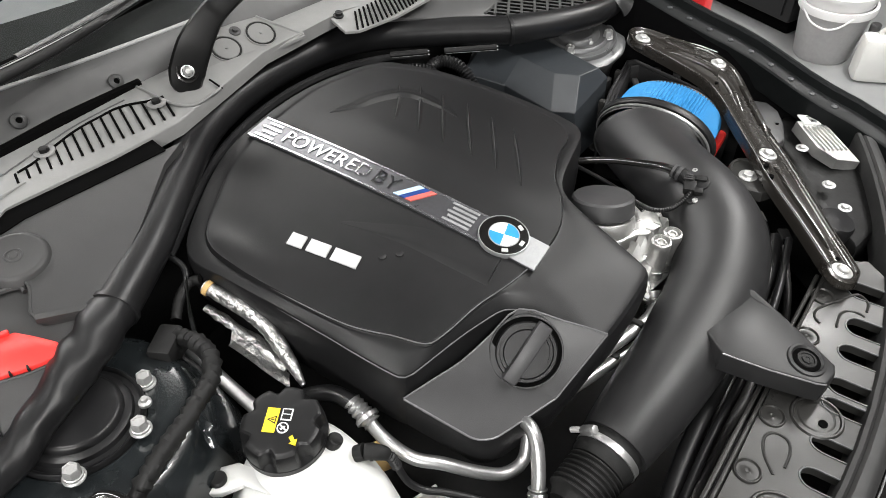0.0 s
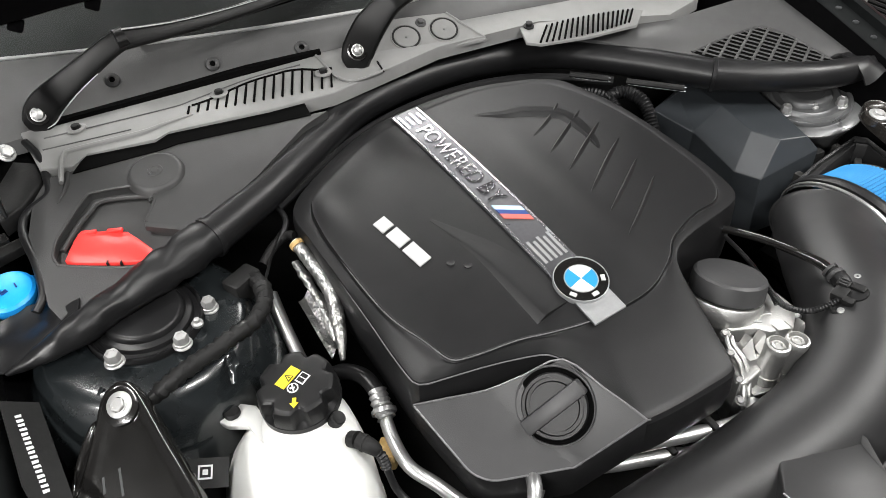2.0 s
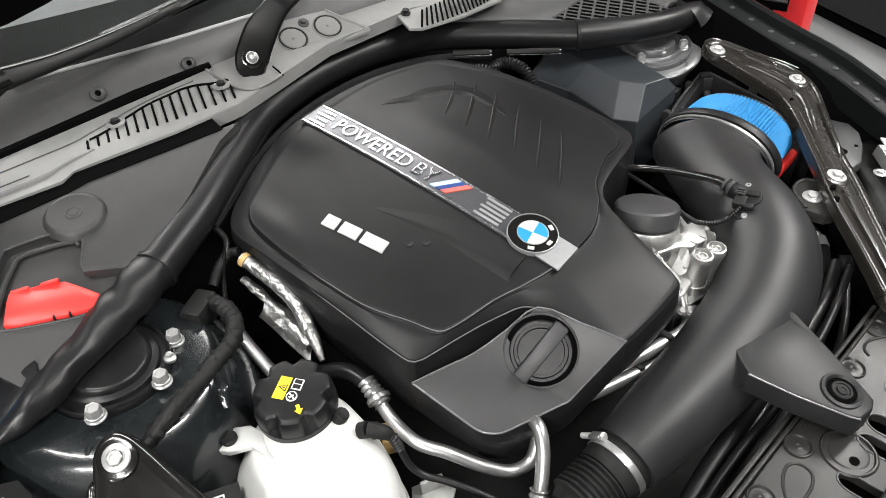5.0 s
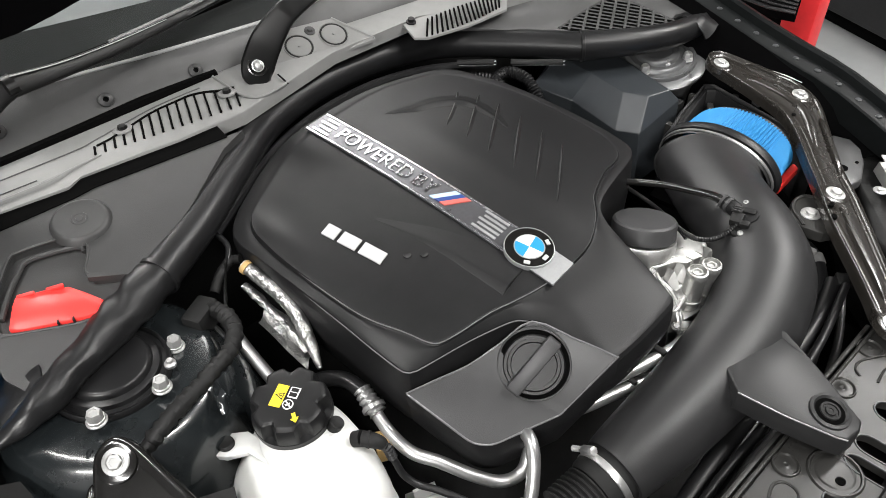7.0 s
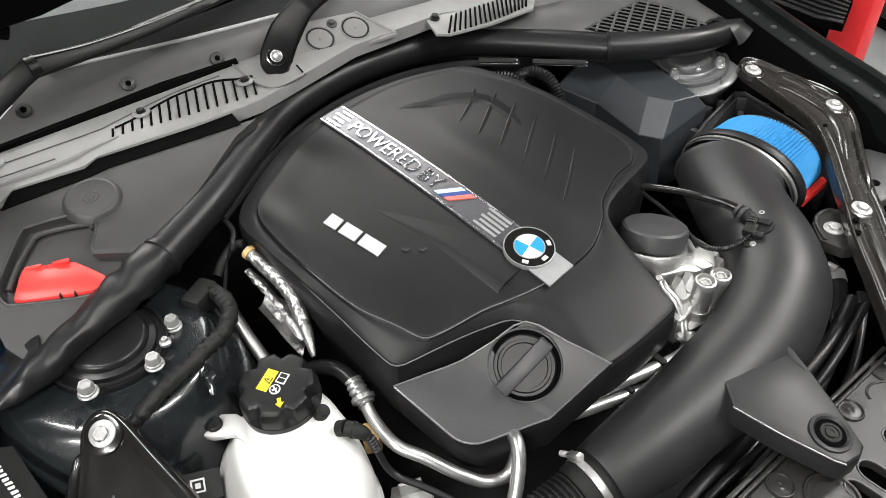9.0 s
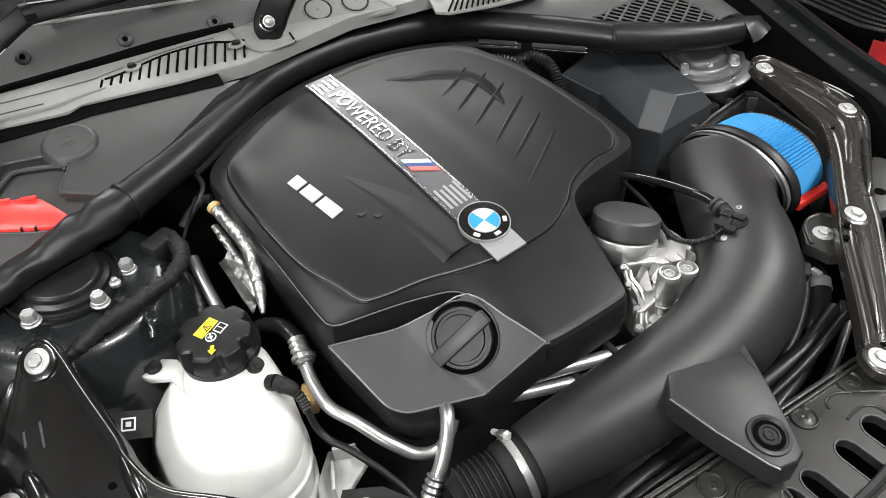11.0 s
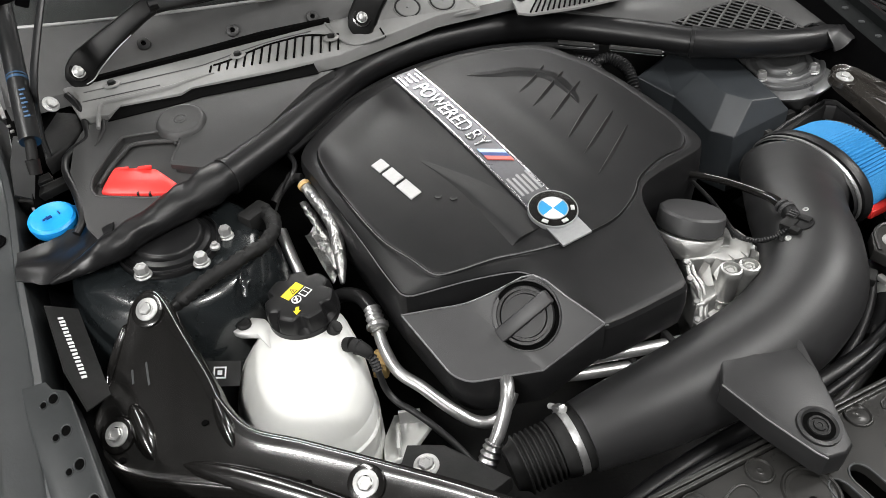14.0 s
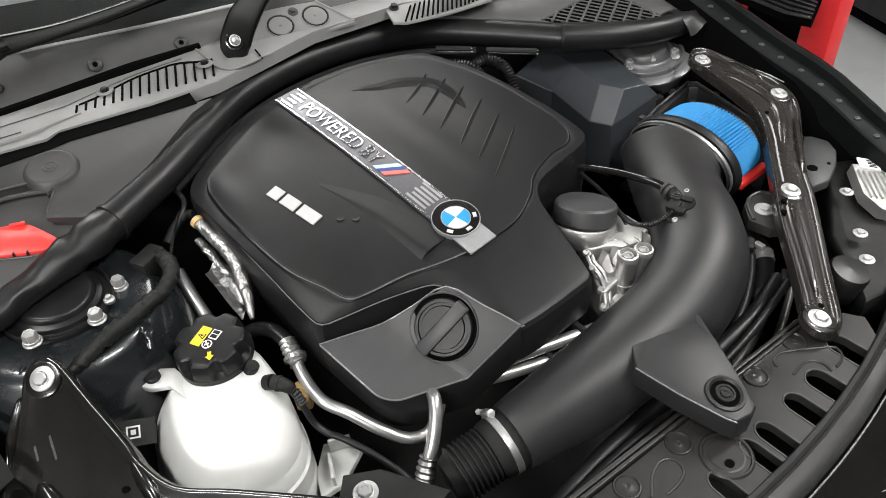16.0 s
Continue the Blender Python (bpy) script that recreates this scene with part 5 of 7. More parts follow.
for face in ("TQABCD", "TEIQ", "QIGA", "EFI", "ABHG", "BCMH", "CDNM", "DTZN", "TEFZ", "FIif", "IGgi", "GHhg", "HMmh", "MNnm", "NZtn", "ZFft"):
    bm.faces.new([kv[c] for c in face])
bmesh.ops.recalc_face_normals(bm, faces=bm.faces)
bmesh.ops.bevel(bm, geom=[e for e in bm.edges if e.calc_length() > 0.02], offset=0.0012, segments=1, affect="EDGES")
part("box_body", bm, CBOX, cbox, "", 8)
for q in ((0.526, -0.012, 0.80), (0.535, 0.03, 0.80)):
    box(bm := bmesh.new(), q, (0.02, 0.014, 0.05), bevel=0.002)
    part("latch", bm, DARK, cbox)

# ---- vacuum pump with its dark lid ----
pump = thing("vacuum_pump", "cast aluminium pump housing with black round lid", "pump", (0.13, -0.25, 0.75))
PC = V((0.152, -0.197, 0.870))
part("lid", lathe(bmesh.new(), [(0.046, -0.026), (0.048, -0.023), (0.0475, -0.005), (0.0465, 0.0), (0.043, 0.003), (0.030, 0.0038), (0, 0.0045)], PC, (0.28, 0.2, 1), 18), COVER_LOW, pump, "round black plastic lid", 22)
part("lid_seat", lathe(bmesh.new(), [(0.044, -0.06), (0.050, -0.05), (0.050, -0.031), (0.048, -0.028), (0.04, -0.028)], PC, (0.28, 0.2, 1), 32), ALU, pump)
body_out = [(0.118, -0.226), (0.100, -0.262), (0.085, -0.290), (0.079, -0.306), (0.088, -0.310), (0.125, -0.302), (0.168, -0.312), (0.195, -0.29), (0.214, -0.258), (0.20, -0.21), (0.14, -0.195)]
slab(bm := bmesh.new(), body_out, 0.812, 0.72, 0.004)
part("casting", bm, ALU, pump)
slab(bm := bmesh.new(), [(0.112, -0.250), (0.140, -0.262), (0.152, -0.276), (0.182, -0.284), (0.211, -0.262), (0.211, -0.229), (0.19, -0.208), (0.13, -0.205), (0.107, -0.232)], 0.836, 0.79, 0.003)
part("upper_deck", bm, ALU, pump)
for k in range(5):
    x, y = 0.124 + 0.0185 * k, -0.272 - 0.003 * k
    bm = bmesh.new()
    skin(bm, [[V((x - 0.009, y - 0.016, 0.808)), V((x, y - 0.016, 0.811)), V((x + 0.009, y - 0.016, 0.808))], [V((x - 0.009, y + 0.002, 0.815)), V((x, y - 0.001, 0.838)), V((x + 0.009, y + 0.002, 0.815))], [V((x - 0.009, y + 0.01, 0.815)), V((x, y + 0.01, 0.837)), V((x + 0.009, y + 0.01, 0.815))]], close=False)
    part("fin", bm, ALU, pump, "", 20)
for x, y, r in ((0.132, -0.303, 0.0148), (0.157, -0.309, 0.0142)):
    lathe(bm := bmesh.new(), [(0, -0.004), (r * 0.3, -0.004), (r * 0.34, -0.001), (r * 0.5, -0.001), (r * 0.58, -0.006), (r * 0.72, -0.006), (r * 0.78, 0.0015), (r * 0.95, 0.0005), (r, -0.002), (r, -0.010), (r * 0.96, -0.011), (r * 0.95, -0.09)], (x, y, 0.852), (0.03, -0.02, 1), 28)
    part("boss", bm, ALU, pump)
    part("boss_ring", lathe(bmesh.new(), [(r * 0.97, -0.0015), (r * 1.07, -0.001), (r * 1.07, 0.001), (r * 0.97, 0.0015)], (x - 0.0016, y + 0.001, 0.8), (0.03, -0.02, 1), 28), ALU, pump)
box(bm := bmesh.new(), (0.142, -0.314, 0.782), (0.080, 0.016, 0.004), Matrix.Rotation(radians(-10), 4, "Z"), 0.001)
part("web", bm, ALU, pump)
edge_run = [(0.122, -0.222, 0.822), (0.113, -0.240, 0.826), (0.100, -0.262, 0.822), (0.098, -0.285, 0.815), (0.088, -0.305, 0.806), (0.080, -0.318, 0.79), (0.082, -0.324, 0.76)]
for dx in (0.0, 0.010):
    part("flange_rim", hose(bmesh.new(), [V(p) + V((dx, dx * 0.2, 0.002 - dx * 0.3)) for p in edge_run], 0.0035, 8), ALU, pump)
for p in ((0.108, -0.247, 0.829), (0.097, -0.270, 0.821), (0.086, -0.300, 0.808), (0.077, -0.316, 0.792), (0.205, -0.268, 0.828), (0.118, -0.212, 0.838)):
    bolt(pump, p, (-0.5, -0.3, 0.9), 0.0048, washer=1.35, tall=1.3)
for p in ((0.15, -0.255, 0.836), (0.17, -0.25, 0.836), (0.13, -0.245, 0.836)):
    box(bm := bmesh.new(), p, (0.012, 0.004, 0.003), Matrix.Rotation(radians(-25), 4, "Z"), 0.001)
    part("cast_mark", bm, PIPE, pump)
part("outlet", hose(bmesh.new(), [(0.098, -0.318, 0.785), (0.085, -0.332, 0.772), (0.068, -0.346, 0.757)], [0.013, 0.0115, 0.0085], 16), PIPE, pump)
for f2 in (0.25, 0.4):
    q = V((0.098, -0.318, 0.785)).lerp(V((0.068, -0.346, 0.757)), f2)
    part("outlet_ring", lathe(bmesh.new(), [(0.0125, -0.002), (0.0142, -0.001), (0.0142, 0.001), (0.0125, 0.002)], q, (-0.6, -0.56, -0.56), 20), ALU, pump)

# ---- pipes and hoses ----
pipe = thing("coolant_line", "bent bright aluminium line with crimped end", "pipe", (-0.3, -0.2, 0.78), "aluminium lines")
part("line", hose(bmesh.new(), [(-0.318, -0.130, 0.822), (-0.322, -0.165, 0.806), (-0.318, -0.205, 0.795), (-0.297, -0.235, 0.782), (-0.272, -0.268, 0.760), (-0.248, -0.29, 0.744), (-0.222, -0.30, 0.745), (-0.2, -0.293, 0.762), (-0.185, -0.28, 0.775)], 0.0082, 16), PIPE, pipe)
part("crimp", hose(bmesh.new(), [(-0.316, -0.112, 0.828), (-0.318, -0.128, 0.823), (-0.319, -0.146, 0.816)], [0.0122, 0.0132, 0.0122], 18, 8, ribs=0.2, rib_step=0.007), PIPE, pipe)
part("ferrule", hose(bmesh.new(), [(-0.318, -0.135, 0.82), (-0.319, -0.140, 0.818)], [0.0155, 0.0155], 18), PIPE, pipe)
part("rubber_end", hose(bmesh.new(), [(-0.316, -0.114, 0.827), (-0.324, -0.085, 0.832), (-0.345, -0.05, 0.815), (-0.37, -0.02, 0.77)], 0.0105, 14), RUBBER, pipe)
pipe = thing("coolant_line", "short bright aluminium line dropping to a crimped joint", "pipe", (-0.23, -0.33, 0.75), "aluminium lines")
part("line", hose(bmesh.new(), [(-0.20, -0.285, 0.80), (-0.207, -0.302, 0.802), (-0.217, -0.316, 0.79), (-0.234, -0.330, 0.768), (-0.25, -0.340, 0.752)], 0.0088, 16), PIPE, pipe)
part("crimp", hose(bmesh.new(), [(-0.246, -0.337, 0.757), (-0.257, -0.344, 0.742), (-0.266, -0.350, 0.727)], [0.0122, 0.014, 0.0122], 18, 8, ribs=0.2, rib_step=0.007), PIPE, pipe)
for k, pts in enumerate(([(-0.16, -0.275, 0.776), (-0.09, -0.301, 0.790), (-0.043, -0.314, 0.791), (0.0, -0.326, 0.791), (0.045, -0.335, 0.788), (0.08, -0.33, 0.775)], [(-0.20, -0.272, 0.76), (-0.127, -0.295, 0.770), (-0.092, -0.307, 0.770), (-0.052, -0.320, 0.770), (0.0, -0.338, 0.768), (0.05, -0.345, 0.76)])):
    line = thing("engine_line", "dull aluminium line below the cover", "pipe", pts[2], "lines below the cover")
    part("line", hose(bmesh.new(), pts, 0.0088, 16), PIPE, line)
    box(bm := bmesh.new(), V(pts[3]) + V((0.02, 0.0, 0.0)), (0.010, 0.024, 0.024), bevel=0.004)
    part("clip", bm, DARK, line)
# foil-wrapped hose at the cover's flank
foil = thing("wrapped_hose", "silver foil heat wrapped hose beside the cover", "hose", (-0.32, 0.05, 0.85))
part("wrap", hose(bmesh.new(), [(-0.336, 0.108, 0.915), (-0.328, 0.079, 0.903), (-0.320, 0.050, 0.890), (-0.3185, 0.022, 0.877), (-0.324, -0.006, 0.862), (-0.331, -0.032, 0.848), (-0.338, -0.053, 0.838)], [0.0085, 0.0095, 0.011, 0.0105, 0.0095, 0.007, 0.003], 18, 24, rough=0.12, freq=150), FOIL, foil)
part("tape", hose(bmesh.new(), [(-0.3355, 0.106, 0.9145), (-0.334, 0.100, 0.912)], [0.0102, 0.0102], 14), TAN, foil)
part("sleeve", hose(bmesh.new(), [(-0.343, 0.114, 0.877), (-0.338, 0.089, 0.868), (-0.335, 0.065, 0.860), (-0.331, 0.039, 0.850), (-0.331, 0.008, 0.842), (-0.332, -0.016, 0.834)], [0.005, 0.0075, 0.006, 0.009, 0.009, 0.005], 16, 24, rough=0.22, flat=0.6, freq=150), FOIL, foil)
F0, F1, F2, F3 = V((-0.333, 0.076, 0.862)), V((-0.360, 0.054, 0.858)), V((-0.349, -0.038, 0.828)), V((-0.334, -0.022, 0.832))
skin(bm := bmesh.new(), [[(F0 * (1 - u) + F1 * u) * (1 - v) + (F3 * (1 - u) + F2 * u) * v + V((0, 0, 0.006 * noise.noise(V((u * 2, v * 3, 0.3))))) for u in (0, 0.2, 0.4, 0.6, 0.8, 1)] for v in [k / 9 for k in range(10)]], close=False)
bmesh.ops.solidify(bm, geom=bm.faces[:], thickness=0.001)
part("foil_plate", bm, FOIL, foil, "crumpled foil heat plate", 20)
part("elbow", hose(bmesh.new(), [(-0.333, 0.118, 0.918), (-0.345, 0.128, 0.915), (-0.365, 0.125, 0.905), (-0.385, 0.11, 0.895)], 0.007, 12, 10, ribs=0.12, rib_step=0.006), DARK, foil)
skin(bm := bmesh.new(), [[q + V((0.72, 0.6, 0.25)).normalized() * c + V((0, 0, 0.002 * math.sin(9 * c / 0.012))) for c in (-0.010, -0.005, 0, 0.005, 0.010)] for q in glide([(-0.351, 0.118, 0.933), (-0.360, 0.104, 0.929), (-0.376, 0.083, 0.920), (-0.391, 0.056, 0.915), (-0.402, 0.037, 0.910)], 6)], close=False)
bmesh.ops.solidify(bm, geom=bm.faces[:], thickness=0.003)
whole("fabric_sleeve", bm, DARK, "flat black fabric cable sleeve beside the cover", "cable")
box(bm := bmesh.new(), (-0.418, 0.078, 0.900), (0.045, 0.03, 0.035), Matrix.Rotation(radians(30), 4, "Z"), 0.005)
whole("cable_connector", bm, DARK, "black plug housing at the harness end", "connector")
BUNDLE = [(-0.405, 0.085, 0.905), (-0.399, 0.045, 0.915), (-0.404, 0.010, 0.920), (-0.424, -0.018, 0.922), (-0.446, -0.028, 0.924), (-0.468, -0.037, 0.923), (-0.501, -0.043, 0.918), (-0.537, -0.048, 0.905), (-0.56, -0.05, 0.89)]
for pts, r, lab in (([(-0.345, 0.185, 0.945), (-0.335, 0.15, 0.93), (-0.345, 0.13, 0.92), (-0.37, 0.12, 0.9)], 0.004, "thin black cable hanging beside the cover"),
                    (BUNDLE, 0.0112, "thick black taped wiring harness"),
                    ([(-0.42, 0.10, 0.88), (-0.41, 0.05, 0.85), (-0.42, 0.0, 0.80), (-0.40, -0.04, 0.74)], 0.010, "black rubber hose deep in the bay"),
                    ([(-0.388, 0.10, 0.848), (-0.387, 0.057, 0.825), (-0.385, 0.03, 0.81), (-0.382, -0.01, 0.79)], 0.009, "dull metal line deep in the bay"),
                    ([(0.19, 0.275, 0.900), (0.235, 0.245, 0.904), (0.258, 0.21, 0.898), (0.262, 0.175, 0.87)], 0.0105, "black corrugated hose behind the cover"),
                    ([(0.235, 0.21, 0.87), (0.254, 0.215, 0.898), (0.285, 0.213, 0.905), (0.302, 0.19, 0.90), (0.305, 0.165, 0.885), (0.298, 0.13, 0.85)], 0.012, "black corrugated hose behind the cover"),
                    ([(-0.30, -0.50, 0.70), (-0.1, -0.46, 0.72), (0.1, -0.45, 0.74), (0.25, -0.44, 0.75), (0.34, -0.42, 0.76)], 0.012, "black hose along the nose"),
                    ([(-0.16, -0.470, 0.700), (-0.03, -0.462, 0.712), (0.06, -0.462, 0.72), (0.23, -0.425, 0.725), (0.33, -0.38, 0.74)], 0.0075, "worn grey conduit along the nose"),
                    ([(-0.15, -0.488, 0.700), (-0.02, -0.484, 0.710), (0.07, -0.488, 0.715), (0.24, -0.455, 0.722), (0.36, -0.405, 0.735)], 0.0085, "worn grey conduit along the nose"),
                    ([(-0.13, -0.508, 0.698), (0.0, -0.510, 0.705), (0.08, -0.515, 0.71), (0.26, -0.478, 0.715), (0.37, -0.43, 0.73)], 0.006, "worn grey conduit along the nose"),
                    ([(-0.14, -0.479, 0.722), (0.04, -0.475, 0.733), (0.24, -0.440, 0.745), (0.31, -0.41, 0.752)], 0.0035, "thin worn grey cable along the nose"),
                    ([(-0.20, -0.485, 0.735), (-0.05, -0.475, 0.745), (0.06, -0.475, 0.75), (0.2, -0.465, 0.765), (0.33, -0.44, 0.775)], 0.006, "grey cable along the nose"),
                    ([(0.20, -0.44, 0.73), (0.28, -0.41, 0.755), (0.345, -0.36, 0.78), (0.36, -0.3, 0.78)], 0.007, "black hose curving up beside the intake")):
    bm = bmesh.new()
    ribs = 0.2 if "corrugated" in lab else (0.2 if "taped" in lab else 0.0)
    hose(bm, pts, r, 14, 8, ribs=ribs, rib_step=0.006 if "corrugated" in lab else 0.011, rough=0.2 if "wiring" in lab else 0.0, freq=160)
    whole("hose" if "hose" in lab else "cable" if "cable" in lab or "wiring" in lab else "conduit" if "conduit" in lab else "pipe", bm, PIPE if "metal" in lab else DARK if "wiring" in lab else CONDUIT if "worn" in lab else RUBBER, lab, "hose" if "hose" in lab else "cable")


# ---- cowl panel ----
def cowl_z(x, y):
    return 0.975 + 0.23 * (y - 0.13) - (0.03 * smooth(-0.1, 0.5, x))


cowl = thing("cowl_panel", "dull black plastic cowl panel with ribbed vent", "cowl panel", (-0.3, 0.25, 0.95))
POCKET = [(-0.617, 0.156), (-0.613, 0.172), (-0.604, 0.188), (-0.567, 0.236), (-0.552, 0.2405), (-0.512, 0.233), (-0.494, 0.226), (-0.485, 0.213), (-0.484, 0.2), (-0.491, 0.186), (-0.503, 0.166), (-0.497, 0.150), (-0.470, 0.134), (-0.465, 0.127), (-0.472, 0.120), (-0.516, 0.0965), (-0.603, 0.134), (-0.614, 0.143)]
PANEL_LINE = [(-0.640, 0.20), (-0.628, 0.255), (-0.606, 0.290), (-0.572, 0.290), (-0.46, 0.284), (-0.433, 0.286), (-0.306, 0.272), (-0.22, 0.262), (-0.262, 0.245), (-0.352, 0.18), (-0.44, 0.13), (-0.56, 0.066), (-0.615, 0.045), (-0.632, 0.085), (-0.634, 0.15)]
bm = bmesh.new()
pierced(bm, PANEL_LINE, [closed_run(POCKET, 3)], cowl_z, 0.03, 0.012)
part("panel", bm, PANEL, cowl)
slab(bm := bmesh.new(), [(-0.63, 0.13), (-0.60, 0.21), (-0.56, 0.25), (-0.47, 0.235), (-0.475, 0.18), (-0.45, 0.13), (-0.47, 0.118), (-0.52, 0.092)], lambda x, y: cowl_z(x, y) - 0.0115, lambda x, y: cowl_z(x, y) - 0.02)
part("pocket_floor", bm, PANEL, cowl)
part("pocket_rim", hose(bmesh.new(), [V((x, y, cowl_z(x, y) - 0.0008)) for x, y in closed_run(POCKET, 3) + closed_run(POCKET, 3)[:1]], 0.0022, 8, 1), PANEL, cowl)
part("pocket_shelf", hose(bmesh.new(), [V((x, y, cowl_z(x, y) - 0.006)) for x, y in ((-0.606, 0.165), (-0.585, 0.195), (-0.564, 0.217), (-0.554, 0.226), (-0.535, 0.2255), (-0.494, 0.212), (-0.490, 0.20))], 0.0035, 8, 4), PANEL, cowl)
part("panel_crease", hose(bmesh.new(), [V((x, y, cowl_z(x, y))) for x, y in ((-0.580, 0.290), (-0.583, 0.272), (-0.590, 0.255), (-0.600, 0.240))], [0.003, 0.004, 0.003, 0.001], 8, 4), PANEL, cowl)
# raised flange behind it
def flange_z(x, y):
    return 1.024 + 0.12 * (y - 0.34) - (0.02 * smooth(-0.1, 0.2, x)) - (0.04 * smooth(0.2, 0.6, x))


bm = bmesh.new()
slab(bm, [(-0.612, 0.305), (-0.572, 0.291), (-0.552, 0.309), (-0.461, 0.297), (-0.441, 0.306), (-0.301, 0.291), (-0.20, 0.287), (0.0, 0.335), (0.2, 0.35), (0.45, 0.30), (0.55, 0.34), (0.3, 0.395), (0.0, 0.402), (-0.2, 0.402), (-0.4, 0.402), (-0.56, 0.400), (-0.63, 0.402)], flange_z, lambda x, y: flange_z(x, y) - 0.022, 0.003)
flange = part("vent_flange", bm, PANEL_GREY, cowl, "grey flange with vent slots, its light in the colour")
def slot_ends(t):
    """Front and rear end of a vent slot at t along the row."""
    x = -0.403 + 0.2145 * t
    return x, 0.334 - 0.034 * t, 0.353 + 0.021 * smooth(0.0, 0.5, t) - 0.025 * smooth(0.7, 1.0, t)


# Slots are black bars laid on the flange in place of shaded openings.
for k in range(16):
    x, y0, y1 = slot_ends(k / 15)
    box(bm := bmesh.new(), (x, (y0 + y1) / 2, flange_z(x, (y0 + y1) / 2) + 0.0004), (0.0030, y1 - y0, 0.003), Matrix.Rotation(radians(-19), 4, "Z") @ Matrix.Rotation(radians(6.8), 4, "X"), 0.0006)
    part("vent_slot", bm, VOID, flange)
bm = bmesh.new()
hose(bm, [V((x + 0.0045 + (y1 - y0) * 0.1, y1 - 0.001, flange_z(x, y1) + 0.0005)) for x, y0, y1 in (slot_ends(k / 10) for k in range(11))], 0.0017, 6)
part("vent_edge", bm, VOID, flange)
for p in ((-0.353, 0.363), (-0.195, 0.342), (-0.556, 0.374)):
    lathe(bm := bmesh.new(), [(0.014, 0), (0.0135, 0.002), (0.008, 0.003), (0.006, 0.001)], (*p, flange_z(*p)), (0, 0, 1), 22)
    seat = part("screw_seat", bm, PANEL_GREY, flange)
    lathe(bm := bmesh.new(), [(0.006, 0.0), (0.006, 0.007), (0.004, 0.008), (0, 0.008)], (*p, flange_z(*p)), (0, 0, 1), 8)
    part("screw", bm, DARK, flange)
part("vent_notch", hose(bmesh.new(), [V((x, y, flange_z(x, y) + 0.0004)) for x, y in ((-0.109, 0.332), (-0.111, 0.302))], 0.0016, 6, 2), VOID, flange)
part("pivot_bead", hose(bmesh.new(), [V((x, y, flange_z(x, y) + 0.0004)) for x, y in ((-0.190, 0.400), (-0.187, 0.375), (-0.182, 0.330), (-0.170, 0.306), (-0.154, 0.299), (-0.122, 0.302), (-0.106, 0.306))], 0.0022, 8, 5), PANEL_GREY, flange)
part("flange_line", hose(bmesh.new(), [V((x, y, flange_z(x, y) + 0.0003)) for x, y in ((-0.60, 0.372), (-0.50, 0.366), (-0.42, 0.362), (-0.39, 0.366), (-0.30, 0.381), (-0.22, 0.381))], 0.0012, 6, 5), SCUTTLE, flange)
# Slab painted black in place of the shaded slot between panel and flange.
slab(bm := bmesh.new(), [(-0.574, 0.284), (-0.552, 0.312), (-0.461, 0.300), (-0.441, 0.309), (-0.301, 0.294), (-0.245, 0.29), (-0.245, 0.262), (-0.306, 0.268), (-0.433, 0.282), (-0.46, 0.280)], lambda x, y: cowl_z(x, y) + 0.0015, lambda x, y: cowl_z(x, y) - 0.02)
part("dark_gap", bm, VOID, cowl, "black slab standing for the dark slot in the step")
part("ledge", hose(bmesh.new(), [V((x, y, flange_z(x, y) + 0.0005)) for x, y in ((-0.588, 0.262), (-0.584, 0.30), (-0.579, 0.320), (-0.565, 0.326), (-0.476, 0.321), (-0.445, 0.326), (-0.40, 0.33))], [0.003, 0.004, 0.004, 0.004, 0.004, 0.003, 0.001], 8, 4), PANEL_GREY, flange)
part("slit", hose(bmesh.new(), [V((x, y, flange_z(x, y))) for x, y in ((-0.604, 0.346), (-0.545, 0.341), (-0.486, 0.336))], 0.0012, 6, 3), PANEL, flange)
part("curled_edge", hose(bmesh.new(), [(-0.624, 0.372, 1.031), (-0.612, 0.341, 1.022), (-0.607, 0.297, 1.010), (-0.610, 0.266, 1.002), (-0.632, 0.250, 0.998), (-0.644, 0.233, 0.994), (-0.646, 0.205, 0.989), (-0.638, 0.157, 0.977), (-0.636, 0.11, 0.966), (-0.648, 0.09, 0.958)], 0.0055, 10, 6), RUBBER, cowl)
slab(bm := bmesh.new(), [(-0.618, 0.335), (-0.612, 0.298), (-0.643, 0.262), (-0.672, 0.245), (-0.675, 0.30), (-0.645, 0.35)], lambda x, y: cowl_z(x, y) - 0.006, lambda x, y: cowl_z(x, y) - 0.03, 0.004)
part("corner_piece", bm, DARK, cowl)
# round moulding, pocket and lid
DZ = cowl_z(-0.473, 0.24)
tiltn = V((0, -0.22, 1))
part("moulding", lathe(bmesh.new(), [(0.0395, -0.003), (0.036, 0.0035), (0.0335, 0.006), (0.031, 0.0068), (0.0295, 0.0064), (0.0105, 0.0064), (0.0098, 0.0072), (0.0082, 0.0072), (0.0075, 0.0064), (0.005, 0.0064), (0.0045, 0.007), (0, 0.007)], (-0.473, 0.240, DZ), tiltn, 40), PANEL, cowl)
bm = bmesh.new()
slab(bm, [(-0.505, 0.160), (-0.45, 0.1265), (-0.453, 0.120), (-0.506, 0.152)], lambda x, y: cowl_z(x, y) + 0.004, lambda x, y: cowl_z(x, y) - 0.003, 0.002)
part("pocket_step", bm, PANEL, cowl)
lid = thing("terminal_cover", "bright red plastic battery terminal cover", "terminal cover", (-0.55, 0.15, cowl_z(-0.55, 0.15)))
bm = bmesh.new()
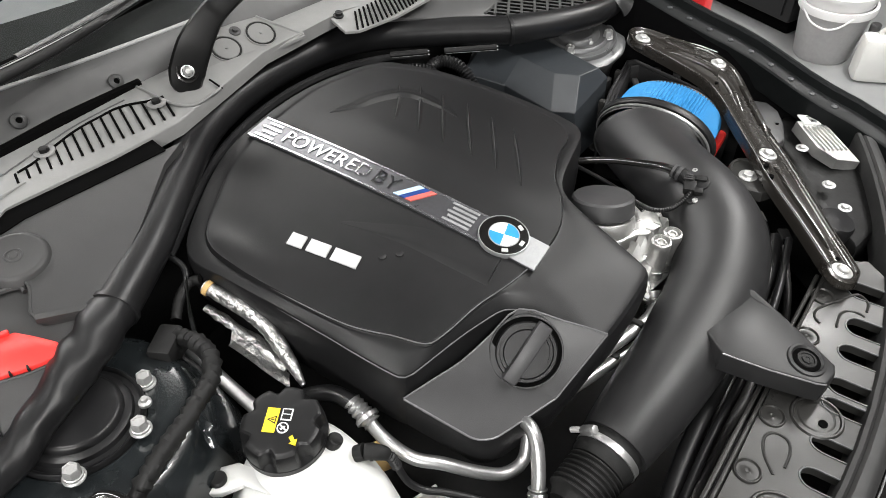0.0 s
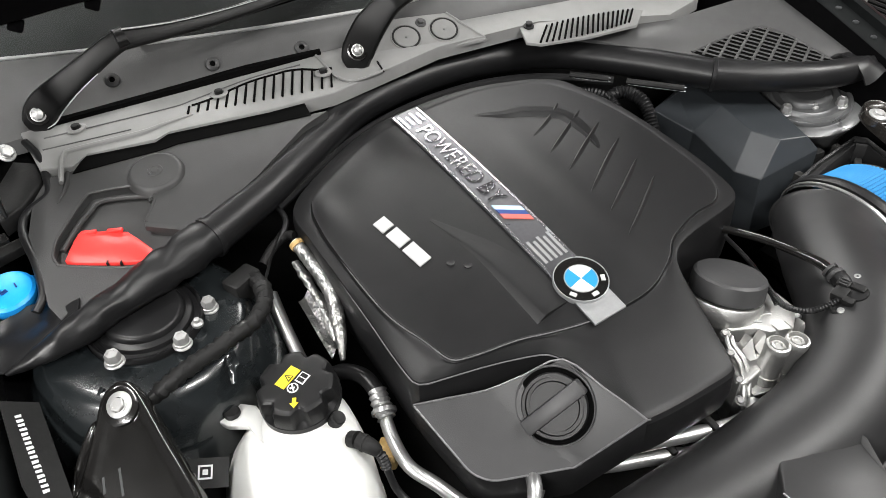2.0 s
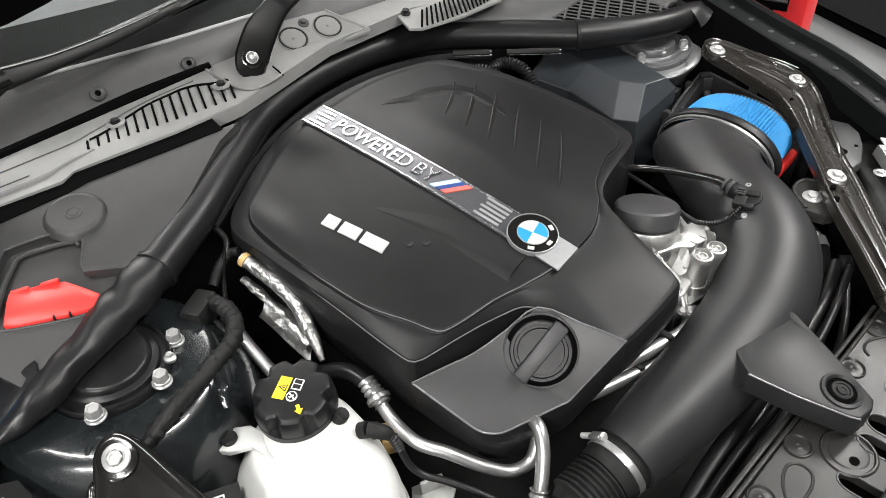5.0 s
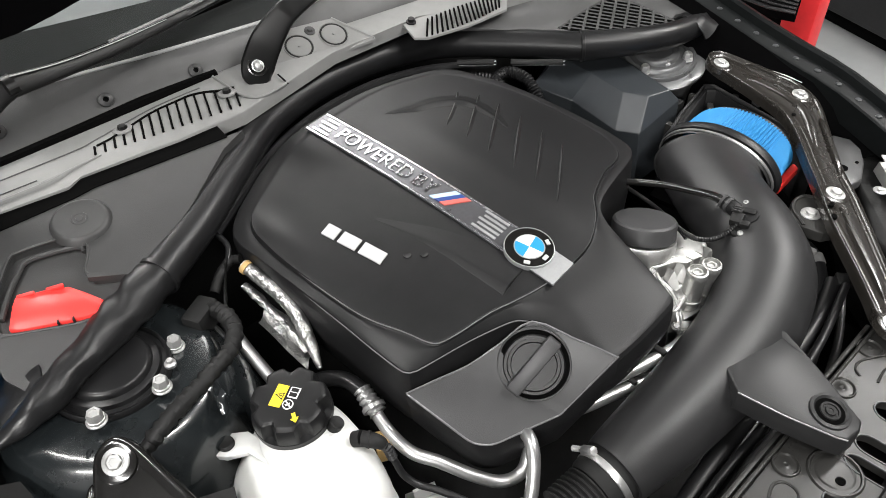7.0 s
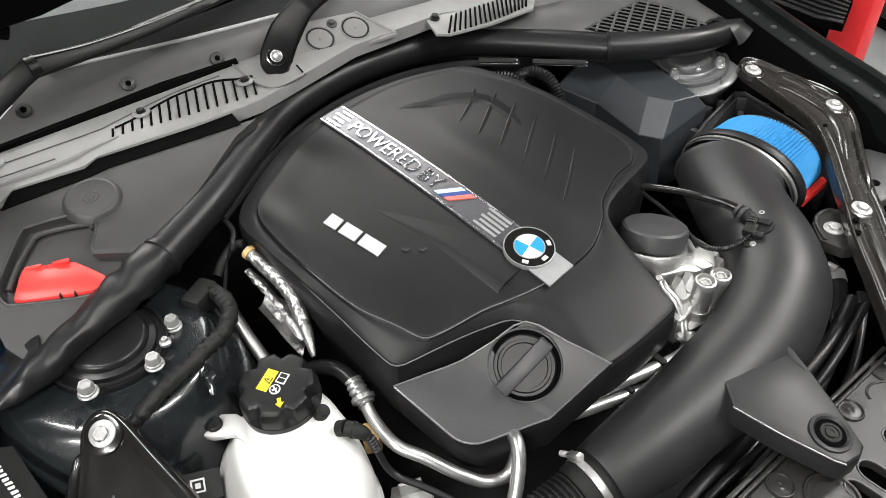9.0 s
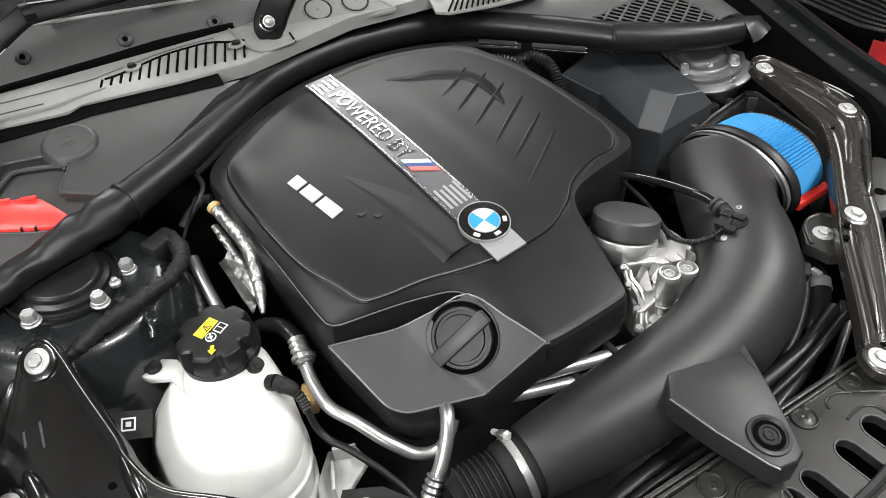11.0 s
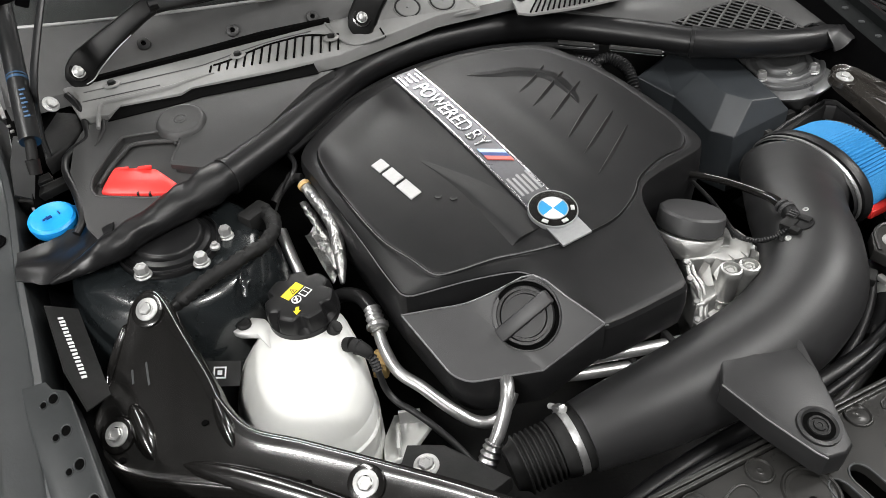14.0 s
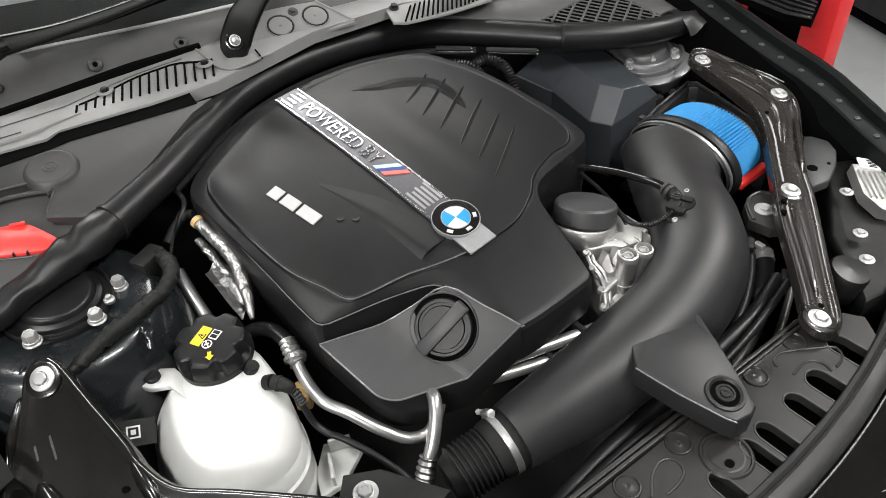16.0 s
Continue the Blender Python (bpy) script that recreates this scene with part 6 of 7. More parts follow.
lid_top = lambda x, y: cowl_z(x, y) + 0.005 - 0.009 * smooth(-0.532, -0.503, x + (y - 0.13) * 0.35)
slab(bm, [(-0.604, 0.139), (-0.597, 0.152), (-0.589, 0.166), (-0.582, 0.175), (-0.55, 0.165), (-0.527, 0.157), (-0.516, 0.141), (-0.505, 0.121), (-0.507, 0.108), (-0.514, 0.100), (-0.530, 0.103), (-0.545, 0.109), (-0.575, 0.122), (-0.595, 0.131)], lid_top, lambda x, y: cowl_z(x, y) - 0.011, 0.0022)
part("lid", bm, RED, lid)
for q in ((-0.571, 0.172), (-0.541, 0.162)):
    box(bm := bmesh.new(), (*q, cowl_z(*q) + 0.003), (0.02, 0.006, 0.005), Matrix.Rotation(radians(-21), 4, "Z"), 0.0015)
    part("hinge_tab", bm, RED, lid)
for q in ((-0.558, 0.1155), (-0.543, 0.1085)):
    box(bm := bmesh.new(), (*q, cowl_z(*q) + 0.001), (0.002, 0.006, 0.009), Matrix.Rotation(radians(-21), 4, "Z"))
    part("notch", bm, DARK, lid)

slab(bm := bmesh.new(), [(0.145, 0.30), (0.165, 0.286), (0.25, 0.272), (0.36, 0.283), (0.41, 0.33), (0.30, 0.35), (0.16, 0.35)], lambda x, y: flange_z(x, y) - 0.0012, lambda x, y: flange_z(x, y) - 0.006, 0.001)
part("far_flange", bm, PANEL_GREY, flange)
for k in range(18):
    t = k / 17
    a, b = V((0.165 + 0.185 * t, 0.289 + 0.004 * t - 0.012 * math.sin(math.pi * t))), V((0.204 + 0.186 * t, 0.331 + 0.004 * t))
    part("vent_slot", hose(bmesh.new(), [V((q.x, q.y, flange_z(q.x, q.y) + 0.0003)) for q in (a, b)], 0.0019, 6, 1), VOID, flange)
p = V((0.174, 0.342, flange_z(0.174, 0.342)))
part("flange_screw", lathe(bmesh.new(), [(0.009, 0.0), (0.009, 0.002), (0.006, 0.003), (0.006, 0.008), (0, 0.0085)], p, (0, -0.2, 1), 16), DARK, flange)

# left cowl with the mesh vent
cowl2 = thing("cowl_panel", "black cowl panel with honeycomb-like mesh vent", "cowl panel", (0.45, 0.2, 0.93))


def left_z(x, y):
    return 0.925 + 0.25 * (y - 0.12)


bm = bmesh.new()
VENT = [(0.426, 0.209), (0.492, 0.216), (0.542, 0.218), (0.588, 0.216), (0.603, 0.201), (0.622, 0.169), (0.632, 0.133), (0.644, 0.088), (0.591, 0.105), (0.541, 0.119), (0.512, 0.128), (0.478, 0.152), (0.45, 0.178)]
outer_p = [(0.22, 0.345), (0.45, 0.30), (0.70, 0.30), (0.715, 0.09), (0.65, 0.072), (0.57, 0.085), (0.49, 0.122), (0.43, 0.165), (0.335, 0.265), (0.26, 0.325)]
slab(bm, outer_p, lambda x, y: left_z(x, y) - 0.006, lambda x, y: left_z(x, y) - 0.03, 0.003)
part("panel", bm, SCUTTLE, cowl2)
# Thin black sheet below the bars draws the vent's dark depth.
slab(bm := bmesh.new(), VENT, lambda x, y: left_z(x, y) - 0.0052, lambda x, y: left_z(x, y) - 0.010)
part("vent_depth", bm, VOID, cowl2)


def vent_run(origin, way):
    """The stretch of a straight line that lies inside the vent's outline."""
    hits = []
    for a, b in zip(VENT, VENT[1:] + VENT[:1]):
        e = V(b) - V(a)
        det = way.x * e.y - way.y * e.x
        if abs(det) < 1e-9:
            continue
        w = V(a) - origin
        u = (w.x * way.y - w.y * way.x) / det
        if 0 <= u < 1:
            hits.append((w.x * e.y - w.y * e.x) / det)
    return (origin + way * min(hits), origin + way * max(hits)) if len(hits) > 1 else None


LONG_WAY, CROSS_WAY = V((0.85, 0.53)).normalized(), V((0.66, -0.75)).normalized()
for first, way, other, step, count, wide in ((V((0.426, 0.197)), LONG_WAY, CROSS_WAY, 0.0256, 9, 0.0026), (V((0.42, 0.22)), CROSS_WAY, LONG_WAY, 0.0116, 24, 0.0015)):
    for k in range(count):
        ends = vent_run(first + other * step * (k + 0.35), way)
        if ends and (ends[1] - ends[0]).length > 0.006:
            part("mesh_bar", hose(bmesh.new(), [V((q.x, q.y, left_z(q.x, q.y) - 0.0045)) for q in ends], wide, 6, 1), SCUTTLE, cowl2)
part("vent_frame", hose(bmesh.new(), [V((x, y, left_z(x, y) - 0.006)) for x, y in VENT[:8]], 0.003, 6, 2), PANEL, cowl2)

# ---- scuttle and windscreen ----
scut = thing("scuttle_panel", "plastic scuttle panel below the windscreen, shaded in its colour", "scuttle", (0, 0.42, 1.04))


def rear_line(x):
    return V((x, 0.438 + 0.22 * x * x, 1.055 + 0.055 * abs(x)))


xs = [-0.72 + 0.06 * k for k in range(25)]
bm = bmesh.new()
loops = []
for x in xs:
    a, b = V((x, 0.404, 1.022 - 0.03 * smooth(0.0, 0.5, x))), rear_line(x)
    loops.append([a + V((0, -0.006, -0.02)), a, a.lerp(b, 0.3) + V((0, 0.004, 0.002)), a.lerp(b, 0.7) + V((0, 0.004, 0.0)), b, b + V((0, 0.008, 0.004)), b + V((0, 0.014, -0.002))])
skin(bm, loops, close=False)
part("panel", bm, SCUTTLE, scut)
# Seal is pale to paint the reflection on the scuttle's rear edge.
bm = bmesh.new()
hose(bm, [rear_line(x) + V((0, 0.004, 0.003)) for x in xs[::2]], 0.003, 8, 3)
part("screen_seal", bm, GLINT, scut)
# Black bar paints the dark gap between flange and scuttle.
bm = bmesh.new()
hose(bm, [(-0.59, 0.404, 1.030), (-0.4, 0.403, 1.031), (-0.30, 0.402, 1.033), (-0.18, 0.400, 1.032)], [0.008, 0.009, 0.0095, 0.006], 8, 3)
part("front_gap", bm, VOID, scut, "thick black strip standing for the dark gap")
for p in ((-0.585, 0.436, 1.060), (-0.490, 0.446, 1.054), (-0.344, 0.428, 1.046), (-0.204, 0.418, 1.039)):
    nrm = V((0, -0.8, 0.6))
    lathe(bm := bmesh.new(), [(0.0112, 0.003), (0.0105, 0.006), (0.006, 0.0085), (0.0045, 0.0085), (0.004, 0.005)], V(p) - nrm * 0.004, nrm, 18)
    clip = part("clip", bm, DARK if p[0] < -0.55 else PANEL, scut)
    part("clip_hole", lathe(bmesh.new(), [(0.0042, 0.0055), (0, 0.0055)], V(p) - nrm * 0.004, nrm, 12), VOID, clip)
face_n = V((0.0, -0.45, 0.88)).normalized()
face_z = lambda x, y: 1.0295 + 0.5114 * (y - 0.3735)
slab(bm := bmesh.new(), [(-0.112, 0.346), (-0.104, 0.344), (-0.03, 0.341), (0.088, 0.334), (0.066, 0.366), (0.045, 0.398), (0.012, 0.404), (-0.03, 0.410), (-0.075, 0.414), (-0.092, 0.40)], face_z, lambda x, y: face_z(x, y) - 0.005, 0.0015)
face = part("plug_face_panel", bm, PANEL_GREY, scut, "pale sloping face with two round plugs")
part("face_bead", hose(bmesh.new(), [V((x, y, face_z(x, y))) for x, y in ((-0.102, 0.350), (-0.03, 0.347), (0.084, 0.339))], 0.0016, 6, 3), PANEL_GREY, face)
part("face_bead", hose(bmesh.new(), [V((x, y, face_z(x, y))) for x, y in ((0.086, 0.336), (0.066, 0.366), (0.045, 0.398))], 0.0022, 6, 3), PANEL_GREY, face)
for x, y in ((-0.040, 0.374), (0.027, 0.370)):
    p = V((x, y, face_z(x, y)))
    lathe(bm := bmesh.new(), [(0.0262, 0.0), (0.0255, 0.0016), (0.0243, 0.0016), (0.0238, 0.0006)], p, face_n, 40)
    plug = part("round_plug", bm, PANEL_GREY, scut)
    part("groove", lathe(bmesh.new(), [(0.0242, 0.0007), (0.0180, 0.0007)], p, face_n, 40), DARK, plug)
    part("plug_face", lathe(bmesh.new(), [(0.0206, 0.0005), (0.0200, 0.0016), (0.0185, 0.0019), (0.0022, 0.0014), (0.0018, 0.003), (0, 0.003)], p, face_n, 36), PANEL_GREY, plug)
p = V((-0.0045, 0.392, face_z(-0.0045, 0.392)))
part("small_stud", lathe(bmesh.new(), [(0.0095, 0.0), (0.009, 0.0015), (0.005, 0.002), (0.0045, 0.006), (0, 0.0065)], p, face_n, 20), SCUTTLE, face)

screen = thing("windscreen", "clear windscreen with reflections above the dashboard", "windscreen", (0, 0.46, 1.09))
bm = bmesh.new()
loops = []
for x in xs:
    b = rear_line(x) + V((0, 0.012, -0.004))
    loops.append([b + V((0, 0.0, 0)), b + V((0, 0.25, 0.15)), b + V((0, 0.55, 0.33)), b + V((0, 0.8, 0.46))])
skin(bm, loops, close=False)
gl = part("glass", bm, GLASS, screen)
gl.visible_shadow = False
# Unseen band, added to darken the foot of the glass.
bm = bmesh.new()
loops = []
for x in xs:
    b = rear_line(x) + V((0, 0.014, -0.010))
    loops.append([b + V((0, 0.25, 0.15)) * k for k in (0.0, 0.1, 0.2, 0.36)])
skin(bm, loops, close=False)
part("edge_band", bm, DARK, screen, "black band added along the glass edge")
bm = bmesh.new()
box(bm, (0, 0.82, 1.0), (1.5, 0.75, 0.08), bevel=0.02)
whole("dashboard", bm, INTERIOR, "grey dashboard behind the windscreen, lifted for glass reflections", "dashboard")

# wiper arms
def arm_run(points, halves, thick, facing):
    """A flat pressed arm: broad across the given facing, with rounded edges and a hollow middle."""
    run = glide(points, 6)
    m = len(run)
    loops = []
    for i, q in enumerate(run):
        d = (run[min(i + 1, m - 1)] - run[max(i - 1, 0)]).normalized()
        nrm = (V(facing) - d * d.dot(V(facing))).normalized()
        side = d.cross(nrm)
        f = i / (m - 1) * (len(halves) - 1)
        k = min(int(f), len(halves) - 2)
        w = halves[k] + (halves[k + 1] - halves[k]) * (f - k)
        loops.append([q + side * w * a + nrm * thick * b for a, b in ((-0.86, 0.8), (-0.6, 1.0), (0.0, 0.86), (0.6, 1.0), (0.86, 0.8), (1.0, 0.1), (1.0, -1.0), (-1.0, -1.0), (-1.0, 0.1))])
    skin(bm := bmesh.new(), loops, cap0=True, cap1=True)
    return bm


NEAR = (-0.35, -0.80, 0.50)
wiper = thing("wiper_arm", "broad black curved wiper arm at the bay's middle", "wiper", (-0.134, 0.342, 1.03), "wiper arms")
part("arm", arm_run([(-0.144, 0.342, 1.018), (-0.142, 0.342, 1.026), (-0.134, 0.342, 1.045), (-0.113, 0.336, 1.079), (-0.083, 0.330, 1.108), (-0.062, 0.327, 1.120), (-0.005, 0.327, 1.139), (0.089, 0.360, 1.155)], [0.010, 0.0215, 0.0255, 0.0245, 0.019, 0.0175, 0.016, 0.014], 0.006, NEAR), ARM, wiper)
nd = V(NEAR).normalized()
part("pivot", lathe(bmesh.new(), [(0.0165, 0.004), (0.016, 0.0075), (0.0135, 0.008), (0.012, 0.006), (0, 0.006)], V((-0.134, 0.342, 1.045)), nd, 28), PAINT, wiper)
part("spindle", lathe(bmesh.new(), [(0.015, -0.045), (0.014, 0.0)], V((-0.134, 0.342, 1.045)), nd, 20), DARK, wiper)
nut = part("nut", lathe(bmesh.new(), [(0.0095, 0.006), (0.0095, 0.009), (0.0075, 0.0095)], V((-0.134, 0.342, 1.045)), nd, 20), STEEL, wiper)
part("stud", lathe(bmesh.new(), [(0.0078, 0.008), (0.0075, 0.014), (0.0045, 0.016), (0.004, 0.0175), (0, 0.018)], V((-0.134, 0.342, 1.045)), nd, 6), STEEL, nut)
PIVOT = V((-0.595, 0.400, 1.051))
FAR = (-0.05, -0.85, 0.5)
fd = V(FAR).normalized()
wiper = thing("wiper_arm", "black curved wiper arm with its blade", "wiper", PIVOT, "wiper arms")
part("arm", arm_run([(-0.608, 0.400, 1.029), (-0.604, 0.400, 1.035), (-0.595, 0.400, 1.051), (-0.580, 0.397, 1.066), (-0.548, 0.392, 1.086), (-0.512, 0.387, 1.106), (-0.475, 0.383, 1.126), (-0.447, 0.381, 1.137)], [0.010, 0.0195, 0.0225, 0.022, 0.0185, 0.016, 0.0145, 0.014], 0.006, FAR), ARM, wiper)
# Pale line for the glint on the black arm's edge.
part("arm_edge", hose(bmesh.new(), [(-0.592, 0.388, 1.034), (-0.578, 0.386, 1.040), (-0.562, 0.383, 1.055), (-0.532, 0.378, 1.078), (-0.500, 0.374, 1.098)], [0.0006, 0.001, 0.001, 0.001, 0.0006], 6), GLINT, wiper)
part("pivot", lathe(bmesh.new(), [(0.0155, 0.004), (0.015, 0.0072), (0.012, 0.0075), (0, 0.006)], PIVOT, fd, 28), PAINT, wiper)
part("spindle", lathe(bmesh.new(), [(0.015, -0.04), (0.014, 0.0)], PIVOT, fd, 20), DARK, wiper)
nut = part("nut", lathe(bmesh.new(), [(0.0105, 0.006), (0.0105, 0.009), (0.0085, 0.0095)], PIVOT, fd, 20), STEEL, wiper)
part("stud", lathe(bmesh.new(), [(0.0085, 0.008), (0.0082, 0.014), (0.0045, 0.016), (0, 0.0165)], PIVOT, fd, 6), STEEL, nut)
rod = part("rod", arm_run([(-0.452, 0.380, 1.134), (-0.383, 0.384, 1.130), (-0.308, 0.390, 1.129), (-0.228, 0.400, 1.131), (-0.12, 0.43, 1.130), (0.1, 0.48, 1.14)], [0.0145, 0.0105, 0.0092, 0.0075, 0.006, 0.005], 0.005, (0.0, -0.86, 0.5)), ARM, wiper)
# Light on the rod's top edge, painted as a pale line.
part("rod_edge", hose(bmesh.new(), [(-0.450, 0.376, 1.1485), (-0.383, 0.380, 1.1405), (-0.308, 0.386, 1.1382), (-0.228, 0.396, 1.1385)], [0.0010, 0.0009, 0.0008, 0.0005], 8), GLINT, rod)
part("cuff", hose(bmesh.new(), [(-0.462, 0.379, 1.137), (-0.449, 0.381, 1.137)], 0.0165, 12, flat=0.7), ARM, wiper)
blade = part("blade", hose(bmesh.new(), [(-0.44, 0.475, 1.098), (-0.38, 0.475, 1.096), (-0.29, 0.47, 1.098), (-0.2, 0.47, 1.103), (-0.06, 0.475, 1.107), (0.1, 0.48, 1.11)], 0.009, 8, flat=1.0), VOID, wiper)
part("blade_holder", hose(bmesh.new(), [(-0.30, 0.455, 1.105), (-0.2, 0.455, 1.112), (-0.1, 0.467, 1.116)], 0.012, 8, flat=0.8), ARM, blade)

# ---- hinge, gas strut, washer cap at the wing ----
gas = thing("gas_strut", "black bonnet gas strut with blue label", "gas strut", (-0.664, 0.17, 1.03))
part("cylinder", hose(bmesh.new(), [(-0.661, 0.175, 1.062), (-0.657, 0.27, 1.115), (-0.649, 0.44, 1.21)], 0.0135, 18, 2), LINK, gas)
for a, b, r in ((0.33, 0.342, 0.0138), (0.352, 0.358, 0.0138)):
    part("label_band", hose(bmesh.new(), [V((-0.661, 0.175, 1.062)).lerp(V((-0.649, 0.44, 1.21)), a), V((-0.661, 0.175, 1.062)).lerp(V((-0.649, 0.44, 1.21)), b)], r, 18, 2), BLUE_PRINT, gas)
for k in range(7):
    c = V((-0.661, 0.175, 1.062)).lerp(V((-0.649, 0.44, 1.21)), 0.12 + 0.024 * k) + V((0.004, -0.0095, 0.0085))
    box(bm := bmesh.new(), c, (0.012 - 0.003 * (k % 3), 0.003, 0.0022), Matrix.Rotation(radians(29), 4, "X"), 0.0006)
    part("printed_bar", bm, BLUE_PRINT, gas)
part("end_piece", hose(bmesh.new(), [(-0.665, 0.150, 1.046), (-0.661, 0.178, 1.064)], 0.007, 12, 2), DARK, gas)
part("ball_socket", hose(bmesh.new(), [(-0.668, 0.146, 1.03), (-0.665, 0.153, 1.048)], [0.008, 0.009], 14, 3), DARK, gas)
hinge = thing("bonnet_hinge", "dark steel bonnet hinge by the windscreen corner", "hinge", (-0.64, 0.3, 1.05))
part("link", hose(bmesh.new(), [(-0.577, 0.105 + 0.16, 1.22), (-0.632, 0.244, 1.12), (-0.659, 0.252, 1.04), (-0.663, 0.248, 1.0)], [0.0085, 0.0095, 0.0095, 0.006], 10, 6, flat=0.45), LINK, hinge)
part("side_plate", plain(frame_of((-0.703, 0.25, 0.995), (0.5, -0.4, 0.8), (0, 1, 0.3)), [(-0.058, -0.010), (-0.052, 0.014), (0.0, 0.016), (0.055, 0.008), (0.06, -0.014), (0.0, -0.016)], -0.003, 0), LINK, hinge)
for pts, z in ((((-0.709, 0.252), (-0.679, 0.263), (-0.674, 0.246), (-0.704, 0.235)), 0.967), (((-0.698, 0.236), (-0.659, 0.249), (-0.657, 0.229), (-0.695, 0.213)), 0.962), (((-0.737, 0.246), (-0.704, 0.231), (-0.685, 0.236), (-0.685, 0.229), (-0.704, 0.222), (-0.738, 0.236)), 0.951)):
    slab(bm := bmesh.new(), pts, z, z - 0.012, 0.002)
    ledge_ = part("bracket", bm, DARK, hinge)
    # Lit edge of the dark bracket, painted in a paler plastic.
    part("bracket_edge", hose(bmesh.new(), [V((*p, z)) for p in pts[:3]], 0.0011, 6, 1), SLAM, ledge_)
# Steel-coloured line paints the glint on the hinge arm's edge.
part("bright_edge", hose(bmesh.new(), [(-0.731, 0.458, 1.08), (-0.724, 0.405, 1.056), (-0.716, 0.348, 1.03)], 0.0032, 8, 4, flat=0.6), STEEL, hinge)
bolt(hinge, (-0.649, 0.356, 1.03), (0.6, -0.6, 0.6), 0.0085, washer=1.5)
for q in ((-0.725, 0.387, 1.0), (-0.719, 0.365, 1.0), (-0.713, 0.334, 1.0)):
    box(bm := bmesh.new(), q, (0.006, 0.005, 0.004), bevel=0.001)
    part("clip", bm, STEEL, hinge)
wash = thing("washer_cap", "bright blue plastic washer fluid cap", "washer cap", (-0.677, 0.141, 0.955))
part("cap_disc", lathe(bmesh.new(), [(0.026, -0.012), (0.030, -0.008), (0.032, 0.002), (0.0315, 0.007), (0.028, 0.010), (0.025, 0.0085), (0, 0.0085)], (-0.677, 0.141, 0.957), (0.05, -0.2, 1), 40), BLUE, wash)
for dx, dy, w, h, turn in ((-0.008, 0.006, 0.002, 0.012, 20), (0.002, 0.010, 0.002, 0.012, -35), (0.010, 0.004, 0.002, 0.010, 15), (-0.004, -0.004, 0.010, 0.0016, 30), (-0.001, -0.008, 0.008, 0.0016, 30), (-0.008, -0.010, 0.003, 0.003, 0)):
    box(bm := bmesh.new(), (-0.677 + dx, 0.141 + dy, 0.9668 - dy * 0.2), (w, h, 0.0016), Matrix.Rotation(radians(turn), 4, "Z"))
    part("symbol", bm, DEEP_BLUE, wash)
part("snap_lip", hose(bmesh.new(), [(-0.652, 0.158, 0.9615), (-0.6465, 0.150, 0.960), (-0.6485, 0.138, 0.9595)], [0.003, 0.006, 0.003], 10, 6, flat=0.6), BLUE, wash)
part("neck", lathe(bmesh.new(), [(0.028, -0.06), (0.028, -0.01)], (-0.677, 0.141, 0.957), (0.05, -0.2, 1), 24), DARK, wash)

# ---- inner wing details ----
plate_ = thing("id_plate", "stamped black plate with a row of marks", "plate", (-0.682, -0.056, 0.89))
pm = frame_of((-0.682, -0.06, 0.9), (0.45, -0.12, 0.88), (0.18, -0.98, -0.2))
part("plate", plain(pm, [(-0.075, -0.012), (0.035, -0.018), (0.10, -0.010), (0.085, 0.020), (-0.06, 0.024)], -0.003, 0), DARK, plate_)
for k in range(17):
    u = -0.050 + 0.0062 * k
    part("mark", plain(pm, [(u, -0.003), (u + 0.003 + 0.001 * (k % 3 == 1), -0.003), (u + 0.0035, 0.003 + 0.001 * (k % 2)), (u, 0.0035)], 0, 0.0006), LABEL, plate_)
tag = thing("service_tag", "small black tag with printed symbol", "tag", (-0.533, -0.115, 0.83))
tm = frame_of((-0.535, -0.115, 0.822), (0.15, -0.45, 0.9), (0.93, -0.35, 0))
part("tag", plain(tm, [(-0.04, -0.018), (0.03, -0.018), (0.03, 0.016), (-0.04, 0.016)], -0.003, 0), DARK, tag)
for a, b, c, d in ((-0.004, -0.008, 0.012, -0.006), (-0.004, 0.006, 0.012, 0.008), (-0.004, -0.008, -0.002, 0.008), (0.010, -0.008, 0.012, 0.008), (0.001, -0.003, 0.007, 0.003), (-0.03, 0.006, -0.02, 0.009)):
    part("mark", plain(tm, [(a, b), (c, b), (c, d), (a, d)], 0, 0.0006), WHITE, tag)
# bolt beside the right brace
rs = thing("radiator_mount", "black corner bracket with one zinc bolt", "bracket", (-0.34, -0.352, 0.79))
slab(bm := bmesh.new(), [(-0.385, -0.36), (-0.35, -0.315), (-0.31, -0.335), (-0.26, -0.41), (-0.30, -0.42), (-0.36, -0.385)], 0.797, 0.77, 0.003)
part("bracket", bm, DARK, rs)
bolt(rs, (-0.34, -0.352, 0.797), (0, 0, 1), 0.0095, washer=1.6, tall=0.6)

# ---- nose details ----
# Lips are paler than the panel, to paint their lit edges.
for pts in slots:
    part("slot_lip", hose(bmesh.new(), [V((px, py, SLAM_Z)) for px, py in [pts[-1]] + pts[:-1]], 0.0014, 6, 1), FLANGE, slam)
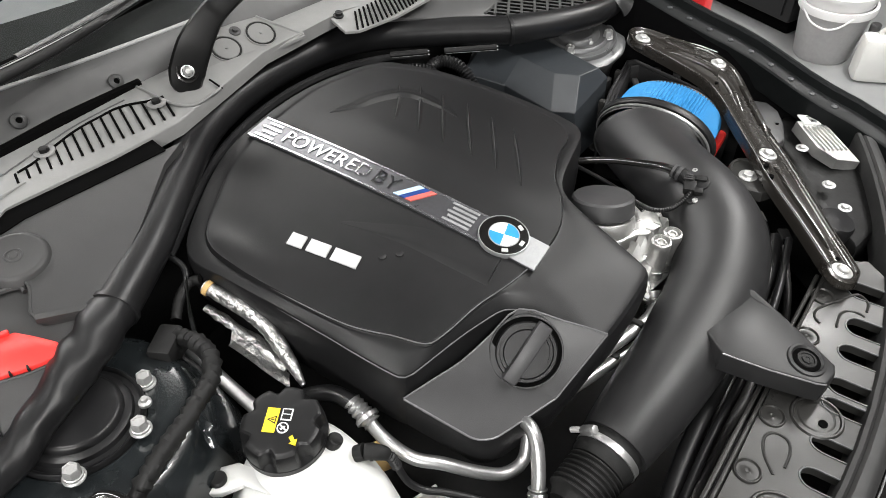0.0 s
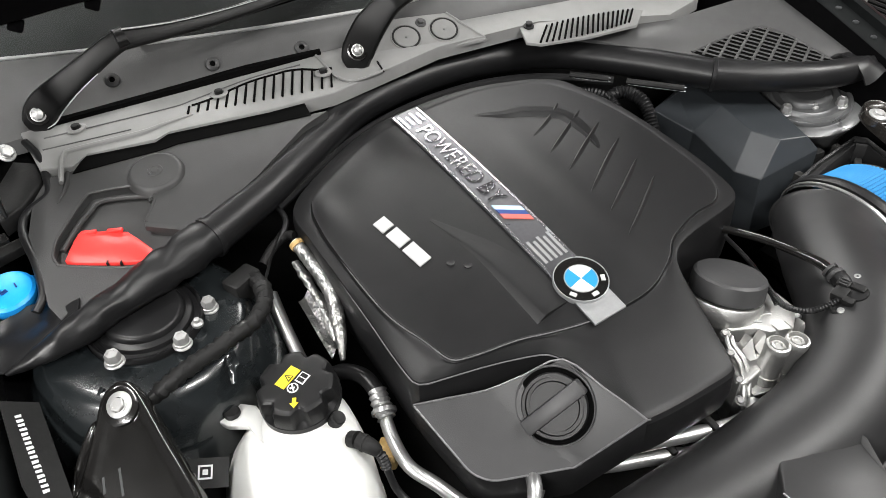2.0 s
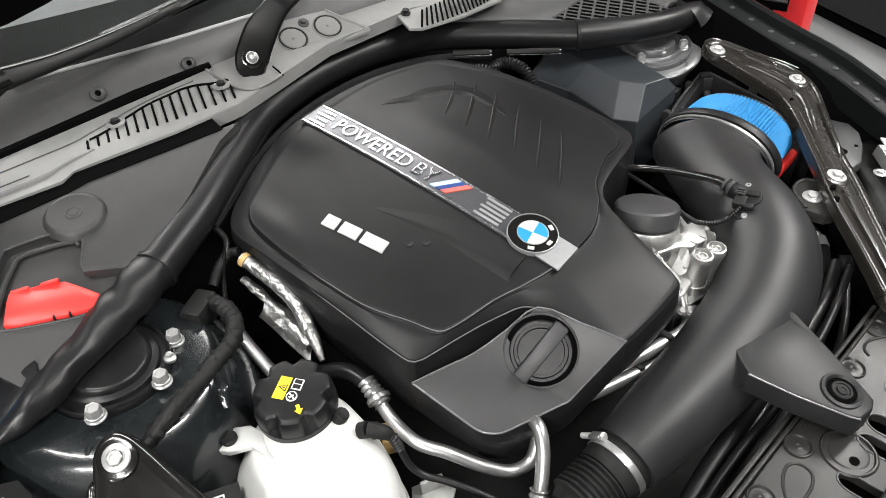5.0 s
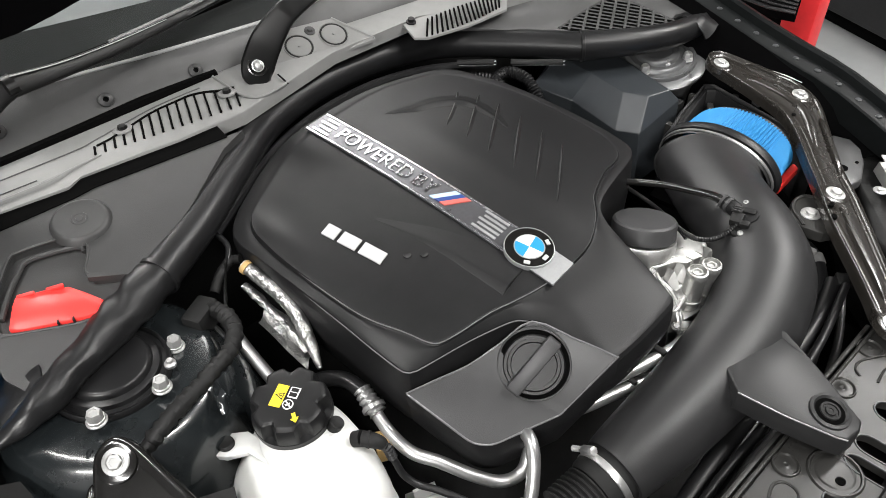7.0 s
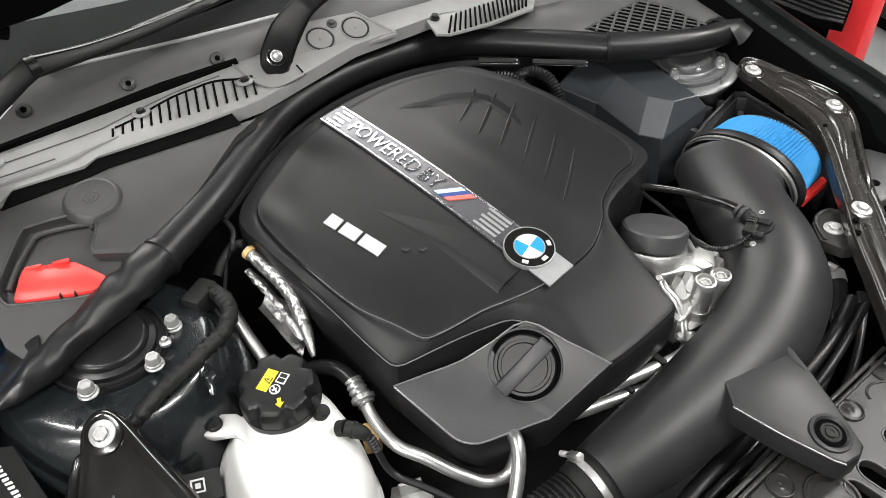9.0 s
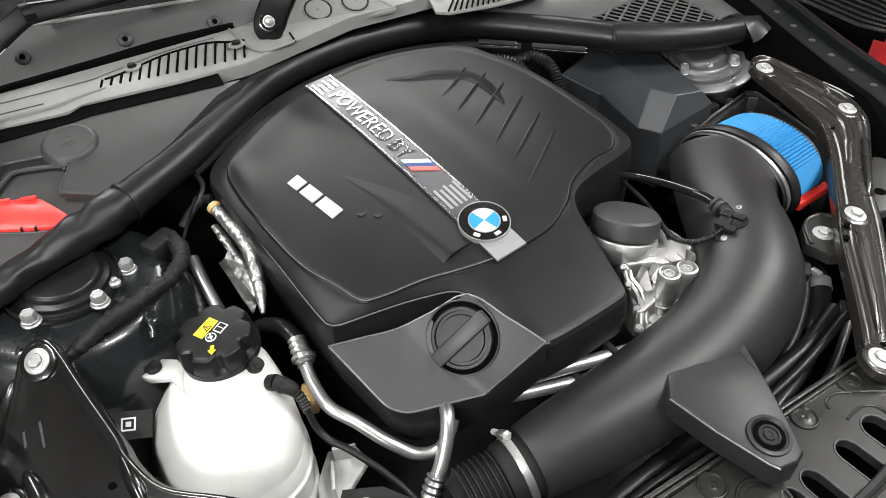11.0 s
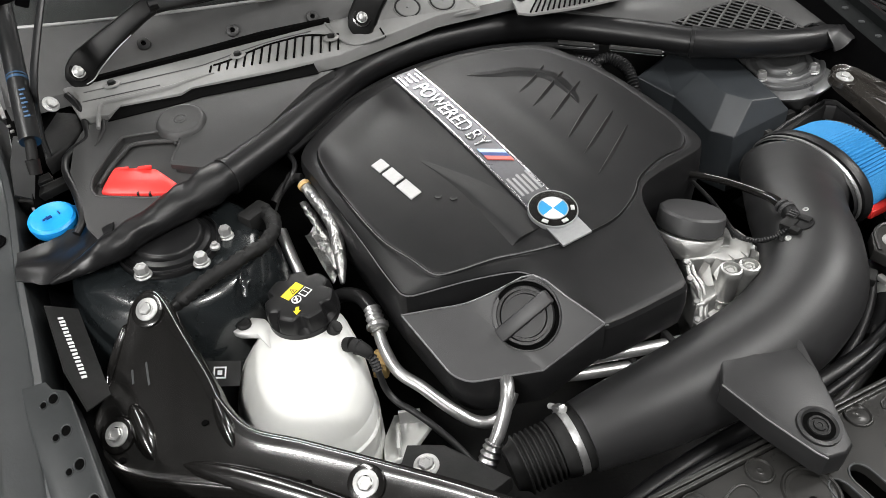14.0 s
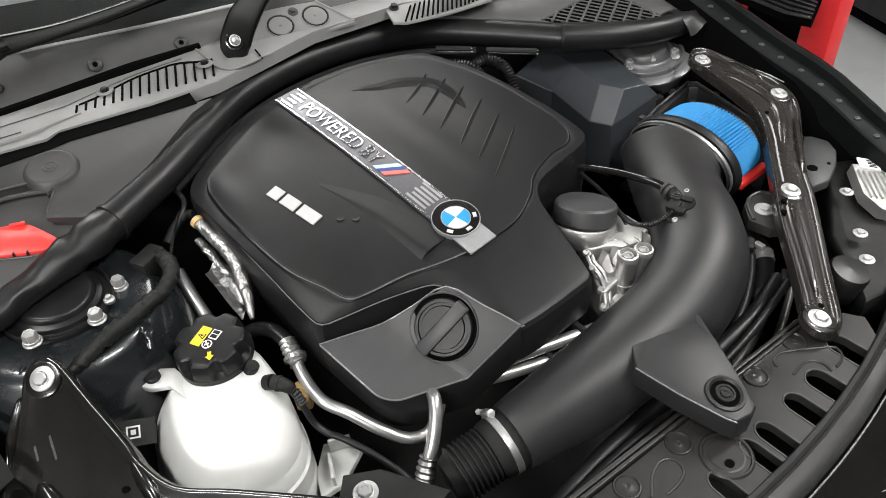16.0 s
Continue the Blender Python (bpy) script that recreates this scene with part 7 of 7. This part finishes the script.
for x, y, r, rin in ((0.018, -0.569, 0.0295, 0.02), (-0.135, -0.572, 0.0295, 0.02)):
    part("press_ring", lathe(bmesh.new(), [(r + 0.002, 0), (r, 0.0024), (r - 0.002, 0.0024), (r - 0.0035, -0.0006), (rin + 0.003, -0.0006), (rin + 0.001, 0.0008), (rin - 0.001, 0.0008)], (x, y, SLAM_Z), (0, 0, 1), 40), SLAM, slam)
    part("hole", lathe(bmesh.new(), [(0.0055, 0), (0.0055, 0.0014), (0, 0.0014)], (x - 0.006, y - 0.009, SLAM_Z), (0, 0, 1), 14), VOID, slam)
for pts in (((0.170, -0.528), (0.176, -0.520), (0.190, -0.517), (0.206, -0.524), (0.248, -0.550), (0.253, -0.560), (0.244, -0.571), (0.226, -0.574)),
            ((0.175, -0.548), (0.190, -0.546), (0.203, -0.546), (0.213, -0.551), (0.218, -0.561), (0.216, -0.574)),
            ((-0.088, -0.552), (-0.068, -0.535), (-0.048, -0.528), (-0.036, -0.532), (-0.032, -0.542), (-0.036, -0.553), (-0.05, -0.559), (-0.072, -0.560)),
            ((-0.205, -0.552), (-0.19, -0.535), (-0.17, -0.528), (-0.157, -0.532), (-0.153, -0.542), (-0.157, -0.553), (-0.17, -0.559), (-0.19, -0.56))):
    part("bead", hose(bmesh.new(), [V((x, y, SLAM_Z)) for x, y in pts], 0.0019, 8), SLAM, slam)
for x, y in ((-0.24, -0.526), (-0.100, -0.527), (-0.012, -0.525), (0.137, -0.521), (0.222, -0.517)):
    lathe(bm := bmesh.new(), [(0.0165, 0.0), (0.0155, 0.0024), (0.0142, 0.0028), (0.0125, 0.0004), (0.006, 0.0003), (0.003, 0.0016), (0.0015, 0.0012), (0, 0.001)], (x, y, SLAM_Z), (0, 0, 1), 30)
    part("press_dome", bm, SLAM, slam)
for y, z, w in ((-0.507, 0.790, 0.005), (-0.4985, 0.786, 0.006)):
    box(bm := bmesh.new(), (-0.03, y, z), (0.58, w, 0.012), bevel=0.0018)
    part("inner_lip", bm, SLAM, slam)
# round badge on the nose
NB = V((0.130, seal_y(0.130) - 0.112, 0.720))
nn = V((0.05, -0.62, 0.78)).normalized()
nose_badge = thing("nose_badge", "round badge with silver rim on the nose", "badge", NB)
part("rim", lathe(bmesh.new(), [(0.038, -0.004), (0.041, 0.002), (0.0405, 0.005), (0.039, 0.0055), (0.0385, 0.004)], NB, nn, 44), SILVER, nose_badge)
part("ring", lathe(bmesh.new(), [(0.0388, 0.0), (0.0388, 0.004), (0.022, 0.0046), (0, 0.0046)], NB, nn, 44), PAINT, nose_badge)
nt_ = frame_of(NB, nn, (1, 0, 0))
for q in range(4):
    part("quarter", plain(nt_, [(0, 0)] + disc(0.0215, 10, 90 * q, 90 * q + 90), 0.003, 0.0052), SKY_BLUE if q % 2 else WHITE, nose_badge)
part("band", lathe(bmesh.new(), [(0.023, 0.004), (0.023, 0.0054), (0.0214, 0.0054)], NB, nn, 40), SILVER, nose_badge)
# headlamp
lampu = thing("headlamp", "black headlamp housing with ribbed control unit", "headlamp", (0.6, -0.36, 0.75))
slab(bm := bmesh.new(), [(0.47, -0.42), (0.56, -0.36), (0.64, -0.30), (0.70, -0.33), (0.62, -0.46), (0.48, -0.55), (0.38, -0.53)], 0.768, 0.62, 0.01)
part("housing", bm, DARK, lampu)
um = frame_of((0.602, -0.410, 0.788), (0.1, -0.15, 1), (0.66, 0.75, 0))
part("control_unit", plain(um, [(-0.062, -0.030), (0.05, -0.034), (0.058, -0.01), (0.058, 0.024), (-0.02, 0.030), (-0.055, 0.012)], -0.016, 0.004), ALU, lampu, "ribbed aluminium control unit")
for k in range(6):
    v = -0.024 + 0.009 * k
    box(bm := bmesh.new(), (0.005, v, 0.006), (0.07, 0.003, 0.005), bevel=0.001)
    bm.transform(um)
    part("cooling_rib", bm, ALU, lampu)
part("paper_label", plain(um, [(0.046, -0.020), (0.074, -0.022), (0.076, 0.012), (0.048, 0.014)], 0.004, 0.0065), LABEL, lampu)
for k in range(5):
    part("label_bar", plain(um, [(0.052 + 0.004 * k, -0.015), (0.054 + 0.004 * k, -0.015), (0.054 + 0.004 * k, -0.002 - 0.002 * (k % 2)), (0.052 + 0.004 * k, -0.002)], 0.0064, 0.007), DARK, lampu)
part("bulb_cover", lathe(bmesh.new(), [(0.03, -0.04), (0.03, 0.0), (0.027, 0.006), (0, 0.008)], (0.399, -0.487, 0.785), (0.1, -0.2, 1), 28), RUBBER, lampu)
for p in ((0.559, -0.384, 0.79), (0.488, -0.451, 0.785), (0.442, -0.489, 0.785)):
    bolt(lampu, p, (0, 0, 1), 0.006, washer=1.8, tall=0.5)

# ---- workshop things behind the wing ----
lift = thing("vehicle_lift", "red painted vehicle lift with a ribbed black step", "lift", (1.31, 0.2, 0))
for p, sz in (((1.315, 0.104, 0.55), (0.07, 0.088, 1.10)), ((1.315, 0.352, 0.55), (0.07, 0.058, 1.10))):
    box(bm := bmesh.new(), p, sz, bevel=0.008)
    part("upright", bm, LIFT_RED, lift)
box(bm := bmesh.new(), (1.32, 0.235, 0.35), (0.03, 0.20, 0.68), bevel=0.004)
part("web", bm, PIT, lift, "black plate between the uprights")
box(bm := bmesh.new(), (1.32, 0.22, 0.03), (0.20, 0.42, 0.06), bevel=0.01)
part("foot", bm, LIFT_RED, lift)
LOW_RUN = [V((1.203, 0.084, 0.735)), V((1.189, 0.144, 0.735)), V((1.211, 0.30, 0.735)), V((1.222, 0.46, 0.735))]
TOP_RUN = [V((1.262, 0.106, 0.778)), V((1.262, 0.16, 0.79)), V((1.268, 0.30, 0.79)), V((1.272, 0.46, 0.79))]
BACK = V((0.012, 0, -0.03))
skin(bm := bmesh.new(), [LOW_RUN, TOP_RUN, [p + BACK for p in TOP_RUN], [p + BACK for p in LOW_RUN], LOW_RUN], close=False)
step = part("step", bm, PIT, lift, "ribbed black plastic step")
for k in range(8):
    f = k / 7
    part("step_rib", hose(bmesh.new(), [p.lerp(q, f) for p, q in zip(LOW_RUN, TOP_RUN)], 0.0034 if 0 < k < 7 else 0.0045, 6, 1), RUBBER, step)
bolt(step, LOW_RUN[2].lerp(TOP_RUN[2], 0.5), (-0.6, 0, 0.8), 0.008, washer=1.4, tall=0.5)
cab = thing("tool_cabinet", "black steel tool cabinet standing on the workshop floor", "cabinet", (2.95, 0.4, 0))
cm = Matrix.Translation((2.505, 0.075, 0)) @ Matrix.Rotation(math.atan2(0.56, 0.23), 4, "Z")
# Lowest box is gap black: it paints the shadow below the cabinet.
for name, at, size, mat in (("body", (0.55, -0.30, 0.50), (1.10, 0.55, 0.84), RUBBER), ("under_gap", (0.55, -0.32, 0.04), (1.04, 0.47, 0.08), VOID), ("top", (0.55, -0.30, 0.935), (1.14, 0.59, 0.03), PIT)):
    box(bm := bmesh.new(), at, size, bevel=0.012)
    bm.transform(cm)
    part(name, bm, mat, cab)
for k in range(4):
    box(bm := bmesh.new(), (0.55, -0.02, 0.19 + 0.2 * k), (1.02, 0.012, 0.17), bevel=0.004)
    bm.transform(cm)
    part("drawer", bm, RUBBER, cab)
pail = thing("bucket", "grey plastic bucket with pale rim on the floor", "bucket", (2.52, -0.1, 0))
part("body", lathe(bmesh.new(), [(0, 0), (0.108, 0), (0.113, 0.008), (0.138, 0.20), (0.142, 0.235), (0.136, 0.235), (0.131, 0.2), (0.106, 0.012), (0, 0.012)], (2.52, -0.1, 0), (0, 0, 1), 40), GREY_PAIL, pail)
part("rim", lathe(bmesh.new(), [(0.138, 0.205), (0.150, 0.208), (0.152, 0.222), (0.150, 0.238), (0.138, 0.239)], (2.52, -0.1, 0), (0, 0, 1), 40), LABEL, pail)
part("inner_pail", lathe(bmesh.new(), [(0.132, 0.235), (0.136, 0.275), (0.146, 0.278), (0.147, 0.292), (0.136, 0.294), (0.128, 0.26), (0, 0.25)], (2.52, -0.1, 0), (0, 0, 1), 40), LABEL, pail)
part("handle", hose(bmesh.new(), [(2.40, -0.19, 0.225), (2.365, -0.15, 0.19), (2.362, -0.10, 0.175), (2.375, -0.04, 0.19), (2.42, 0.01, 0.225)], 0.004, 8), LABEL, pail)
jug = thing("canister", "white plastic canister on the floor beside the bucket", "canister", (2.41, -0.325, 0))
jug_m = Matrix.Rotation(radians(25), 4, "Z")
box(bm := bmesh.new(), (2.41, -0.325, 0.095), (0.10, 0.17, 0.19), jug_m, 0.028)
part("body", bm, TANK, jug)
part("grip", hose(bmesh.new(), [(2.40, -0.375, 0.18), (2.405, -0.355, 0.212), (2.41, -0.32, 0.216), (2.415, -0.295, 0.185)], 0.011, 10), TANK, jug)
part("cap", lathe(bmesh.new(), [(0.02, 0.18), (0.02, 0.212), (0.017, 0.215), (0, 0.215)], (2.43, -0.27, 0), (0, 0, 1), 18), PANEL, jug)
box(bm := bmesh.new(), (2.40, -0.475, 0.08), (0.10, 0.09, 0.16), jug_m, 0.012)
whole("canister_box", bm, PURPLE, "dark purple canister on the floor", "canister")


# pressed grey plate of the inner wing beside the filter's brace
plate_run = [(0.60, -0.235), (0.635, -0.240), (0.655, -0.258), (0.662, -0.285), (0.645, -0.312), (0.61, -0.334), (0.56, -0.352), (0.525, -0.345), (0.55, -0.28)]
slab(bm := bmesh.new(), plate_run, 0.796, 0.78, 0.004)
wp = part("inner_wing_plate", bm, COVER_LOW, car)
for q, r in (((0.569, -0.315), 0.0085), ((0.632, -0.250), 0.007), ((0.60, -0.325), 0.003)):
    part("hole", lathe(bmesh.new(), [(r, 0), (r, 0.0012), (0, 0.0012)], (*q, 0.796), (0, 0, 1), 16), VOID, wp)
# clamped hoses between the intake and the brace
coup = thing("hose_coupling", "dark hose coupling with bright spring clamp", "hose", (0.36, -0.40, 0.75))
part("hose", hose(bmesh.new(), [(0.30, -0.42, 0.735), (0.335, -0.40, 0.752), (0.36, -0.375, 0.765), (0.38, -0.34, 0.76), (0.385, -0.30, 0.74)], 0.016, 18), RUBBER, coup)
part("clamp", hose(bmesh.new(), [(0.352, -0.385, 0.761), (0.362, -0.373, 0.766)], 0.0175, 20), STEEL, coup)
box(bm := bmesh.new(), (0.352, -0.372, 0.786), (0.01, 0.016, 0.008), bevel=0.002)
part("clamp_ear", bm, STEEL, coup)
for q in ((0.33, -0.365, 0.795), (0.345, -0.43, 0.765)):
    box(bm := bmesh.new(), q, (0.026, 0.018, 0.014), Matrix.Rotation(radians(35), 4, "Z"), 0.003)
    part("plug", bm, DARK, coup)

box(bm := bmesh.new(), (-0.330, -0.165, 0.775), (0.022, 0.03, 0.03), Matrix.Rotation(radians(-30), 4, "Z"), 0.004)
whole("brown_plug", bm, TAN, "small brown plug beside the aluminium line", "connector")

# Flat black slab standing for the shaded well beside the hinge.
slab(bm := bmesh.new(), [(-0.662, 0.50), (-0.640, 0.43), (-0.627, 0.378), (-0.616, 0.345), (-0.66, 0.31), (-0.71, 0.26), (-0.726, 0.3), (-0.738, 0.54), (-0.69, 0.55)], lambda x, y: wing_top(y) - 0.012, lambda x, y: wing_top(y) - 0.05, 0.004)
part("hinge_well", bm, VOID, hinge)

# rear corner of the raised bonnet above its hinge
bonnet = thing("raised_bonnet", "black underside corner of the raised bonnet", "bonnet", (-0.6, 0.37, 1.25))
edge = [(-0.76, 1.170), (-0.68, 1.180), (-0.654, 1.184), (-0.577, 1.193), (-0.50, 1.198), (-0.42, 1.200), (-0.372, 1.207), (-0.32, 1.217), (-0.25, 1.24), (-0.20, 1.265)]
rows = []
for x, z in edge:
    rows.append([V((x, 0.395, z + 0.20)), V((x, 0.385, z + 0.04)), V((x, 0.372, z + 0.012)), V((x, 0.36, z)), V((x, 0.350, z + 0.004)), V((x, 0.345, z + 0.02)), V((x, 0.33, z + 0.05)), V((x, 0.30, z + 0.20))])
skin(bm := bmesh.new(), rows, cap0=True, cap1=True)
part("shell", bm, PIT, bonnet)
box(bm := bmesh.new(), (-0.598, 0.352, 1.208), (0.012, 0.008, 0.014), bevel=0.003)
part("clip", bm, LABEL, bonnet, "small white clip")
for x, z in ((-0.565, 1.190), (-0.47, 1.195), (-0.62, 1.185)):
    box(bm := bmesh.new(), (x, 0.362, z), (0.018, 0.012, 0.018), Matrix.Rotation(radians(30), 4, "Y"), 0.003)
    part("tab", bm, PIT, bonnet)
